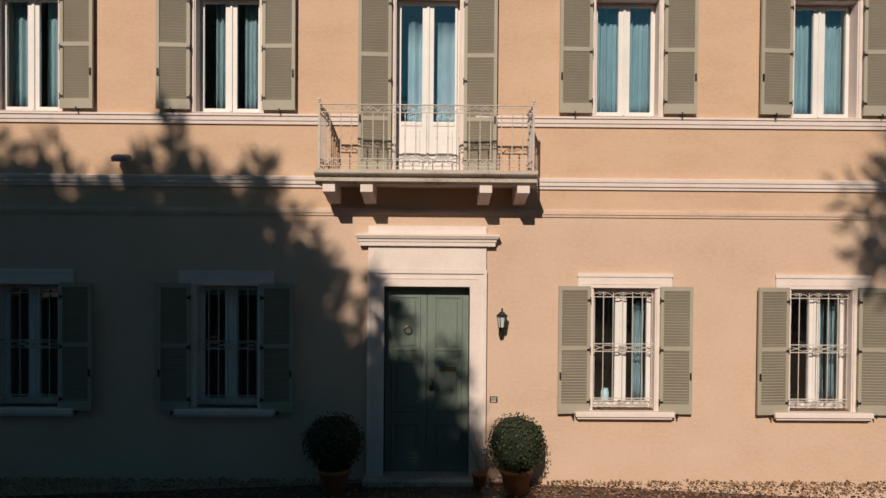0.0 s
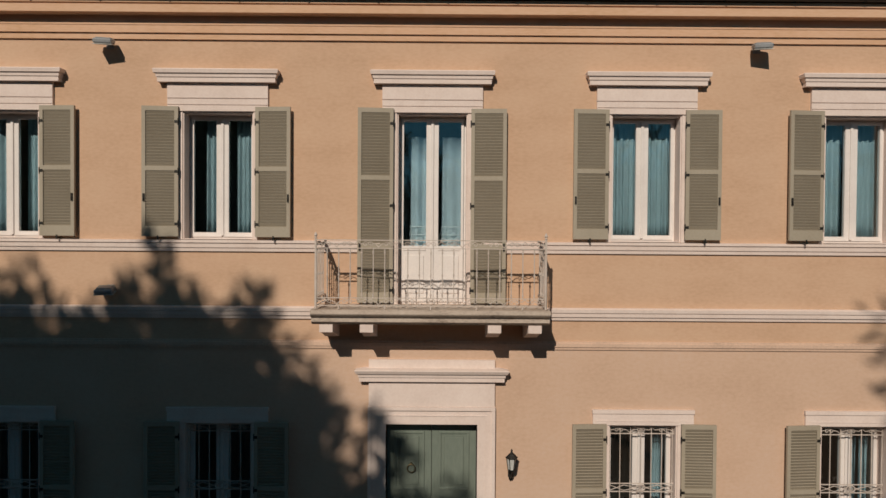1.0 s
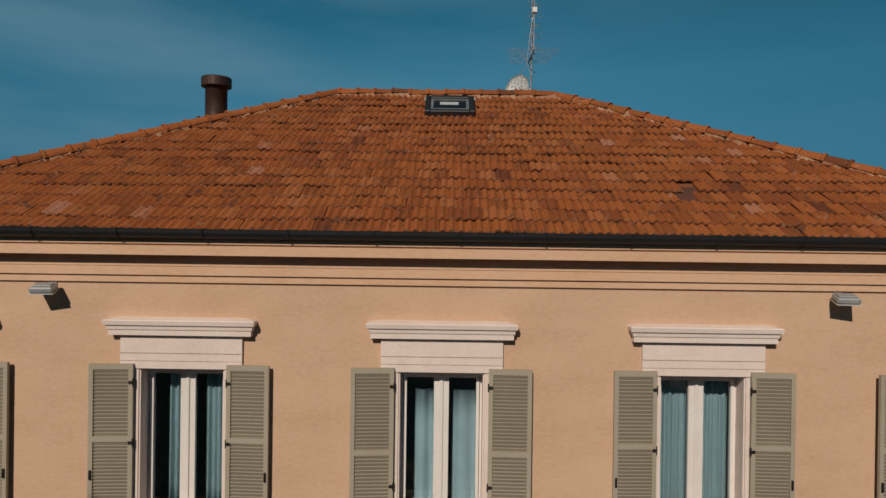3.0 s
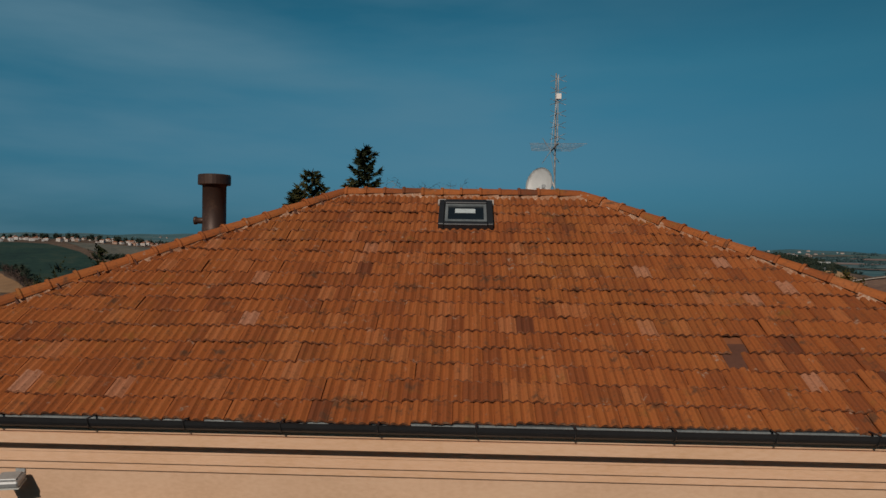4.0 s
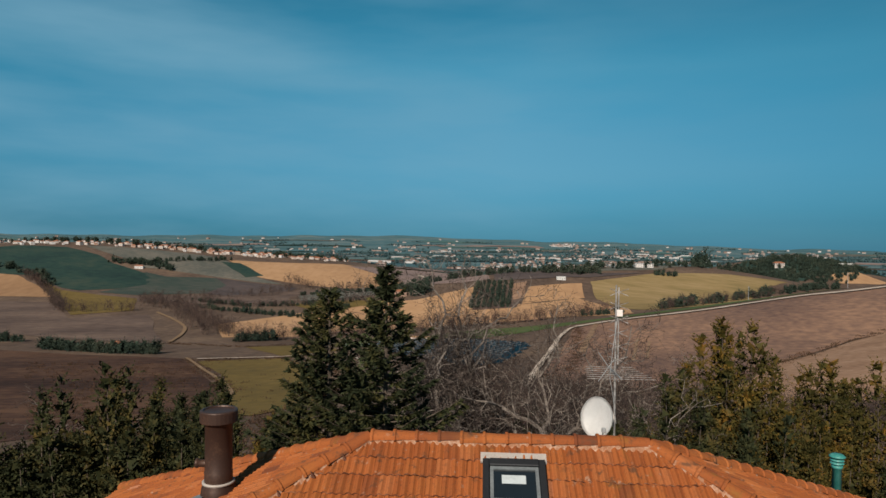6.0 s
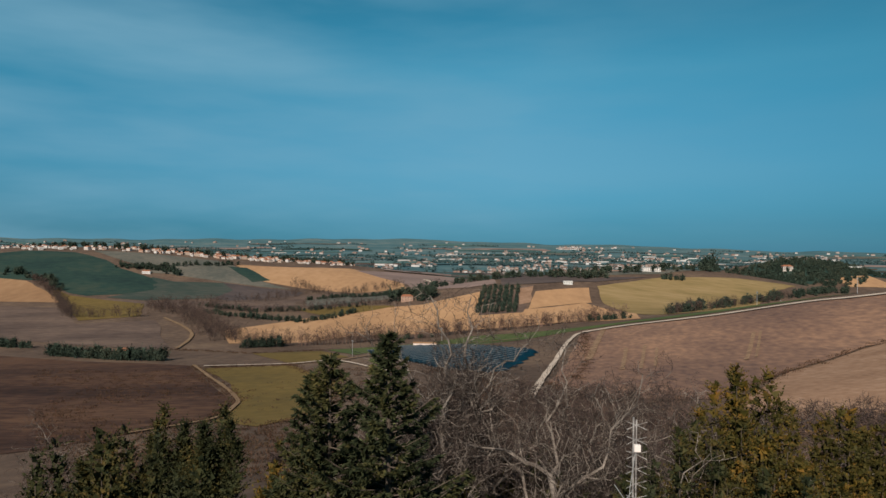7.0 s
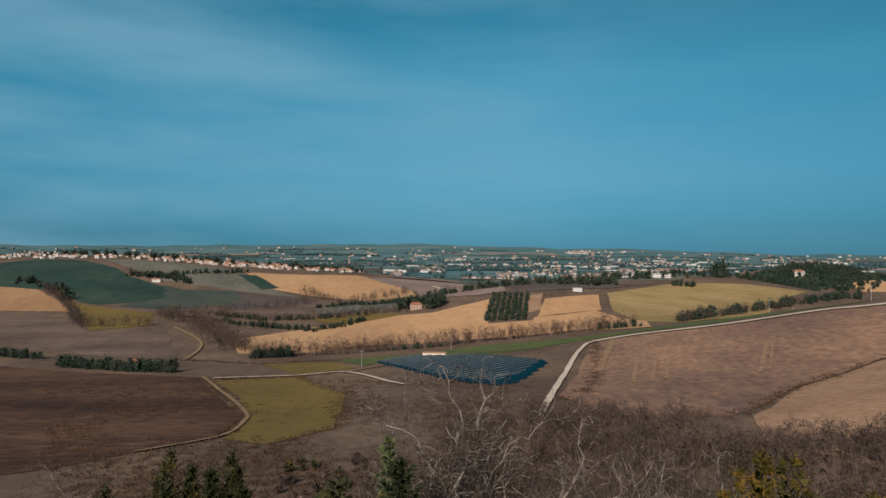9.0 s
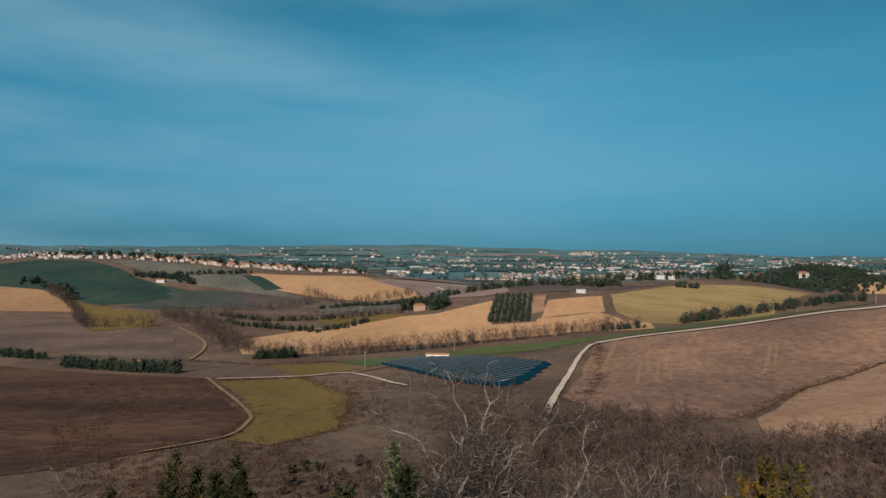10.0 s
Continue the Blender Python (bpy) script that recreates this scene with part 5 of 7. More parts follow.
FIELDS = [
    ("green_field", M_GREEN, 22, 0.27, "dark green winter wheat field on a hillside",
     [(-661, 801), (-621, 860), (-551, 858), (-486, 822), (-448, 788), (-398, 763), (-367, 756), (-366, 714), (-388, 683), (-417, 668), (-441, 676), (-491, 713), (-510, 716), (-591, 716)]),
    ("green_field", M_GREYGREEN, 22, 0.30, "thin grey-green wheat on a hillside", [(-397, 766), (-366, 758), (-314, 779), (-290, 750), (-293, 695), (-347, 658), (-394, 664), (-386, 683), (-368, 714)]),
    ("ploughed_field", M_PLOUGH_DIM, 22, 0.33, "dim mauve ploughed slope", [(-316, 779), (-243, 774), (-213, 765), (-217, 742), (-271, 687), (-295, 690), (-292, 750)]),
    ("ploughed_field", M_PINKSOIL, 20, 0.42, "pinkish-grey plough at the edge of the plain", [(-186, 932), (-102, 971), (-3, 1008), (9, 651), (-18, 643), (-64, 662), (-99, 843)]),
    ("ploughed_field", M_PLOUGH_DIM, 20, 0.48, "dim mauve plough behind a stubble hill", [(14, 1036), (99, 679), (174, 710), (108, 665), (46, 646), (14, 641)]),
    ("tan_field", M_TAN_DIM, 22, 0.30, "dull tan stubble field", [(-600, 717), (-515, 713), (-469, 680), (-421, 632), (-540, 628)]),
    ("olive_field", M_OLIVE, 18, 0.30, "olive green grass field", [(-488, 709), (-435, 667), (-338, 636), (-295, 547), (-333, 521), (-394, 604)]),
    ("ploughed_field", M_PLOUGH, 18, 0.24, "grey-brown ploughed field", [(-520, 612), (-400, 604), (-325, 505), (-271, 527), (-190, 389), (-380, 455)]),
    ("tan_field", M_TAN, 18, 0.27, "tan stubble field on a far hillside", [(-343, 889), (-271, 915), (-198, 951), (-113, 894), (-96, 799), (-154, 771), (-220, 789), (-275, 807)]),
    ("hill_slope", M_GREY, 20, 0.24, "rough grey-green grass slope below the town", [(-433, 845), (-352, 893), (-283, 810), (-231, 779), (-316, 783), (-390, 789)]),
    ("dark_strip", M_GREEN, 14, 0.39, "dark green planted strip", [(-345, 869), (-322, 875), (-270, 816), (-287, 798)]),
    ("tan_field", M_TAN, 11, 0.24, "broad golden stubble field on a low hill",
     [(-197, 486), (-154, 549), (-98, 591), (-57, 592), (0, 628), (-8, 557), (56, 573), (86, 589), (119, 539), (109, 476), (70, 504), (-10, 496), (-99, 473), (-122, 434), (-168, 422)]),
    ("grove_ground", M_PLOUGH, 11, 0.30, "bare brown ground of an olive grove", [(0, 630), (45, 640), (30, 556), (-7, 550)]),
    ("tan_field", M_TAN, 11, 0.27, "small golden stubble field", [(45, 620), (97, 641), (92, 591), (35, 567)]),
    ("grass_field", M_YELLOW, 13, 0.27, "yellow-green striped grass field on a hill", [(106, 649), (186, 713), (268, 737), (333, 739), (284, 690), (230, 600), (141, 485), (122, 526), (102, 591)]),
    ("meadow", M_MEADOW, 10, 0.24, "green meadow strip along the valley", [(-96, 393), (-45, 427), (-10, 462), (64, 460), (110, 462), (230, 425), (212, 402), (140, 420), (93, 445), (58, 437), (19, 414), (-12, 402), (-52, 409), (-72, 357)]),
    ("meadow", M_OLIVE, 10, 0.24, "small olive green meadow", [(-134, 370), (-98, 386), (-73, 345), (-97, 318)]),
    ("olive_field", M_OLIVE, 10, 0.24, "olive green meadow below the house", [(-133, 302), (-94, 312), (-60, 259), (-47, 186), (-60, 166), (-77, 178), (-81, 209), (-102, 256)]),
    ("ploughed_field", M_DARKPLOUGH, 12, 0.18, "dark brown ploughed field", [(-380, 410), (-145, 313), (-84, 213), (-81, 183), (-108, 150), (-160, 130), (-300, 200)]),
    ("brown_field", M_BROWN, 10, 0.24, "bare brown field on a slope", [(57, 409), (93, 432), (140, 406), (200, 368), (300, 330), (260, 240), (136, 246), (94, 214), (61, 177), (33, 183), (21, 232), (38, 310)]),
    ("stubble_field", M_STUBBLE, 10, 0.33, "pale furrowed stubble field", [(175, 262), (133, 241), (95, 213), (66, 176), (58, 146), (150, 128), (190, 190)]),
    ("hill_slope", M_GREY, 18, 0.30, "rough grey-green slope below the hilltop houses", [(-539, 880), (-459, 900), (-373, 906), (-326, 840), (-350, 800), (-405, 784), (-440, 812), (-490, 842)]),
    ("ploughed_field", M_PLOUGH, 16, 0.21, "grey plough below a green hillside", [(-406, 655), (-345, 652), (-270, 688), (-219, 750), (-150, 768), (-200, 690), (-186, 629), (-255, 604), (-317, 617)]),
    ("green_strip", M_GREY, 14, 0.27, "narrow grey-green grass strip", [(-196, 705), (-159, 750), (-68, 660), (-59, 628), (-130, 632), (-174, 634)]),
    ("meadow", M_OLIVE, 12, 0.33, "narrow olive grass strip", [(-179, 604), (-126, 612), (-82, 594), (-136, 559)]),
    ("vineyard", M_STUBBLE, 8, 0.45, "narrow brown vineyard strip with pale rows", [(31, 628), (44, 637), (38, 586), (28, 580)]),
    ("knoll_floor", M_GREEN, 20, 0.24, "dark grassy floor of a wooded knoll", [(375, 1010), (420, 1090), (520, 1110), (600, 1060), (590, 1000), (480, 970), (440, 940), (395, 960)]),
    ("far_meadow", M_GREY, 20, 0.21, "grey-green meadow beyond the stubble hill", [(-96, 780), (20, 720), (110, 700), (190, 730), (260, 790), (120, 900), (-60, 900)]),
    ("tan_field", M_TAN, 18, 0.30, "small tan field beside a wooded knoll", [(485, 968), (548, 996), (560, 930), (488, 928)]),
]
for i, (name, mat, cell, lift, label, pts) in enumerate(FIELDS):
    drape(name, wavy(pts, 4, 0.015, i), mat, lift, cell, label)

ROAD = [(262, 330), (200, 362), (179, 383), (135, 397), (89, 421), (60, 416), (48, 383), (32, 306), (20, 240), (12, 190)]
ribbon("road", ROAD[:6], 6.4, M_ROAD, 0.9, "pale gravel farm road along a field edge", "road")
ribbon("road", ROAD[4:], 2.4, M_ROAD, 0.8, "pale gravel farm road down a slope", "road")
ribbon("track", [(-143, 313), (-107, 257), (-86, 220), (-81, 205), (-79, 182), (-95, 165)], 1.5, M_TRACK, 0.6, "pale earth farm track")
ribbon("track", [(-136, 309), (-97, 316), (-75, 327), (-40, 283)], 1.9, M_ROAD, 0.6, "pale gravel track")
ribbon("track", [(-75, 327), (-49, 381), (-43, 409), (20, 420)], 2.2, M_TRACK, 0.7, "pale earth track beside the panels")
ribbon("track", [(-190, 395), (-215, 470), (-270, 540)], 2.4, M_TRACK, 0.7, "pale earth track up a field edge")
ribbon("road", [(-85, 905), (-8, 800), (60, 900)], 6, M_ROAD, 0.8, "pale distant road", "road")


M_STRAW = soil("thin_straw", (0.235, 0.152, 0.098), (0.15, 0.096, 0.064), (0.33, 0.22, 0.14), 0.3, 1.5, (1, 1, 1), 0.95)
for pts, w in (([(73, 421), (58, 354), (45, 296)], 4.5), ([(66, 319), (51, 253)], 2.5), ([(75, 320), (58, 253)], 2.0), ([(78, 309), (64, 256)], 1.6), ([(122, 311), (95, 248)], 2.2), ([(125, 311), (100, 252)], 1.5)):
    ribbon("straw_row", pts, w * 0.7, M_STRAW, 0.5, "pale straw row across a brown field", "straw row")


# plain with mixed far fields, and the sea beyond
# far grass, its base colour blued to stand for haze
M_HAZEMEADOW = soil("hazy_meadow_grass", (0.070, 0.138, 0.132), (0.05, 0.104, 0.106), (0.11, 0.165, 0.150), 0.01, 0.06)


def far_patches():
    """The plain: long flat strips of plough, stubble and grass, narrower in depth than in width."""
    rng = random.Random(21)
    near_mats = [M_PINKSOIL, M_PLOUGH, M_HAZEMEADOW, M_PINKSOIL, M_GREY, M_STUBBLE, M_PLOUGH_DIM, M_GREYGREEN, M_PINKSOIL, M_HAZELAND]
    far_mats = [M_HAZELAND, M_HAZEMEADOW, M_GREY, M_HAZEMEADOW, M_PINKSOIL, M_HAZELAND, M_GREEN, M_HAZEMEADOW]
    for k in range(170):
        close = k % 2 == 0
        d = (rng.uniform(1200, 2500) if k % 4 else rng.uniform(1000, 1250)) if close else 1900 * math.exp(rng.random() * 0.85)
        a = radians(rng.uniform(-42, 34) if d > 1250 else rng.uniform(-6, 12))
        w, h = d * rng.uniform(0.06, 0.20), d * rng.uniform(0.02, 0.06)
        cx, cy, t = d * math.sin(a), d * math.cos(a), rng.uniform(-0.2, 0.2) - a
        if d + h > 4700 or close and a < -0.32 or d < 1250 and d - h / 2 < 940:
            continue
        pts = []
        for u, v in ((-1, -1), (1, -1), (1, 1), (-1, 1)):
            x, y = u * w / 2 * rng.uniform(0.8, 1.1), v * h / 2 * rng.uniform(0.8, 1.1)
            pts.append((cx + x * math.cos(t) - y * math.sin(t), cy + x * math.sin(t) + y * math.cos(t)))
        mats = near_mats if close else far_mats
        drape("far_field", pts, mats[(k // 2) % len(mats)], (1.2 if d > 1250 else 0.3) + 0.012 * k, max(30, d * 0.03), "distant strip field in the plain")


far_patches()


# solar panel rows
def point_in(x, y, poly):
    inside = False
    for (x0, y0), (x1, y1) in zip(poly, poly[1:] + poly[:1]):
        if (y0 > y) != (y1 > y) and x < (x1 - x0) * (y - y0) / (y1 - y0) + x0:
            inside = not inside
    return inside


SOLAR = [(-66, 362), (-49, 399), (-11, 391), (25, 336), (4, 265), (-12, 279)]
M_PANEL = material("solar_glass", (0.004, 0.050, 0.088), 0.35, spec=0.1, dark=(0.003, 0.040, 0.072), light=(0.006, 0.060, 0.102), scale=0.05, fine=0.6, bump=0)
turn = radians(46)
ahead, across = Vector((math.cos(turn), math.sin(turn))), Vector((math.sin(turn), -math.cos(turn)))
for k in range(-14, 15):
    # rows run slanting up the slope, tilted to the morning sun
    run = []
    for j in range(-100, 101):
        p = Vector((-14, 335)) + ahead * (j * 1.0) + across * (k * 5.4)
        if point_in(p.x, p.y, SOLAR):
            run.append(p)
    if len(run) < 8:
        continue
    bm, rail_bm, posts_bm = bmesh.new(), bmesh.new(), bmesh.new()
    prev = None
    for p in run:
        z = height(p.x, p.y)
        lo, hi = p + across * 2.5, p - across * 2.5
        row = [bm.verts.new((lo.x, lo.y, z + 0.6)), bm.verts.new((hi.x, hi.y, z + 2.0))]
        if prev:
            bm.faces.new((prev[0], row[0], row[1], prev[1]))
        prev = row
    bmesh.ops.solidify(bm, geom=bm.faces[:], thickness=0.06)
    ends = [(p - across * 2.53, height(p.x, p.y) + 2.04) for p in run[::5]]
    tube(rail_bm, [(p.x, p.y, z) for p, z in ends], 0.10, 4)
    for p in run[::5]:
        z = height(p.x, p.y)
        for side, top in ((1.2, 0.8), (-1.2, 1.7)):
            e = p + across * side
            rod(posts_bm, (e.x, e.y, z - 0.3), (e.x, e.y, z + top), 0.05, sides=4)
    row_ob = thing("solar_panel_row", 0, 0, 0, "long row of dark blue tilted solar panels", "solar panels", "solar field rows")
    part("panel_strip", bm, M_PANEL, row_ob)
    part("top_rail", rail_bm, M_LAMPGREY, row_ob, "pale metal edge rail")
    tagged(part("supports", posts_bm, M_LAMPGREY, row_ob), kind="stuff")
hut = thing("inverter_hut", -38, 405, height(-38, 405), "long low pale hut beside the solar field", "hut")
part("wall", boxes((-7, 7, -2, 2, -0.5, 2.6)), M_STONE, hut)
part("roof", boxes((-7.3, 7.3, -2.3, 2.3, 2.6, 2.85)), M_TAN, hut)


# ---- plants ----
class Cloud:
    """Collects the vertices and faces of many small pieces for one mesh."""

    def __init__(self):
        self.v, self.f = [], []

    def quad(self, p, n, up, w, l):
        s = n.cross(up)
        s = s.normalized() * (w / 2) if s.length > 1e-4 else Vector((w / 2, 0, 0))
        b = len(self.v)
        tip = p + up * l
        mid = p + up * (l * 0.5)
        self.v += [tuple(p), tuple(mid + s), tuple(tip), tuple(mid - s)]
        self.f.append((b, b + 1, b + 2, b + 3))

    def leaf(self, p, n, up, w, l):
        s = n.cross(up)
        s = s.normalized() * (w / 2) if s.length > 1e-4 else Vector((w / 2, 0, 0))
        b = len(self.v)
        self.v += [tuple(p + s), tuple(p + up * l), tuple(p - s)]
        self.f.append((b, b + 1, b + 2))

    def limb(self, pts, radii, sides=4):
        rings = []
        for i, p in enumerate(pts):
            d = pts[min(i + 1, len(pts) - 1)] - pts[max(i - 1, 0)]
            d = d.normalized() if d.length > 1e-6 else Vector((0, 0, 1))
            a = d.cross(Vector((0.31, 0.95, 0.05))).normalized()
            c = d.cross(a)
            ring = []
            for k in range(sides):
                t = 2 * math.pi * k / sides
                ring.append(len(self.v))
                self.v.append(tuple(p + radii[i] * (a * math.cos(t) + c * math.sin(t))))
            rings.append(ring)
        for p, q in zip(rings, rings[1:]):
            for k in range(sides):
                self.f.append((p[k], p[(k + 1) % sides], q[(k + 1) % sides], q[k]))

    def bulk(self, base, tip, half):
        """Many small pointed leaves at once: arrays of foot, tip and half-width vectors."""
        n, b = len(base), len(self.v)
        self.v += np.stack([base + half, tip, base - half], axis=1).reshape(-1, 3).tolist()
        self.f += (np.arange(3 * n).reshape(-1, 3) + b).tolist()

    def mesh(self, name, mat):
        me = bpy.data.meshes.new(name)
        me.from_pydata(self.v, [], self.f)
        me.materials.append(mat)
        me.update()
        return me


def unit(rng):
    while True:
        v = Vector((rng.uniform(-1, 1), rng.uniform(-1, 1), rng.uniform(-1, 1)))
        if 0.05 < v.length < 1:
            return v.normalized()


def units(rs, n):
    v = rs.normal(size=(n, 3))
    return v / np.linalg.norm(v, axis=1, keepdims=True)


def normed(v):
    return v / np.maximum(np.linalg.norm(v, axis=1, keepdims=True), 1e-6)


def bare_tree(seed, h, spread=1.0, fork=0.42, limbs=6, thick=0.017, twig_count=5, upright=0.5):
    """A leafless old tree no taller than h: crooked limbs that kink at every joint, and short fine twigs."""
    rng = random.Random(seed)
    wood, twigs = Cloud(), Cloud()
    joint = (0.9, 0.72, 0.5, 0.34)
    crook = (0.22, 0.58, 0.72, 0.75)

    def twig(p, d, length):
        bend = (d + unit(rng) * 0.7).normalized()
        twigs.quad(p, unit(rng), d, 0.019, length * 0.7)
        twigs.quad(p + d * length * rng.uniform(0.3, 0.6), unit(rng), bend, 0.014, length * rng.uniform(0.4, 0.7))

    def grow(p, d, r, reach, level):
        n = max(2, round(reach / joint[level]))
        pts, dirs, q, main = [p], [d], p, d
        for k in range(n):
            lift = 0.10 if level < 2 else 0.05
            if q.z > h * 0.9:
                lift = -0.5
            main = (main + unit(rng) * 0.16 + Vector((0, 0, lift))).normalized()
            dd = (main + unit(rng) * crook[level]).normalized()
            q = q + dd * (reach / n) * rng.uniform(0.7, 1.3)
            q.z = min(q.z, h * rng.uniform(0.97, 1.0))
            pts.append(q)
            dirs.append(dd)
        end = 0.16 if level else 0.62
        radii = [max((0.04, 0.020, 0.013, 0.009)[level], r * (1 - (1 - end) * k / n)) for k in range(n + 1)]
        (wood if level < 3 or rng.random() < 0.4 else twigs).limb(pts, radii, (7, 4, 3, 3)[level])
        if level == 0:
            for k in range(limbs):
                a = 2.4 * k + rng.uniform(-0.4, 0.4)
                i = max(1, n - k // 2 - (k > 2))
                out = Vector((math.cos(a), math.sin(a), upright + rng.uniform(-0.25, 0.5))).normalized()
                grow(pts[i], out, r * rng.uniform(0.32, 0.46), h * (1 - fork) * spread * rng.uniform(0.6, 0.98), 1)
            return
        for k in range(1, n + 1):
            t = k / n
            if level == 3:
                for j in range(twig_count if k == n else 1):
                    twig(pts[k], (dirs[k] * 0.5 + unit(rng) + Vector((0, 0, 0.2))).normalized(), rng.uniform(0.25, 0.6))
                continue
            for j in range(2 if rng.random() < (0.5, 0.7, 0.6)[level] else 1):
                side = unit(rng)
                side = side - dirs[k] * side.dot(dirs[k])
                side = side.normalized() if side.length > 1e-3 else Vector((1, 0, 0))
                lean = rng.uniform(0.6, 1.25)
                nd = (dirs[k] * math.cos(lean) + side * math.sin(lean) + Vector((0, 0, 0.18))).normalized()
                length = (reach * (0.34 * (1 - t) + 0.16) if level == 1 else reach * (0.35 * (1 - t) + 0.28)) * rng.uniform(0.7, 1.3)
                grow(pts[k], nd, radii[k] * rng.uniform(0.34, 0.48), max(length, 0.5), level + 1)

    grow(Vector((0, 0, -0.4)), Vector((rng.uniform(-0.1, 0.1), rng.uniform(-0.1, 0.1), 1)).normalized(), h * thick, h * fork, 0)
    return wood, twigs


def thicket_tree(seed, h):
    """A many-stemmed leafless shrub: stems in one mesh, a haze of twigs in the other."""
    rng = random.Random(seed)
    wood, twigs = Cloud(), Cloud()
    for k in range(4):
        a = rng.uniform(0, 6.28)
        lean = rng.uniform(0.05, 0.38)
        top = h * rng.uniform(0.65, 0.95)
        pts = [Vector((0, 0, -0.5))]
        for j in range(1, 4):
            t = j / 3
            pts.append(Vector((math.cos(a) * lean * top * t + rng.uniform(-0.2, 0.2), math.sin(a) * lean * top * t + rng.uniform(-0.2, 0.2), top * t)))
        wood.limb(pts, [0.075, 0.055, 0.035, 0.015], 3)
        for b in range(7):
            t = rng.uniform(0.25, 1.0)
            i = min(int(t * 3), 2)
            p = pts[i].lerp(pts[i + 1], t * 3 - i)
            d = (Vector((math.cos(a), math.sin(a), 0.9)) * 0.5 + unit(rng)).normalized()
            d.z = abs(d.z) * 0.8 + 0.1
            l = h * rng.uniform(0.14, 0.30)
            twigs.quad(p, unit(rng), d, 0.11, l)
            for c in range(5):
                q = p + d * l * rng.uniform(0.3, 0.95)
                e = (d + unit(rng) * 0.9).normalized()
                twigs.quad(q, unit(rng), e, 0.085, h * rng.uniform(0.08, 0.20))
    return wood, twigs


def shade_tree(seed, h, radius, taper, low, leaf):
    """A tall evergreen of ragged leaf clumps on a bare trunk, pointed and open towards the top."""
    rng = random.Random(seed)
    wood, foliage = Cloud(), Cloud()
    wood.limb([Vector((0, 0, -0.5)), Vector((0.1, 0, h * 0.5)), Vector((0, 0, h * 0.98))], [0.20, 0.14, 0.03], 7)
    z = low
    while z < h - 0.05:
        w = min(radius, 0.10 + (h - z) * taper)
        open_top = h - z < 1.5
        for k in range(max(2, int(w * (8 if open_top else 15) + (0 if open_top else 2)))):
            a, rr = rng.uniform(0, 6.28), w * math.sqrt(rng.random()) * (1.12 if open_top else 1.0)
            c = Vector((rr * math.cos(a), rr * math.sin(a), z + rng.uniform(-0.3, 0.3)))
            size = rng.uniform(0.10, 0.40) * min(1.0, 0.4 + w)
            out = Vector((math.cos(a), math.sin(a), 0.5))
            wood.limb([Vector((0, 0, c.z - 0.4)), c], [0.03, 0.012], 3)
            for j in range(16):
                d = unit(rng)
                foliage.quad(c + d * size * rng.random() ** 0.5, unit(rng), (d + out * 0.7).normalized(), leaf * rng.uniform(0.3, 0.7), leaf * rng.uniform(0.9, 2.0))
        z += 0.34
    return wood, foliage


def conifer(seed, h, width, density=1.0, leaders=((0.0, 0.0, 1.0),)):
    """A spruce: boughs all the way up, lifted at the top and level below, each with flat sprays of needles."""
    rng, rs = random.Random(seed), np.random.RandomState(seed)
    wood, needles = Cloud(), Cloud()
    for lx, ly, share in leaders:
        top = h * share
        wood.limb([Vector((lx * 0.3, ly * 0.3, -0.5)), Vector((lx * 0.8, ly * 0.8, top * 0.5)), Vector((lx, ly, top))], [h * 0.016, h * 0.009, 0.012], 6)
        count = int(280 * share * density)
        for k in range(count):
            t = 0.06 + 0.935 * (k + rng.random()) / count
            f = 1 - t
            a = k * 2.39996 + rng.uniform(-0.5, 0.5)
            out = np.array((math.cos(a), math.sin(a), 0.0))
            reach = width * share * f ** 0.86 * rng.uniform(0.45, 1.2) + 0.06
            if rng.random() < 0.07:
                reach *= 1.18
            rise = 0.62 * t ** 2 - 0.12 + rng.uniform(-0.18, 0.18)
            foot = np.array((lx * min(1.0, t + 0.3), ly * min(1.0, t + 0.3), top * t))

            def along(u):
                u = np.asarray(u)[..., None]
                return foot + out * reach * u + np.array((0, 0, 1.0)) * reach * (rise * u - 0.30 * u * (1 - u) + 0.10 * u ** 3)

            wood.limb([Vector(p) for p in along([0, 0.5, 1.0])], [0.035 * f + 0.01, 0.02 * f + 0.008, 0.005], 3)
            m = max(14, int(reach * 27 * density))
            u = rs.uniform(0.12, 1.0, m) ** 0.75
            p = along(u)
            side = np.where(rs.rand(m) < 0.5, -1.0, 1.0)[:, None] * np.array((-out[1], out[0], 0.0))
            shoot = normed(out * rs.uniform(0.35, 1.0, (m, 1)) + side * rs.uniform(0.2, 1.0, (m, 1)) + np.array((0, 0, 1.0)) * rs.uniform(-0.30, 0.38, (m, 1)))
            length = (0.04 + 0.20 * np.minimum(reach, 1.6) * (1.1 - u))[:, None] * rs.uniform(0.6, 1.4, (m, 1))
            for j in range(4):
                q = p + shoot * length * (0.26 * j + rs.uniform(0, 0.2, (m, 1)))
                d = normed(shoot + units(rs, m) * 0.55)
                needles.bulk(q, q + d * rs.uniform(0.09, 0.24, (m, 1)), normed(np.cross(d, units(rs, m))) * rs.uniform(0.026, 0.050, (m, 1)))
        for k in range(12):
            needles.quad(Vector((lx, ly, top - rng.uniform(0, 0.5))), unit(rng), (Vector((0, 0, 1.3)) + unit(rng) * 0.5).normalized(), 0.03, 0.2)
    return wood, needles


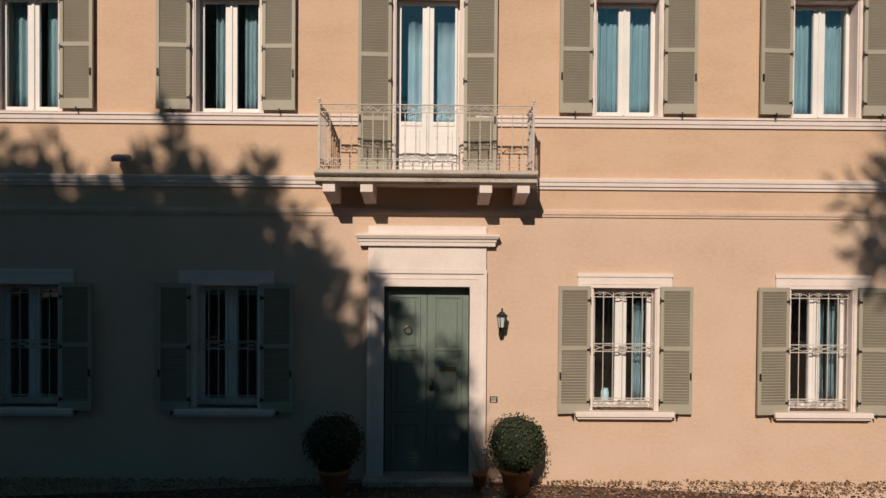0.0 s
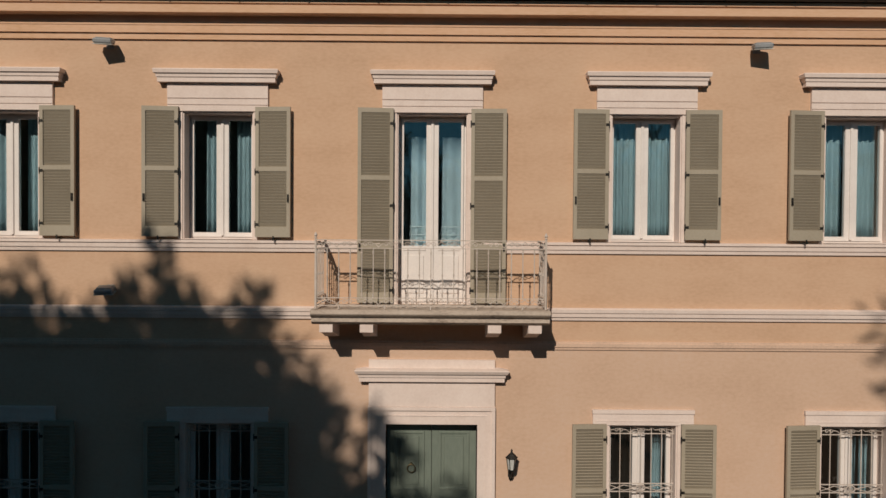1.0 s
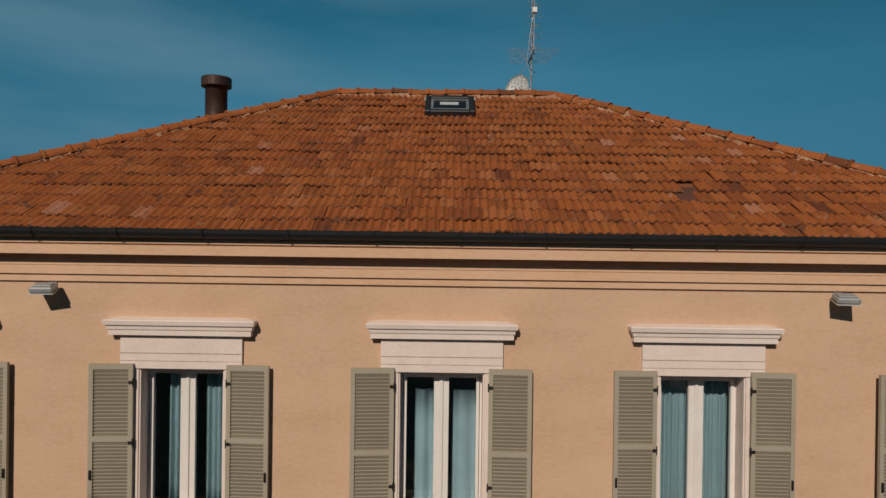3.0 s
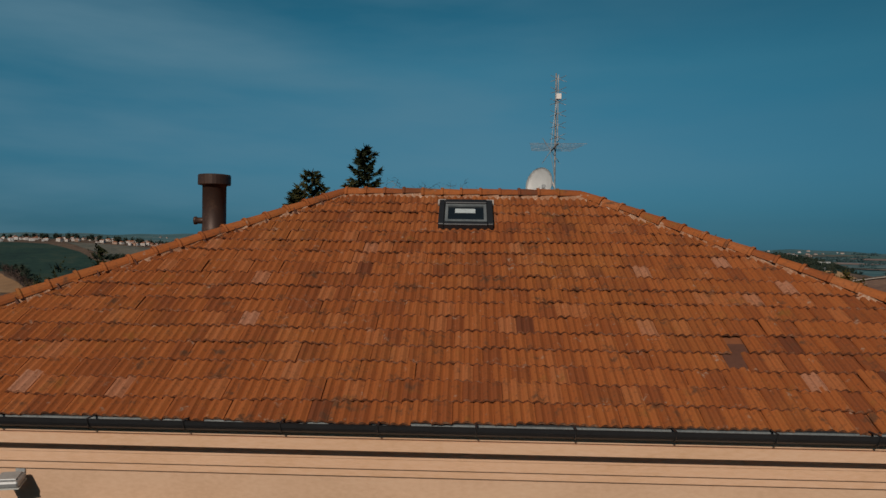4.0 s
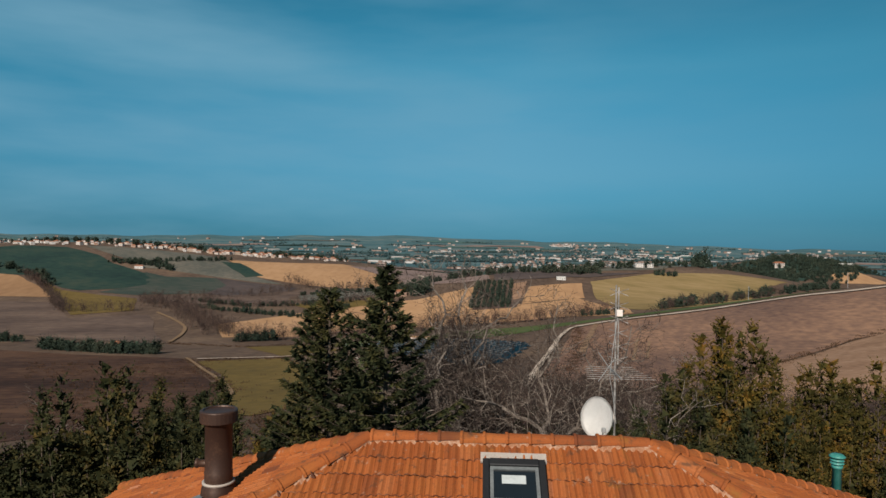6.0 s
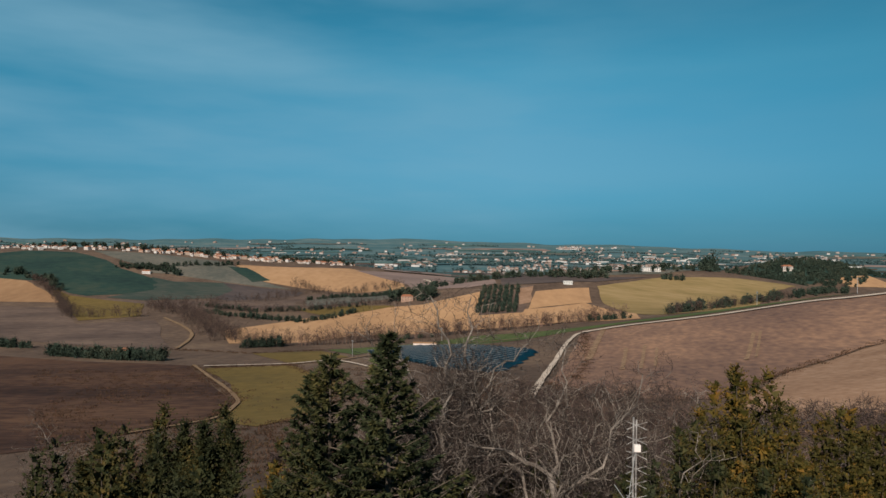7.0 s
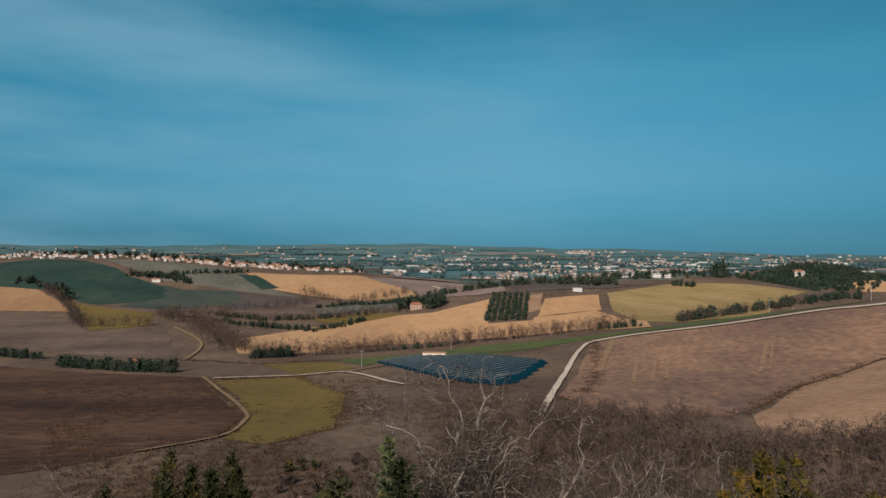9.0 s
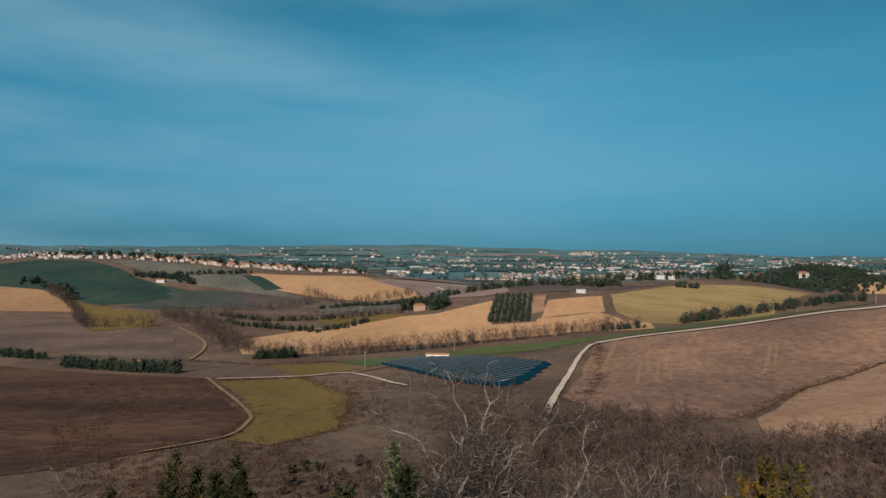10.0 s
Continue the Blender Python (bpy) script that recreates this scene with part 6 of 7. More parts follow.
def evergreen(seed, h, radius, stems, sprays, size, low=0.05, leaflets=9):
    """A bushy tree of many upright leafy shoots of uneven height, each hung with short sprays, with clefts between."""
    rs = np.random.RandomState(seed)
    wood, foliage = Cloud(), Cloud()
    r = radius * np.sqrt(rs.rand(stems)) * 0.85
    a = rs.uniform(0, 6.28, stems)
    sx, sy = r * np.cos(a), r * np.sin(a)
    top = h * (1 - 0.42 * (r / radius) ** 1.5) * rs.uniform(0.76, 1.02, stems)
    wide = rs.uniform(0.24, 0.44, stems) * radius
    for x, y, z in zip(sx, sy, top):
        wood.limb([Vector((x * 0.25, y * 0.25, -0.4)), Vector((x * 0.7, y * 0.7, z * 0.4)), Vector((x, y, z * 0.95))], [0.09, 0.05, 0.012], 4)
    i = rs.randint(0, stems, sprays)
    t = low + (1 - low) * rs.rand(sprays) ** 0.72
    z = top[i] * t
    b = rs.uniform(0, 6.28, sprays)
    shape = (np.minimum(1.0, t * 3 + 0.25) * np.clip(1 - t ** 3.2, 0, 1) ** 0.8 + 0.035) * wide[i] * (0.72 + 0.34 * np.sin(z * 2.3 + 2 * b + i * 1.7) + 0.16 * np.sin(z * 5.1 - 3 * b + i))
    out = np.stack([np.cos(b), np.sin(b), np.zeros(sprays)], axis=1)
    lean = np.minimum(1.0, t / 0.8)
    foot = np.stack([sx[i] * (0.5 + 0.5 * lean), sy[i] * (0.5 + 0.5 * lean), z], axis=1) + out * (shape * rs.uniform(0.55, 1.0, sprays))[:, None]
    d = normed(out * 0.75 + np.array((0, 0, 1.0)) * rs.uniform(0.1, 1.3, (sprays, 1)) + units(rs, sprays) * 0.45)
    side = normed(np.cross(d, units(rs, sprays)))
    reach = size * rs.uniform(1.8, 4.2, (sprays, 1))
    for k in range(leaflets):
        s = (k + rs.rand(sprays, 1)) / leaflets
        q = foot + d * reach * s
        w = normed(d * 0.9 + side * (0.9 if k % 2 else -0.9) * (1.1 - s) + units(rs, sprays) * 0.4)
        l = size * rs.uniform(0.7, 1.25, (sprays, 1)) * (1.15 - 0.5 * s)
        foliage.bulk(q, q + w * l, normed(np.cross(w, units(rs, sprays))) * l * 0.33)
    # broad leaves deep inside close the crown
    m = sprays // 3
    inner = foot[:m] - out[:m] * (shape[:m] * 0.6)[:, None]
    w = normed(units(rs, m) + np.array((0, 0, 0.8)))
    foliage.bulk(inner, inner + w * size * 2.6, normed(np.cross(w, units(rs, m))) * size * 1.3)
    return wood, foliage


def plant_tree(name, clouds, mats, spots, label, category, group=""):
    """Build one tree of two meshes and stand copies of it on the land: (x, y, top scale, turn, sink)."""
    wood, crown = clouds
    first = thing(name, 0, 0, 0, label, category, group)
    w_ob = new("trunk", wood.mesh("trunk", mats[0]))
    c_ob = new("crown", crown.mesh("crown", mats[1]))
    for ob in (w_ob, c_ob):
        ob.parent = first
    for i, (x, y, s, turn) in enumerate(spots):
        m = at(x, y, height(x, y) - 0.1) @ pose(0, 0, 0, 0, 0, turn)
        ob = first if i == 0 else copy_thing(first, m)
        ob.matrix_basis = m
        ob.scale = (s, s, s)
    return first


def scatter(name, sources, spots, mat, label, category="", kind="stuff"):
    """Many far plants of a few shapes, joined into one mesh."""
    vs, fs, base = [], [], 0
    arrays = [(np.array(c.v), c.f) for c in sources]
    for i, (x, y, z, s, turn) in enumerate(spots):
        v, f = arrays[i % len(arrays)]
        c, sn = math.cos(turn), math.sin(turn)
        q = np.stack([x + s * (v[:, 0] * c - v[:, 1] * sn), y + s * (v[:, 0] * sn + v[:, 1] * c), z + s * v[:, 2]], axis=1)
        vs.append(q)
        fs += [tuple(k + base for k in face) for face in f]
        base += len(v)
    if not vs:
        return None
    me = bpy.data.meshes.new(name)
    me.from_pydata(np.concatenate(vs).tolist(), [], fs)
    me.materials.append(mat)
    me.update()
    return tagged(new(name, me), label, category, kind=kind)


M_BARK = material("grey_bark", (0.165, 0.140, 0.123), 0.9, spec=0.15, dark=(0.060, 0.049, 0.044), light=(0.32, 0.28, 0.25), scale=1.1, fine=30, amount=0.9, bump=0.4, bump_scale=30)
M_BARK_DARK = material("dark_bark", (0.085, 0.066, 0.052), 0.9, scale=3, fine=30, bump=0.3)
M_TWIG = material("bare_twig", (0.040, 0.031, 0.028), 0.9, spec=0.08, dark=(0.020, 0.016, 0.016), light=(0.10, 0.078, 0.066), scale=1, fine=10, bump=0, random_tint=0.3, island=True)
M_TWIG_BROWN = material("brown_twig", (0.068, 0.049, 0.044), 0.9, spec=0.08, dark=(0.028, 0.022, 0.022), light=(0.14, 0.094, 0.072), scale=0.12, fine=1, amount=0.85, bump=0, random_tint=0.3, island=True)
M_TWIG_PINK = material("pinkish_twig", (0.135, 0.088, 0.070), 0.9, spec=0.08, dark=(0.07, 0.047, 0.04), light=(0.22, 0.145, 0.11), scale=0.12, fine=1, amount=0.85, bump=0, random_tint=0.3, island=True)
M_NEEDLE = material("spruce_needle", (0.030, 0.036, 0.017), 0.75, spec=0.08, dark=(0.014, 0.020, 0.012), light=(0.085, 0.074, 0.024), scale=0.6, fine=5, amount=0.7, bump=0, random_tint=0.35, island=True)
M_NEEDLE_PALE = material("pale_needle", (0.085, 0.105, 0.045), 0.75, spec=0.08, scale=0.8, fine=6, bump=0, random_tint=0.3, island=True)
M_LEAF_OCHRE = material("ochre_leaf", (0.056, 0.047, 0.013), 0.7, spec=0.08, dark=(0.021, 0.026, 0.011), light=(0.19, 0.105, 0.016), scale=0.42, fine=3, amount=0.7, bump=0, random_tint=0.35, island=True)
M_LEAF_DARK = material("dark_leaf", (0.031, 0.035, 0.015), 0.7, spec=0.08, dark=(0.015, 0.020, 0.012), light=(0.095, 0.068, 0.018), scale=0.42, fine=3, amount=0.7, bump=0, random_tint=0.35, island=True)
M_HEDGE = material("far_hedge", (0.034, 0.050, 0.038), 0.9, spec=0.08, dark=(0.022, 0.034, 0.027), light=(0.060, 0.066, 0.046), scale=0.03, fine=0.4, amount=0.8, bump=0, random_tint=0.3, island=True)

# trees close behind the house
plant_tree("conifer", conifer(3, 14.75, 5.0, 1.1), (M_BARK_DARK, M_NEEDLE), [(-3.45, 14.0, 1.0, 0)], "tall dark green spruce behind the house", "tree")
plant_tree("conifer", conifer(4, 13.9, 4.6, 0.85, ((0.0, 0.0, 1.0), (-0.5, 0.3, 0.96))), (M_BARK_DARK, M_NEEDLE), [(-5.2, 14.4, 1.025, 0), (-7.0, 15.4, 0.76, 160), (-1.8, 15.6, 0.66, 250)], "dark green twin-topped spruce in a group behind the house", "tree", "spruces behind the house")
plant_tree("conifer", conifer(5, 15.5, 2.4, 0.7), (M_BARK_DARK, M_NEEDLE_PALE), [(-5.0, 22.0, 0.97, 0)], "slender pale green conifer among bare branches", "tree")
# x, y, height, spread, fork share, upright
BARE = ((-3.3, 27.2, 19.6, 1.05, 0.56, 1.1), (0.9, 25.6, 16.8, 1.25, 0.60, 0.35), (6.0, 27.0, 14.6, 1.3, 0.55, 0.35), (-8.2, 32.0, 15.6, 1.2, 0.5, 0.6), (3.9, 32.6, 17.2, 1.2, 0.5, 0.6), (21.0, 44.0, 16.4, 1.1, 0.45, 0.7))
AGAIN = {0: [(-5.6, 34.5, 0.95, 200), (-0.6, 28.8, 1.03, 125)], 1: [(11.0, 33.5, 0.95, 90)], 2: [(15.5, 36.0, 1.1, 140), (9.0, 28.5, 0.93, 250)], 3: [(-1.0, 36.0, 1.05, 100), (27.0, 43.0, 1.05, 20)], 4: [(12.5, 42.0, 1.0, 240)], 5: [(30.5, 47.0, 1.0, 60), (6.5, 41.0, 0.98, 160)]}
for i, (x, y, h, sp, fork, up) in enumerate(BARE):
    plant_tree("bare_tree", bare_tree(11 + i, h, sp, fork, 9, 0.0145, 4, up), (M_BARK, M_TWIG), [(x, y, 1.0, i * 70)] + AGAIN[i], "large leafless grey tree with crooked branches", "tree", "bare trees below the house")
plant_tree("evergreen_tree", evergreen(21, 15.5, 3.2, 26, 5600, 0.125, 0.15, 6), (M_BARK_DARK, M_LEAF_OCHRE),
           [(10.4, 24.5, 1.10, 0), (13.8, 25.0, 1.02, 80), (17.0, 24.0, 1.05, 200), (20.5, 26.0, 1.04, 140), (24.2, 27.5, 1.08, 310), (11.8, 20.0, 0.82, 300), (16.0, 20.0, 0.84, 30), (20.0, 21.0, 0.9, 250)], "bushy evergreen with golden ochre leaf tips", "tree", "ochre evergreens")
plant_tree("evergreen_tree", evergreen(22, 14.0, 3.2, 24, 5200, 0.125, 0.15, 6), (M_BARK_DARK, M_LEAF_DARK),
           [(7.2, 22.5, 1.0, 0), (8.8, 19.0, 0.88, 100), (14.0, 18.0, 0.80, 210), (23.5, 22.0, 1.08, 50), (12.5, 29.0, 1.05, 10), (18.5, 18.0, 0.8, 130), (5.0, 20.0, 0.8, 40), (2.0, 19.5, 0.66, 10), (-0.5, 20.6, 0.66, 70), (3.6, 22.0, 0.70, 220), (10.8, 16.5, 0.68, 320)], "bushy dark green evergreen tree", "tree", "dark evergreens")
plant_tree("evergreen_tree", evergreen(23, 12.0, 3.2, 24, 5400, 0.12, 0.15, 6), (M_BARK_DARK, M_LEAF_DARK),
           [(-12.6, 16.0, 1.10, 0), (-15.4, 16.5, 1.09, 70), (-10.2, 15.6, 0.98, 130), (-18.6, 17.0, 1.05, 220), (-13.8, 12.0, 0.78, 20), (-8.9, 16.6, 0.93, 300), (-17.0, 15.0, 0.98, 110), (-14.0, 18.4, 1.10, 60), (-21.0, 16.5, 1.02, 170), (-16.8, 13.0, 0.85, 200)], "bushy dark green evergreen shrub tree", "tree", "shrub evergreens")
plant_tree("evergreen_tree", evergreen(24, 14.0, 2.7, 12, 2600, 0.19, 0.2, 6), (M_BARK_DARK, M_LEAF_DARK),
           [(-22.2, 48.6, 1.22, 0), (-25.0, 49.6, 1.1, 90), (-27.6, 50.2, 1.22, 180), (-35.0, 51.5, 1.06, 40), (-30.8, 52.0, 0.9, 240)], "tall dark evergreen on the slope", "tree", "slope evergreens")
plant_tree("ochre_shrub", evergreen(25, 9.0, 1.9, 12, 1800, 0.15, 0.1, 6), (M_BARK_DARK, M_LEAF_OCHRE),
           [(-9.2, 25.0, 1.35, 0), (-15.5, 10.5, 0.55, 60), (-17.5, 9.0, 0.5, 10), (-12.8, 9.5, 0.5, 190), (-11.0, 11.2, 0.45, 80), (-13.6, 38.0, 1.2, 120)], "ochre and brown leafy shrub", "shrub", "ochre shrubs")
plant_tree("bare_tree", bare_tree(31, 13.5, 0.95, 0.30, 9, 0.011, 6, 1.8), (M_BARK, M_TWIG_BROWN), [(-41.0, 55.0, 1.36, 0)], "pale leafless tree on the slope", "tree")
# tall trees on the drive in front of the house, whose shade falls on the facade
DRIVE = (shade_tree(61, 16.7, 1.9, 0.62, 4.5, 0.24), shade_tree(62, 16.3, 1.3, 0.36, 4.5, 0.22), shade_tree(63, 14.6, 0.8, 0.42, 3.5, 0.20))
plant_tree("drive_tree", DRIVE[0], (M_BARK_DARK, M_LEAF_DARK), [(-11.5, -16.0, 1.025, 0), (-13.6, -16.3, 1.04, 120), (-8.7, -16.2, 1.005, 230), (-16.2, -15.6, 1.0, 60), (-19.0, -16.4, 0.98, 10), (-10.0, -18.2, 1.045, 90), (-12.6, -18.4, 1.08, 20), (-15.0, -18.6, 1.06, 150)], "tall ragged evergreen on the drive", "tree", "drive evergreens")
plant_tree("drive_tree", DRIVE[1], (M_BARK_DARK, M_LEAF_DARK), [(-9.45, -16.0, 0.995, 0), (-10.3, -15.8, 1.0, 200), (-7.3, -16.0, 1.0, 80), (-8.2, -16.1, 1.005, 310), (-10.9, -16.2, 1.03, 50), (-8.4, -18.0, 1.03, 140), (-7.75, -15.9, 0.99, 20)], "tall ragged evergreen on the drive", "tree", "drive evergreens")
plant_tree("drive_tree", DRIVE[2], (M_BARK_DARK, M_LEAF_DARK), [(-6.3, -16.0, 1.03, 0), (-5.75, -16.2, 0.995, 90), (-5.05, -16.0, 0.945, 180), (-4.5, -16.1, 0.93, 30), (-3.75, -16.0, 0.82, 300), (-6.85, -15.6, 1.085, 240), (-3.3, -16.0, 0.76, 60)], "slender ragged evergreen on the drive", "tree", "drive evergreens")
plant_tree("drive_tree", shade_tree(64, 16.7, 1.0, 0.8, 14.4, 0.20), (M_BARK_DARK, M_LEAF_DARK), [(3.2, -16.0, 1.0, 0)], "tall pine with a small high crown on the drive", "tree")
# added wood to the south, never seen, that blocks sky light from the facade
belt_rng = random.Random(9)
belt = []
for k in range(64):
    x = -62 + 1.9 * k + belt_rng.uniform(-1, 1)
    y = -36 - 9 * belt_rng.random() - (4 if k % 2 else 0)
    belt.append((x, y, height(x, y) - 0.3, belt_rng.uniform(0.85, 1.12) * (1.06 if x < -6 else 0.74), belt_rng.uniform(0, 6.28)))
belt_trees = [evergreen(70 + i, 20.5, 3.8, 18, 420, 0.66, 0.0, 6)[1] for i in range(3)]

scatter("drive_wood", belt_trees, belt, M_LEAF_DARK, "dark evergreen wood, unseen, added to block sky light", "wood")

# leafless thicket on the slope below the house
rng = random.Random(77)
thin = [thicket_tree(50 + i, 6.0) for i in range(5)]
spots = []
while len(spots) < 1150:
    y = 44 + 142 * rng.random() ** 0.9
    x = rng.uniform(-0.22 * y, 0.64 * y + 12)
    if y > 150 and (x > 40 or x < -15) or y > 120 and x < -0.08 * y:
        continue
    spots.append((x, y, height(x, y) - 0.2, rng.uniform(0.55, 1.25) * (1 if y < 110 else 0.85), rng.uniform(0, 6.28)))
while len(spots) < 1450:
    y = rng.uniform(130, 212)
    x = rng.uniform(0.04 * y, 0.62 * y)
    if y > np.interp(x, [0, 25, 46, 56, 69, 87, 130], [196, 182, 166, 150, 150, 158, 148]):
        continue
    spots.append((x, y, height(x, y) - 0.2, rng.uniform(0.7, 1.35), rng.uniform(0, 6.28)))
scatter("thicket_stems", [t[0] for t in thin], spots, M_BARK_DARK, "trunks of a leafless brown thicket on the slope", "thicket")
scatter("thicket_twigs", [t[1] for t in thin], spots, M_TWIG_BROWN, "fine leafless brown twigs of a thicket", "thicket")

# undergrowth round the house and down the slope
grassy = Cloud()
for k in range(60):
    a, r = rng.uniform(0, 6.28), 0.5 * math.sqrt(rng.random())
    grassy.quad(Vector((r * math.cos(a), r * math.sin(a), 0)), unit(rng), (Vector((0, 0, 1)) + unit(rng) * 0.6).normalized(), 0.06, rng.uniform(0.3, 0.8))
spots = []
for k in range(900):
    x, y = rng.uniform(-34, 34), rng.uniform(11, 48)
    spots.append((x, y, height(x, y) - 0.05, rng.uniform(0.7, 1.8), rng.uniform(0, 6.28)))
scatter("undergrowth", [grassy], spots, M_LEAF_DARK, "rough undergrowth of weeds behind the house", "undergrowth")

# hedges and far trees
bush = [evergreen(90 + i, 5.0, 2.0, 6, 62, 0.62, 0.0, 4)[1] for i in range(3)]
bare_clouds = []
for i in range(4):
    wood, tw = thicket_tree(95 + i, 7.0)
    c = Cloud()
    for src in (wood, tw):
        b = len(c.v)
        c.v += src.v
        c.f += [tuple(j + b for j in f) for f in src.f]
    bare_clouds.append(c)


def hedge(name, pts, step, sources, mat, scale, label, jitter=1.5, seed=0):
    rng = random.Random(seed)
    spots = []
    for (x0, y0), (x1, y1) in zip(pts, pts[1:]):
        n = max(1, int(math.hypot(x1 - x0, y1 - y0) / (step * 0.75)))
        for k in range(n):
            t = (k + rng.random()) / n
            x, y = x0 + (x1 - x0) * t + rng.uniform(-jitter, jitter), y0 + (y1 - y0) * t + rng.uniform(-jitter, jitter)
            if rng.random() < 0.12:
                continue
            spots.append((x, y, height(x, y) - 0.1, scale * rng.uniform(0.6, 1.25), rng.uniform(0, 6.28)))
    scatter(name, sources, spots, mat, label, "hedge")


low = []
for k in range(620):
    y = 34 + 110 * rng.random()
    x = rng.uniform(-0.35 * y, 0.62 * y + 10)
    low.append((x, y, height(x, y) - 0.4, rng.uniform(0.25, 0.6), rng.uniform(0, 6.28)))
near = []
for k in range(120):
    x, y = rng.uniform(-10, 24), rng.uniform(15, 36)
    near.append((x, y, height(x, y) - 0.3, rng.uniform(0.4, 0.95), rng.uniform(0, 6.28)))
for k in range(80):
    x, y = rng.uniform(-9, 14), rng.uniform(27, 42)
    near.append((x, y, height(x, y) - 0.3, rng.uniform(1.3, 2.3), rng.uniform(0, 6.28)))
for k in range(80):
    x, y = rng.uniform(-7, 18), rng.uniform(41, 62)
    near.append((x, y, height(x, y) - 0.3, rng.uniform(0.7, 1.4), rng.uniform(0, 6.28)))
leafy = [evergreen(290 + i, 5.0, 2.2, 8, 170, 0.30, 0.0, 4)[1] for i in range(3)]
scatter("shrubbery", leafy, near, M_LEAF_DARK, "dense dark evergreen shrubbery below the bare trees", "shrubbery")
scatter("slope_scrub", bush, low[:480], M_TWIG_BROWN, "low brown scrub among the bare stems", "scrub")
scatter("green_scrub", bush, low[480:], M_LEAF_DARK, "low dark evergreen scrub among the bare stems", "scrub")
hedge("hedgerow", [(-256, 369), (-195, 343), (-167, 334)], 1.5, bush, M_HEDGE, 1.25, "dark green hedge beside a ploughed field", 1.2, 1)
hedge("hedgerow", [(-340, 418), (-292, 404)], 2, bush, M_HEDGE, 1.1, "dark green hedge", 2, 2)
hedge("bare_hedgerow", [(-152, 401), (-128, 415), (-104, 423), (-71, 450), (-10, 482), (19, 487), (69, 502), (101, 497)], 1.25, bare_clouds, M_TWIG_PINK, 1.4, "row of leafless pinkish-brown trees along a field", 2.2, 3)
hedge("hedgerow", [(-150, 399), (-130, 411)], 2.0, bush, M_HEDGE, 1.2, "dark green undergrowth below a tree row", 1.5, 4)
hedge("hedgerow", [(-71, 448), (-30, 470)], 6, bush, M_HEDGE, 0.8, "dark green undergrowth below a tree row", 1.5, 14)
hedge("hedgerow", [(75, 500), (104, 495)], 2.5, bush, M_HEDGE, 1.0, "dark green hedge", 1.5, 5)
hedge("hedgerow", [(135, 505), (178, 578), (229, 630), (269, 661), (308, 684), (389, 750)], 4, bush, M_HEDGE, 1.5, "dark green trees along a field edge", 4, 6)
hedge("bare_hedgerow", [(135, 500), (178, 572), (229, 624), (300, 680)], 3.5, bare_clouds, M_TWIG_BROWN, 1.2, "leafless brown trees along a field edge", 4, 16)
hedge("bare_hedgerow", [(-276, 627), (-211, 588), (-145, 595), (-95, 606)], 2.4, bare_clouds, M_TWIG_BROWN, 1.0, "dark leafless gully hedge", 5, 7)
hedge("hedgerow", [(-276, 630), (-211, 592), (-145, 599), (-110, 606)], 3, bush, M_HEDGE, 0.8, "dark green gully bushes", 5, 17)
hedge("hedgerow", [(-250, 577), (-190, 545), (-148, 531), (-115, 575)], 2.6, bush, M_HEDGE, 0.9, "dark green gully bushes", 4, 8)
hedge("bare_wood", [(-317, 618), (-260, 560), (-228, 517), (-190, 460), (-174, 430)], 1.6, bare_clouds, M_TWIG_BROWN, 1.4, "leafless brown strip of woodland", 11, 9)
hedge("bare_hedgerow", [(-509, 718), (-438, 653), (-352, 539), (-291, 547)], 2.4, bare_clouds, M_TWIG_BROWN, 1.3, "leafless hedge between fields", 4, 10)
hedge("hedgerow", [(-560, 735), (-500, 722), (-460, 680)], 4, bush, M_HEDGE, 1.6, "dark green bushes between fields", 6, 11)
hedge("hill_wood", [(-456, 796), (-432, 800), (-405, 805), (-376, 789)], 1.3, bush, M_HEDGE, 1.2, "dark trees on the hillside below the town", 9, 12)
hedge("knoll_wood", [(390, 1010), (440, 1040), (520, 1060), (560, 1030), (470, 1000), (420, 985), (450, 950), (500, 980), (520, 1020)], 1.0, bush, M_HEDGE, 1.35, "dark green woodland covering a knoll", 30, 13)
hedge("farm_trees", [(-86, 612), (-64, 628), (-52, 622), (-58, 606)], 3, bush, M_HEDGE, 2.3, "dark pines round a farmhouse", 4, 15)
hedge("plain_trees", [(110, 720), (180, 745), (260, 790), (330, 800), (400, 880)], 5, bush, M_HEDGE, 1.7, "dark trees beyond a grass hill", 10, 18)
hedge("tall_trees", [(255, 800), (262, 806)], 3, bush, M_HEDGE, 4.0, "tall dark trees on a skyline", 4, 19)
hedge("field_trees", [(178, 700), (184, 704), (200, 705), (206, 709)], 4, bush, M_HEDGE, 1.5, "two dark round trees in a field", 2, 20)
hedge("olive_row", [(-2, 632), (-8, 556)], 3, bush, M_HEDGE, 0.95, "grey-green olive trees in a row", 1, 22)
for j in range(1, 7):
    hedge("olive_row", [(-2 + j * 5.2, 632), (-8 + j * 5.2, 556)], 3, bush, M_HEDGE, 0.9, "grey-green olive trees in a row", 0.8, 30 + j)
rows_rng = random.Random(5)
town_trees = []
for k in range(420):
    d = 1250 * math.exp(rows_rng.random() * 1.1)
    a = radians(rows_rng.uniform(-40, 33))
    x, y = d * math.sin(a), d * math.cos(a)
    town_trees.append((x, y, height(x, y), rows_rng.uniform(1.0, 2.6), rows_rng.uniform(0, 6)))
tiny = [evergreen(190 + i, 5.0, 2.6, 4, 18, 1.3, 0.0, 4)[1] for i in range(3)]
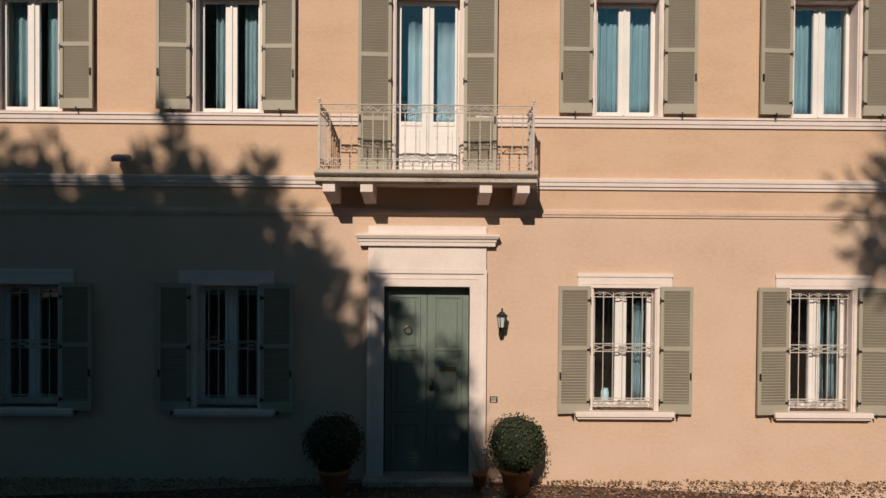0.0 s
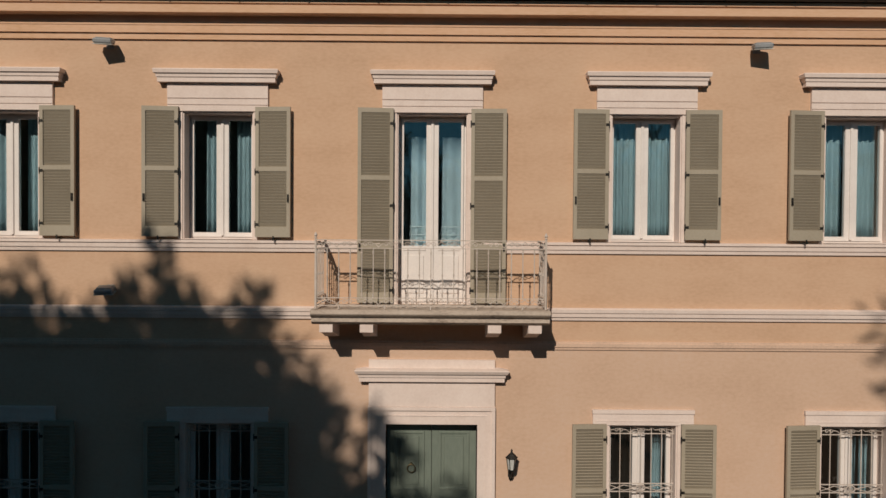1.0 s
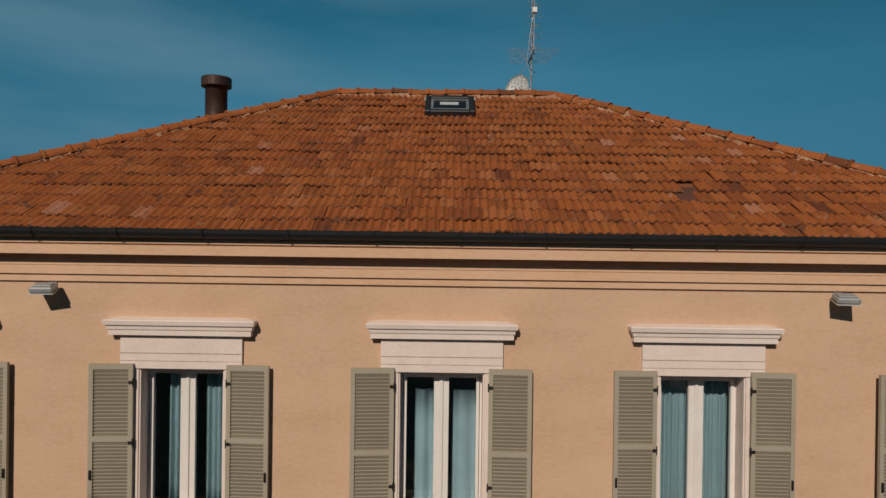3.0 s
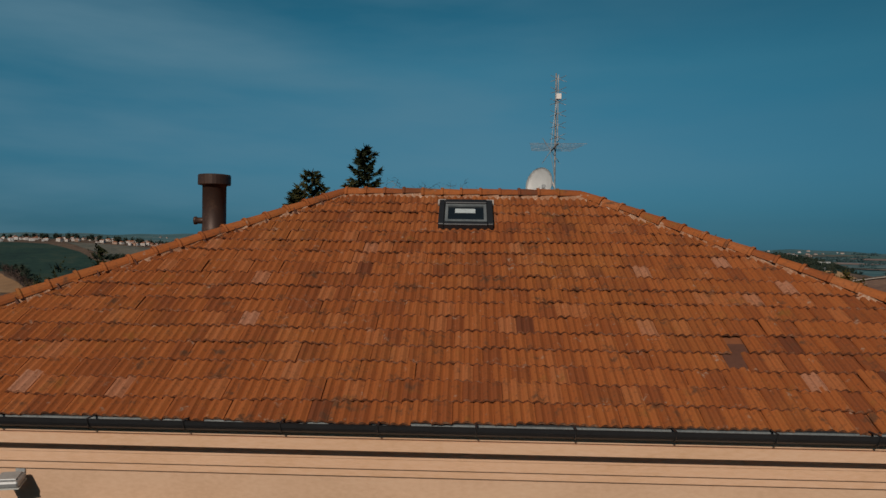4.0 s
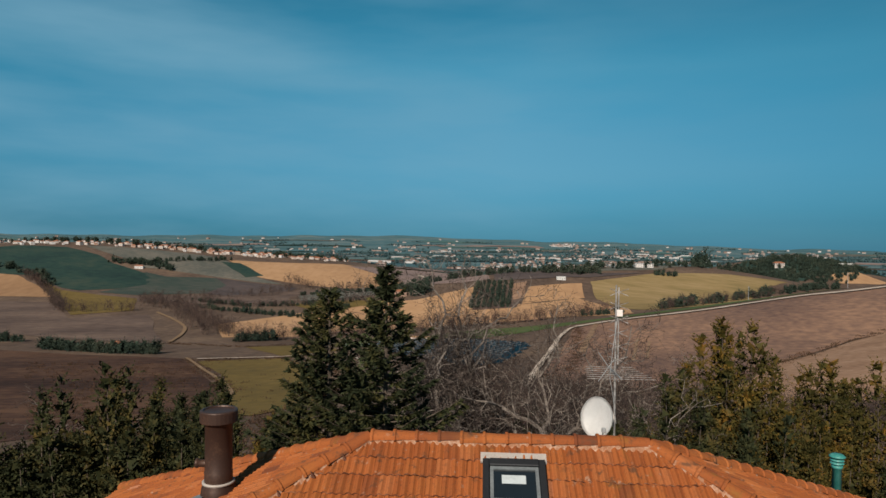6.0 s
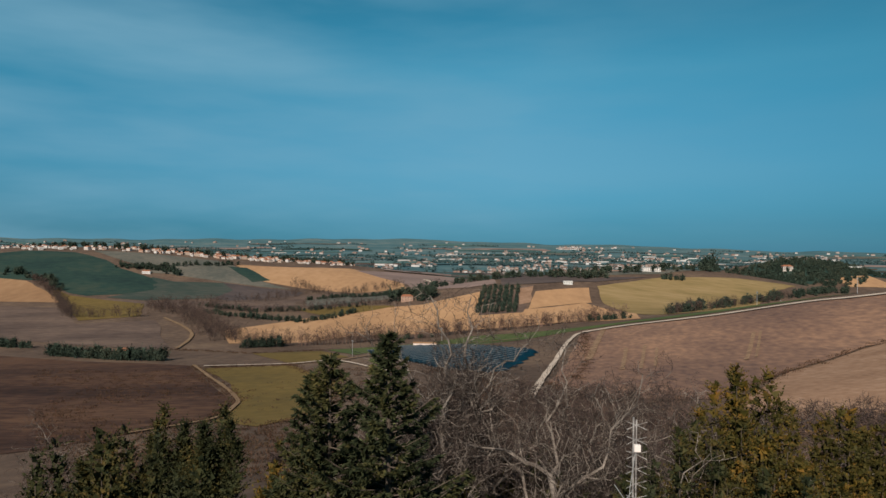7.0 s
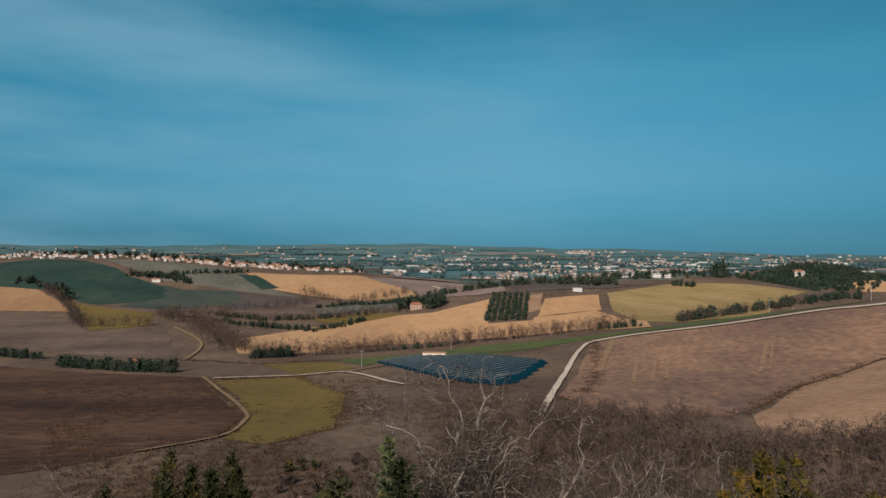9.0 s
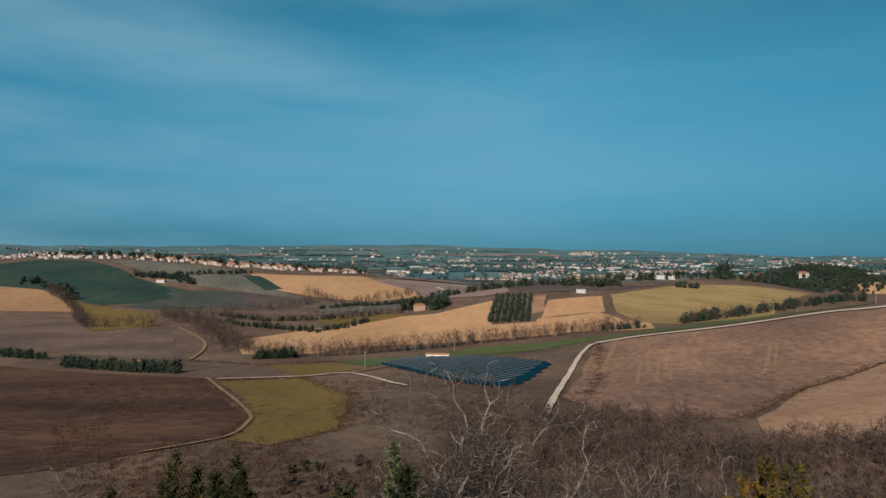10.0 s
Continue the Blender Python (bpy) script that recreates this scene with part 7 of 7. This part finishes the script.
# bluish, paler tree colour: haze over the far trees is painted in
M_HAZEWOOD = material("hazy_far_wood", (0.055, 0.096, 0.104), 0.95, spec=0.05, dark=(0.040, 0.074, 0.082), light=(0.078, 0.115, 0.120), scale=0.01, fine=0.1, bump=0, random_tint=0.2, island=True)
scatter("plain_copses", tiny, town_trees, M_HAZEWOOD, "scattered copses in the plain, coloured blue with distance haze", "trees")
far_rows = []
for k in range(150):
    d = 1900 * math.exp(rows_rng.random() * 0.85)
    a = radians(rows_rng.uniform(-41, 33))
    t = rows_rng.uniform(-0.35, 0.35)
    for j in range(rows_rng.randint(6, 16)):
        x, y = d * math.sin(a) + j * 13 * math.cos(t), d * math.cos(a) + j * 13 * math.sin(t)
        if math.hypot(x, y) < 4600:
            far_rows.append((x, y, height(x, y), rows_rng.uniform(1.2, 2.6), rows_rng.uniform(0, 6)))
scatter("far_hedges", tiny, far_rows, M_HAZEWOOD, "far lines of trees across the plain, coloured blue with distance haze", "trees")
ridge_trees = []
for k in range(150):
    t = rows_rng.random()
    x, y = -640 + 420 * t + rows_rng.uniform(-25, 25), 905 + 135 * t + rows_rng.uniform(-28, 30)
    ridge_trees.append((x, y, height(x, y), rows_rng.uniform(0.8, 1.9), rows_rng.uniform(0, 6)))
scatter("town_trees", bush, ridge_trees, M_HEDGE, "dark trees among the hilltop houses", "trees")

# rough dry grass and low scrub over the near fields
tuft = []
for i in range(4):
    c = Cloud()
    for k in range(14):
        a, r = rng.uniform(0, 6.28), 0.9 * math.sqrt(rng.random())
        c.quad(Vector((r * math.cos(a), r * math.sin(a), -0.05)), unit(rng), (Vector((0, 0, 0.7)) + unit(rng) * 0.8).normalized(), 0.16, rng.uniform(0.3, 0.75))
    tuft.append(c)
M_ROUGH = material("rough_grass", (0.062, 0.037, 0.024), 0.95, spec=0.08, dark=(0.032, 0.020, 0.015), light=(0.105, 0.064, 0.036), scale=0.035, fine=0.4, bump=0, random_tint=0.35, island=True)
OLIVE_MEADOW = next(f[5] for f in FIELDS if f[4] == "olive green meadow below the house")
rough = []
while len(rough) < 5200:
    y = 42 + 260 * rng.random() ** 1.5
    x = rng.uniform(-0.72 * y, 0.02 * y)
    if point_in(x, y, OLIVE_MEADOW) and rng.random() < 0.9:
        continue
    if math.sin(x * 0.09 + 1.3) + math.sin(y * 0.07 + x * 0.03) + rng.uniform(-1, 1) < -0.5:
        continue
    rough.append((x, y, height(x, y) + 0.15, rng.uniform(0.6, 1.6), rng.uniform(0, 6.28)))
scatter("rough_grass", tuft, rough, M_ROUGH, "rough brown grass and weeds over the fields", "grass")
margin = []
for path in ([(-143, 313), (-107, 257), (-86, 220), (-81, 205), (-79, 182), (-95, 165)], [(-136, 309), (-97, 316), (-75, 327)], [(-133, 302), (-94, 312), (-60, 259), (-47, 186), (-60, 166)], [(-200, 395), (-134, 372), (-96, 393)], [(30, 232), (45, 300), (60, 410)], [(33, 183), (61, 177), (94, 214), (136, 246), (175, 262)], [(21, 232), (33, 183)]):
    for (x0, y0), (x1, y1) in zip(path, path[1:]):
        for k in range(int(math.hypot(x1 - x0, y1 - y0) / 0.5)):
            t = rng.random()
            x, y = x0 + (x1 - x0) * t + rng.gauss(0, 1.8), y0 + (y1 - y0) * t + rng.gauss(0, 1.8)
            margin.append((x, y, height(x, y) + 0.2, rng.uniform(0.6, 1.5), rng.uniform(0, 6.28)))
scatter("field_margin", tuft, margin, M_ROUGH, "weedy margins of dry grass along fields and tracks", "grass")
hedge("bare_wood", [(-238, 802), (-168, 744), (-127, 812), (-102, 840)], 2.6, bare_clouds, M_TWIG_BROWN, 1.2, "leafless brown wood in a fold of the hills", 9, 51)
hedge("bare_wood", [(-212, 760), (-240, 700), (-290, 650), (-320, 615)], 3, bare_clouds, M_TWIG_BROWN, 1.2, "leafless brown wood below a green hill", 10, 52)
hedge("hedgerow", [(-196, 705), (-159, 735), (-68, 648), (-50, 640)], 2.6, bush, M_HEDGE, 0.9, "dark green hedge between narrow fields", 3, 53)
hedge("bare_hedgerow", [(-174, 624), (-126, 620), (-82, 600)], 2.6, bare_clouds, M_TWIG_BROWN, 1.0, "leafless hedge between narrow fields", 3, 54)
hedge("hedgerow", [(-410, 820), (-373, 860), (-340, 885)], 3, bush, M_HEDGE, 1.1, "dark green bushes on a slope below the town", 6, 55)
hedge("plain_trees", [(-60, 700), (20, 690), (95, 680), (120, 690)], 3, bush, M_HEDGE, 1.5, "dark trees between stubble fields and the plain", 8, 56)
hedge("bare_wood", [(-60, 740), (60, 760), (140, 770)], 3, bare_clouds, M_TWIG_BROWN, 1.3, "leafless brown trees at the edge of the plain", 14, 57)


# ---- houses of the hilltop town, the farms and the plain ----
M_WALLS = [material("far_wall", c, 0.9, scale=0.3, fine=2, bump=0) for c in ((0.50, 0.45, 0.42), (0.42, 0.33, 0.27), (0.56, 0.54, 0.53), (0.38, 0.25, 0.19), (0.50, 0.42, 0.37))]
# greyed copies of the wall and roof colours, distance haze mixed into them
M_HAZEWALL = [material("hazed_plain_wall", c, 0.95, scale=0.3, fine=2, bump=0) for c in ((0.36, 0.34, 0.335), (0.30, 0.25, 0.225), (0.46, 0.45, 0.45), (0.26, 0.19, 0.165), (0.36, 0.31, 0.29))]
M_HAZEROOF = material("hazed_plain_roof", (0.20, 0.125, 0.10), 0.95, scale=0.3, fine=2, bump=0)
M_FARROOF = material("far_roof", (0.27, 0.11, 0.06), 0.9, scale=0.3, fine=2, bump=0)
M_FARWIN = material("far_window", (0.04, 0.045, 0.05), 0.4, scale=0.5, bump=0)
M_SHED = material("shed_white", (0.50, 0.50, 0.49), 0.7, scale=0.3, fine=2, bump=0)


def far_house(w, d, h, wall, label, category="house", group="", flat=False):
    t = thing("far_house", 0, 0, 0, label, category, group)
    part("wall", boxes((-w / 2, w / 2, -d / 2, d / 2, -3, h)), wall, t)
    bm = bmesh.new()
    r = 0.25 * d if not flat else 0.5
    e = 0.45
    v = [bm.verts.new(p) for p in ((-w / 2 - e, -d / 2 - e, h), (w / 2 + e, -d / 2 - e, h), (w / 2 + e, d / 2 + e, h), (-w / 2 - e, d / 2 + e, h),
                                   (-w / 2 + (0 if flat else d * 0.3), 0, h + r), (w / 2 - (0 if flat else d * 0.3), 0, h + r))]
    for f in ((0, 1, 5, 4), (1, 2, 5), (2, 3, 4, 5), (3, 0, 4), (3, 2, 1, 0)):
        bm.faces.new([v[i] for i in f])
    part("roof", bm, M_FARROOF if not flat else M_SHED, t)
    n = max(2, int(w / 3.2))
    me = mesh_of("window", boxes((-0.5, 0.5, -0.06, 0.05, 0, 1.5)), M_FARWIN)
    for k in range(n):
        for z in ([1.0, 4.0] if h > 5 else [1.0]):
            piece("window", me, t, at(-w / 2 + w * (k + 0.5) / n, -d / 2, z))
    return t


rng = random.Random(41)
protos = []
for i in range(6):
    protos.append(far_house(rng.uniform(9, 17), rng.uniform(8, 11), rng.choice((5.8, 6.4, 8.6)), M_WALLS[i % 5], "pale rendered hilltop house with a clay roof", "house", "hilltop houses"))
used = set()


def stand(proto, x, y, turn, s=1.0):
    m = at(x, y, height(x, y)) @ pose(0, 0, 0, 0, 0, turn)
    if proto in used:
        ob = copy_thing(proto, m)
    else:
        ob = proto
        used.add(proto)
    ob.matrix_basis = m
    ob.scale = (s, s, s)


CLUSTERS = ((-0.06, 0.025, 22), (0.09, 0.02, 26), (0.15, 0.02, 18), (0.25, 0.025, 16), (0.33, 0.03, 12), (0.42, 0.03, 20), (0.50, 0.03, 26), (0.58, 0.035, 34), (0.68, 0.04, 36), (0.80, 0.05, 30), (0.90, 0.05, 20))
for middle, reach, count in CLUSTERS:
    for k in range(count):
        # along the crest, lower towards the plain
        t = middle + rng.gauss(0, reach)
        x, y = -660 + 470 * t, 893 + 140 * t + rng.uniform(-40, 26)
        stand(protos[rng.randrange(6) if middle > 0.2 else rng.choice((0, 2))], x, y, rng.uniform(-50, 50), rng.uniform(0.26, 0.50))


def town_mass():
    """The many small houses and sheds of the plain, too far to tell apart."""
    walls, roofs = {}, Cloud()
    rng = random.Random(43)
    spots = []
    centres = [(rng.uniform(1250, 2100), rng.uniform(-15, 18)) for _ in range(16)] + [(rng.uniform(1900, 3300), rng.uniform(-36, 26)) for _ in range(26)]
    for k in range(560):
        d, a = centres[k % 42]
        d, a = d * (1 + rng.gauss(0, 0.035)), a + rng.gauss(0, 0.9)
        spots.append((d, a, rng.uniform(5, 11), rng.uniform(5, 8), rng.choice((3.5, 4.5, 6)), rng.randrange(5), False))
    for k in range(34):
        spots.append((rng.uniform(1800, 3300), rng.uniform(-18, 25), rng.uniform(30, 80), rng.uniform(15, 25), rng.uniform(3.5, 6), rng.choice((5, 5, 0, 3)), True))
    for k in range(190):
        spots.append((rng.uniform(3000, 4600), rng.choice((-35, -33, -28, -24, -18, -12, -7, -3, 3, 8.5, 9.5, 13, 17, 21, 24, 27)) + rng.gauss(0, 1.1), rng.uniform(8, 22), rng.uniform(8, 14), rng.uniform(4, 8), rng.randrange(5), False))
    for d, a, wide, deep, count in ((4300, 7.0, 0.9, 90, 70), (3300, 24.4, 1.5, 120, 80), (3900, -36.0, 1.1, 110, 60), (2300, 3.0, 7.0, 90, 60), (1500, 8.0, 4.0, 60, 60), (2700, 12.0, 6.0, 120, 60)):
        for k in range(count):
            spots.append((d + rng.gauss(0, deep), a + rng.gauss(0, wide * 0.6), rng.uniform(7, 15), rng.uniform(6, 10), rng.uniform(4, 8), rng.choice((0, 2, 2, 4)), False))
    for d, a, w, l, h, mi, flat in spots:
        x, y, turn = d * math.sin(radians(a)), d * math.cos(radians(a)), rng.uniform(-0.5, 0.5)
        z = height(x, y)
        c, s = math.cos(turn), math.sin(turn)

        def corner(u, v, zz):
            return (x + u * c - v * s, y + u * s + v * c, z + zz)

        cl = walls.setdefault(mi, Cloud())
        b = len(cl.v)
        cl.v += [corner(u, v, zz) for zz in (-3, h) for u, v in ((-w / 2, -l / 2), (w / 2, -l / 2), (w / 2, l / 2), (-w / 2, l / 2))]
        cl.f += [(b, b + 1, b + 5, b + 4), (b + 1, b + 2, b + 6, b + 5), (b + 2, b + 3, b + 7, b + 6), (b + 3, b, b + 4, b + 7), (b + 4, b + 5, b + 6, b + 7)]
        if not flat:
            b = len(roofs.v)
            e = 0.5
            roofs.v += [corner(u, v, h + 0.02) for u, v in ((-w / 2 - e, -l / 2 - e), (w / 2 + e, -l / 2 - e), (w / 2 + e, l / 2 + e), (-w / 2 - e, l / 2 + e))] + [corner(-w / 2 + l * 0.25, 0, h + l * 0.25), corner(w / 2 - l * 0.25, 0, h + l * 0.25)]
            roofs.f += [(b, b + 1, b + 5, b + 4), (b + 1, b + 2, b + 5), (b + 2, b + 3, b + 4, b + 5), (b + 3, b, b + 4)]
    for mi, cl in walls.items():
        tagged(new("plain_town_walls", cl.mesh("plain_town_walls", M_HAZEWALL[mi] if mi < 5 else M_HAZEWALL[2])), "haze-muted walls of many small distant houses", "town", kind="stuff")
    tagged(new("plain_town_roofs", roofs.mesh("plain_town_roofs", M_HAZEROOF)), "haze-muted clay roofs of many small distant houses", "town", kind="stuff")


town_mass()
farm = far_house(15, 9, 6.2, M_WALLS[3], "red-brown farmhouse beside dark pines", "farmhouse")
stand(farm, -74, 612, 10, 0.72)
villa = far_house(16, 9, 4.5, M_WALLS[2], "pale low villa on a green hillside", "villa")
stand(villa, -411, 780, 15, 0.6)
shed = far_house(14, 8, 4.5, M_SHED, "white farm shed at a field edge", "shed", "", True)
stand(shed, 78, 650, 0, 0.62)
longb = far_house(26, 9, 5.5, M_WALLS[2], "long white building beyond a grass hill", "building", "", True)
stand(longb, 180, 745, 0, 0.75)
knoll = far_house(14, 9, 6.0, M_WALLS[0], "pale house in a wooded knoll", "house")
stand(knoll, 440, 1010, 0)
knoll2 = far_house(20, 9, 5.0, M_SHED, "white house in a wooded knoll", "house", "", True)
stand(knoll2, 545, 1030, 0)
hut2 = far_house(7, 6, 4.2, M_WALLS[1], "small pale stone farm hut by a hedge", "hut")
stand(hut2, -203, 356, 8)
# power poles in the valley
for x, y in ((-72, 350), (-30, 440), (170, 430), (215, 400), (240, 560)):
    p = thing("power_pole", x, y, height(x, y), "thin grey power pole", "pole", "power poles")
    part("pole", rod(bmesh.new(), (0, 0, -0.5), (0, 0, 9), 0.14, 0.09, 6), M_LAMPGREY, p)
    part("crossarm", boxes((-0.8, 0.8, -0.06, 0.06, 8.4, 8.55)), M_LAMPGREY, p)


# ---- roof tiles, ridge caps: the many small pieces last ----
TW, TE, TL = 0.213, 0.305, 0.36              # cover width, exposed length, full length
RIB = [(0.0, -0.004), (0.07, 0.012), (0.16, 0.024), (0.26, 0.024), (0.35, 0.010), (0.45, 0.000), (0.53, 0.006), (0.62, 0.022), (0.72, 0.025), (0.82, 0.013), (0.91, 0.001), (1.0, -0.004)]


def tile_points():
    """One interlocking clay tile: u across, v up the slope, h above the roof plane; the nose is raised and has thickness."""
    v, f = [], []
    n = len(RIB)
    for vv, lift in ((0.0, 0.044), (TL, 0.011)):
        for u, h in RIB:
            v.append((u * TW, vv, h * 1.15 + lift))
    for u, h in RIB:
        v.append((u * TW, 0.004, h * 0.6 + 0.022))
    for k in range(n - 1):
        f.append((k, k + 1, n + k + 1, n + k))
        f.append((2 * n + k, 2 * n + k + 1, k + 1, k))
    f.append((2 * n, 0, n))
    f.append((n - 1, 3 * n - 1, 2 * n - 1))
    return v, f


TILE_V, TILE_F = tile_points()
TILE_ME = bpy.data.meshes.new("tile")
TILE_ME.from_pydata(TILE_V, [], TILE_F)
TILE_ME.materials.append(M_TILE)
TILE_ME.materials.append(M_TILE_EDGE)
NOSE = [1 if len(f) == 4 and min(f) < len(RIB) and max(f) >= 2 * len(RIB) else 0 for f in TILE_F]
TILE_ME.polygons.foreach_set("material_index", NOSE)
TILE_ME.update()


def tile_face(a, b, c, d, singles):
    """Lay tiles on the roof face a-b (eave), c-d (top, c above b). Tiles for which singles(row, x) holds become pieces; the rest are joined."""
    rng = random.Random(int(abs(a.x * 31 + b.y * 17)))
    along = (b - a).normalized()
    normal = along.cross((d - a)).normalized()
    up = normal.cross(along).normalized()
    width = (b - a).length
    rise = (d - a).dot(up)
    left_in, right_in = (d - a).dot(along), width - (c - a).dot(along)
    frame_m = Matrix((along, up, normal)).transposed().to_4x4()
    verts, faces = [], []
    row = 0
    while row * TE < rise - 0.12:
        v0 = row * TE - 0.03
        lo0, hi0 = left_in * max(0, v0) / rise, width - right_in * max(0, v0) / rise
        shift = (row % 2) * TW * 0.5 + rng.uniform(-0.015, 0.015)
        k = int((lo0 - shift) / TW) - 1
        sag = 0.006 * math.sin(row * 1.7)
        while shift + k * TW < hi0:
            u0 = shift + k * TW
            k += 1
            if u0 + TW < lo0 - 0.02:
                continue
            inner = u0 > left_in * (v0 + TL) / rise + 0.02 and u0 + TW < width - right_in * (v0 + TL) / rise - 0.02
            wave = 0.008 * math.sin(u0 * 0.9 + row * 0.5) + sag
            du, dv = rng.uniform(-0.004, 0.004), rng.uniform(-0.018, 0.018) + 0.014 * math.sin(u0 * 0.7 + row)
            lift, roll, pitch = rng.uniform(-0.005, 0.008) + wave, rng.uniform(-2.4, 2.4), rng.uniform(-0.8, 1.2)
            if rng.random() < 0.06:
                roll, lift, pitch = rng.uniform(-5, 5), lift + 0.008, 1.5
            local = Matrix.Translation((u0 + du, v0 + dv, lift)) @ pose(0, 0, 0, pitch, roll, rng.uniform(-0.8, 0.8))
            world_m = Matrix.Translation(a) @ frame_m @ local
            mid = world_m @ Vector((TW / 2, 0, 0))
            if abs(mid.x - 2.94) < 0.12 and abs(mid.y - 0.70) < 0.14:
                continue                     # one tile has slipped away
            if inner and singles(row, mid):
                ob = new("tile", TILE_ME)
                ob.parent = roof
                ob.matrix_basis = world_m
                continue
            base = len(verts)
            for p in TILE_V:
                q = local @ Vector(p)
                vv = min(max(q.y, -0.05), rise)
                q.x = min(max(q.x, left_in * vv / rise), width - right_in * vv / rise)
                q.y = vv
                verts.append(a + frame_m @ q)
            faces += [tuple(base + i for i in f) for f in TILE_F]
        row += 1
    if verts:
        me = bpy.data.meshes.new("tile_field")
        me.from_pydata([tuple(v) for v in verts], [], faces)
        me.materials.append(M_TILE_FIELD)
        me.materials.append(M_TILE_EDGE)
        me.polygons.foreach_set("material_index", NOSE * (len(faces) // len(TILE_F)))
        me.update()
        ob = new("tile_field", me)
        ob.parent = roof
        tagged(ob, "rows of overlapping orange clay tiles", kind="stuff")


E0, E1, E2, E3 = EAVES
R0, R1 = RIDGE
tile_face(E0, E1, R1, R0, lambda row, p: row < 6 and abs(p.x - CX) < 5.3)
tile_face(E1, E2, R1, R1, lambda row, p: False)
tile_face(E2, E3, R0, R1, lambda row, p: False)
tile_face(E3, E0, R0, R0, lambda row, p: False)


# dark sheet over the lit bed: the hole's shade put in as colour
part("gap_shade_sheet", boxes((2.72, 3.18, -0.22, 0.22, 0.0, 0.012)), M_TILE_DARK, roof, "dark sheet coloured as the shade in a slipped tile's gap").matrix_basis = pose(0, 0.82, roof_z(0.82), math.degrees(math.atan(SLOPE)), 0, 0)


def cap_mesh(r0, r1, l):
    bm = bmesh.new()
    n = 8
    rings = []
    for x, r, t in ((0, r0 + 0.020, 0.0), (0.035, r0 + 0.022, 0.0), (0.055, r0, 0.0), (l, r1, 0.0), (0, r0 - 0.010, 0.0)):
        rings.append([bm.verts.new((x, r * math.cos(math.pi * k / n), r * 0.86 * math.sin(math.pi * k / n))) for k in range(n + 1)])
    for k in range(n):
        for i in range(3):
            bm.faces.new((rings[i][k], rings[i][k + 1], rings[i + 1][k + 1], rings[i + 1][k]))
        bm.faces.new((rings[4][k], rings[4][k + 1], rings[0][k + 1], rings[0][k]))
    return mesh_of("ridge_cap", bm, M_TILE, smooth=False)


CAP = cap_mesh(0.125, 0.10, 0.42)


def cap_line(a, b, drop, seed):
    rng = random.Random(seed)
    d = b - a
    n = int(d.length / 0.36)
    m0 = d.to_track_quat("X", "Z").to_matrix().to_4x4()
    for k in range(n + 1):
        p = a + d * (k / (n + 1.25))
        m = Matrix.Translation(p + Vector((0, 0, drop + rng.uniform(-0.006, 0.006)))) @ m0 @ pose(0, 0, 0, rng.uniform(-5, 5), -1.5 + rng.uniform(-1, 1), rng.uniform(-1.5, 1.5))
        ob = new("ridge_cap", CAP)
        ob.parent = roof
        ob.matrix_basis = m
    # bedding mortar below the caps
    side = d.cross(Vector((0, 0, 1))).normalized()
    steps = int(d.length / 0.12)
    verts, faces = [], []
    for k in range(steps + 1):
        p = a + d * (k / steps)
        w0, w1 = 0.118 + rng.uniform(-0.02, 0.025), 0.118 + rng.uniform(-0.02, 0.025)
        verts += [tuple(p + side * w0 + Vector((0, 0, -0.05))), tuple(p + side * 0.09 + Vector((0, 0, drop + 0.035 + rng.uniform(0, 0.012)))), tuple(p - side * 0.09 + Vector((0, 0, drop + 0.035 + rng.uniform(0, 0.012)))), tuple(p - side * w1 + Vector((0, 0, -0.05)))]
    for k in range(steps):
        for j in range(3):
            faces.append((4 * k + j, 4 * k + j + 1, 4 * k + j + 5, 4 * k + j + 4))
    me = bpy.data.meshes.new("mortar")
    me.from_pydata(verts, [], faces)
    me.materials.append(M_MORTAR)
    ob = new("mortar", me)
    ob.parent = roof
    tagged(ob, "pale bedding mortar under the ridge caps")


cap_line(R0, R1, 0.03, 1)
cap_line(E0, R0, 0.03, 2)
cap_line(E1, R1, 0.03, 3)
cap_line(E2, R1, 0.03, 4)
cap_line(E3, R0, 0.03, 5)
# cut tile corners that stand up along the hip
rng = random.Random(9)
for k in range(1, 16):
    p = E0.lerp(R0, k / 16.3)
    bm = bmesh.new()
    v = [bm.verts.new(q) for q in ((0, 0, 0), (0.05, 0.0, 0.0), (-0.015, 0.0, 0.10 + rng.uniform(-0.02, 0.02)), (0.0, 0.018, 0), (0.05, 0.018, 0.0), (-0.015, 0.018, 0.09))]
    for f in ((0, 1, 2), (5, 4, 3), (0, 3, 4, 1), (1, 4, 5, 2), (2, 5, 3, 0)):
        bm.faces.new([v[i] for i in f])
    ob = part("tile_chip", bm, M_TILE_DARK, roof)
    ob.matrix_basis = at(p.x + 0.17, p.y - 0.05, roof_z(p.y - 0.05) + 0.05) @ pose(0, 0, 0, 0, 0, rng.uniform(-10, 30))
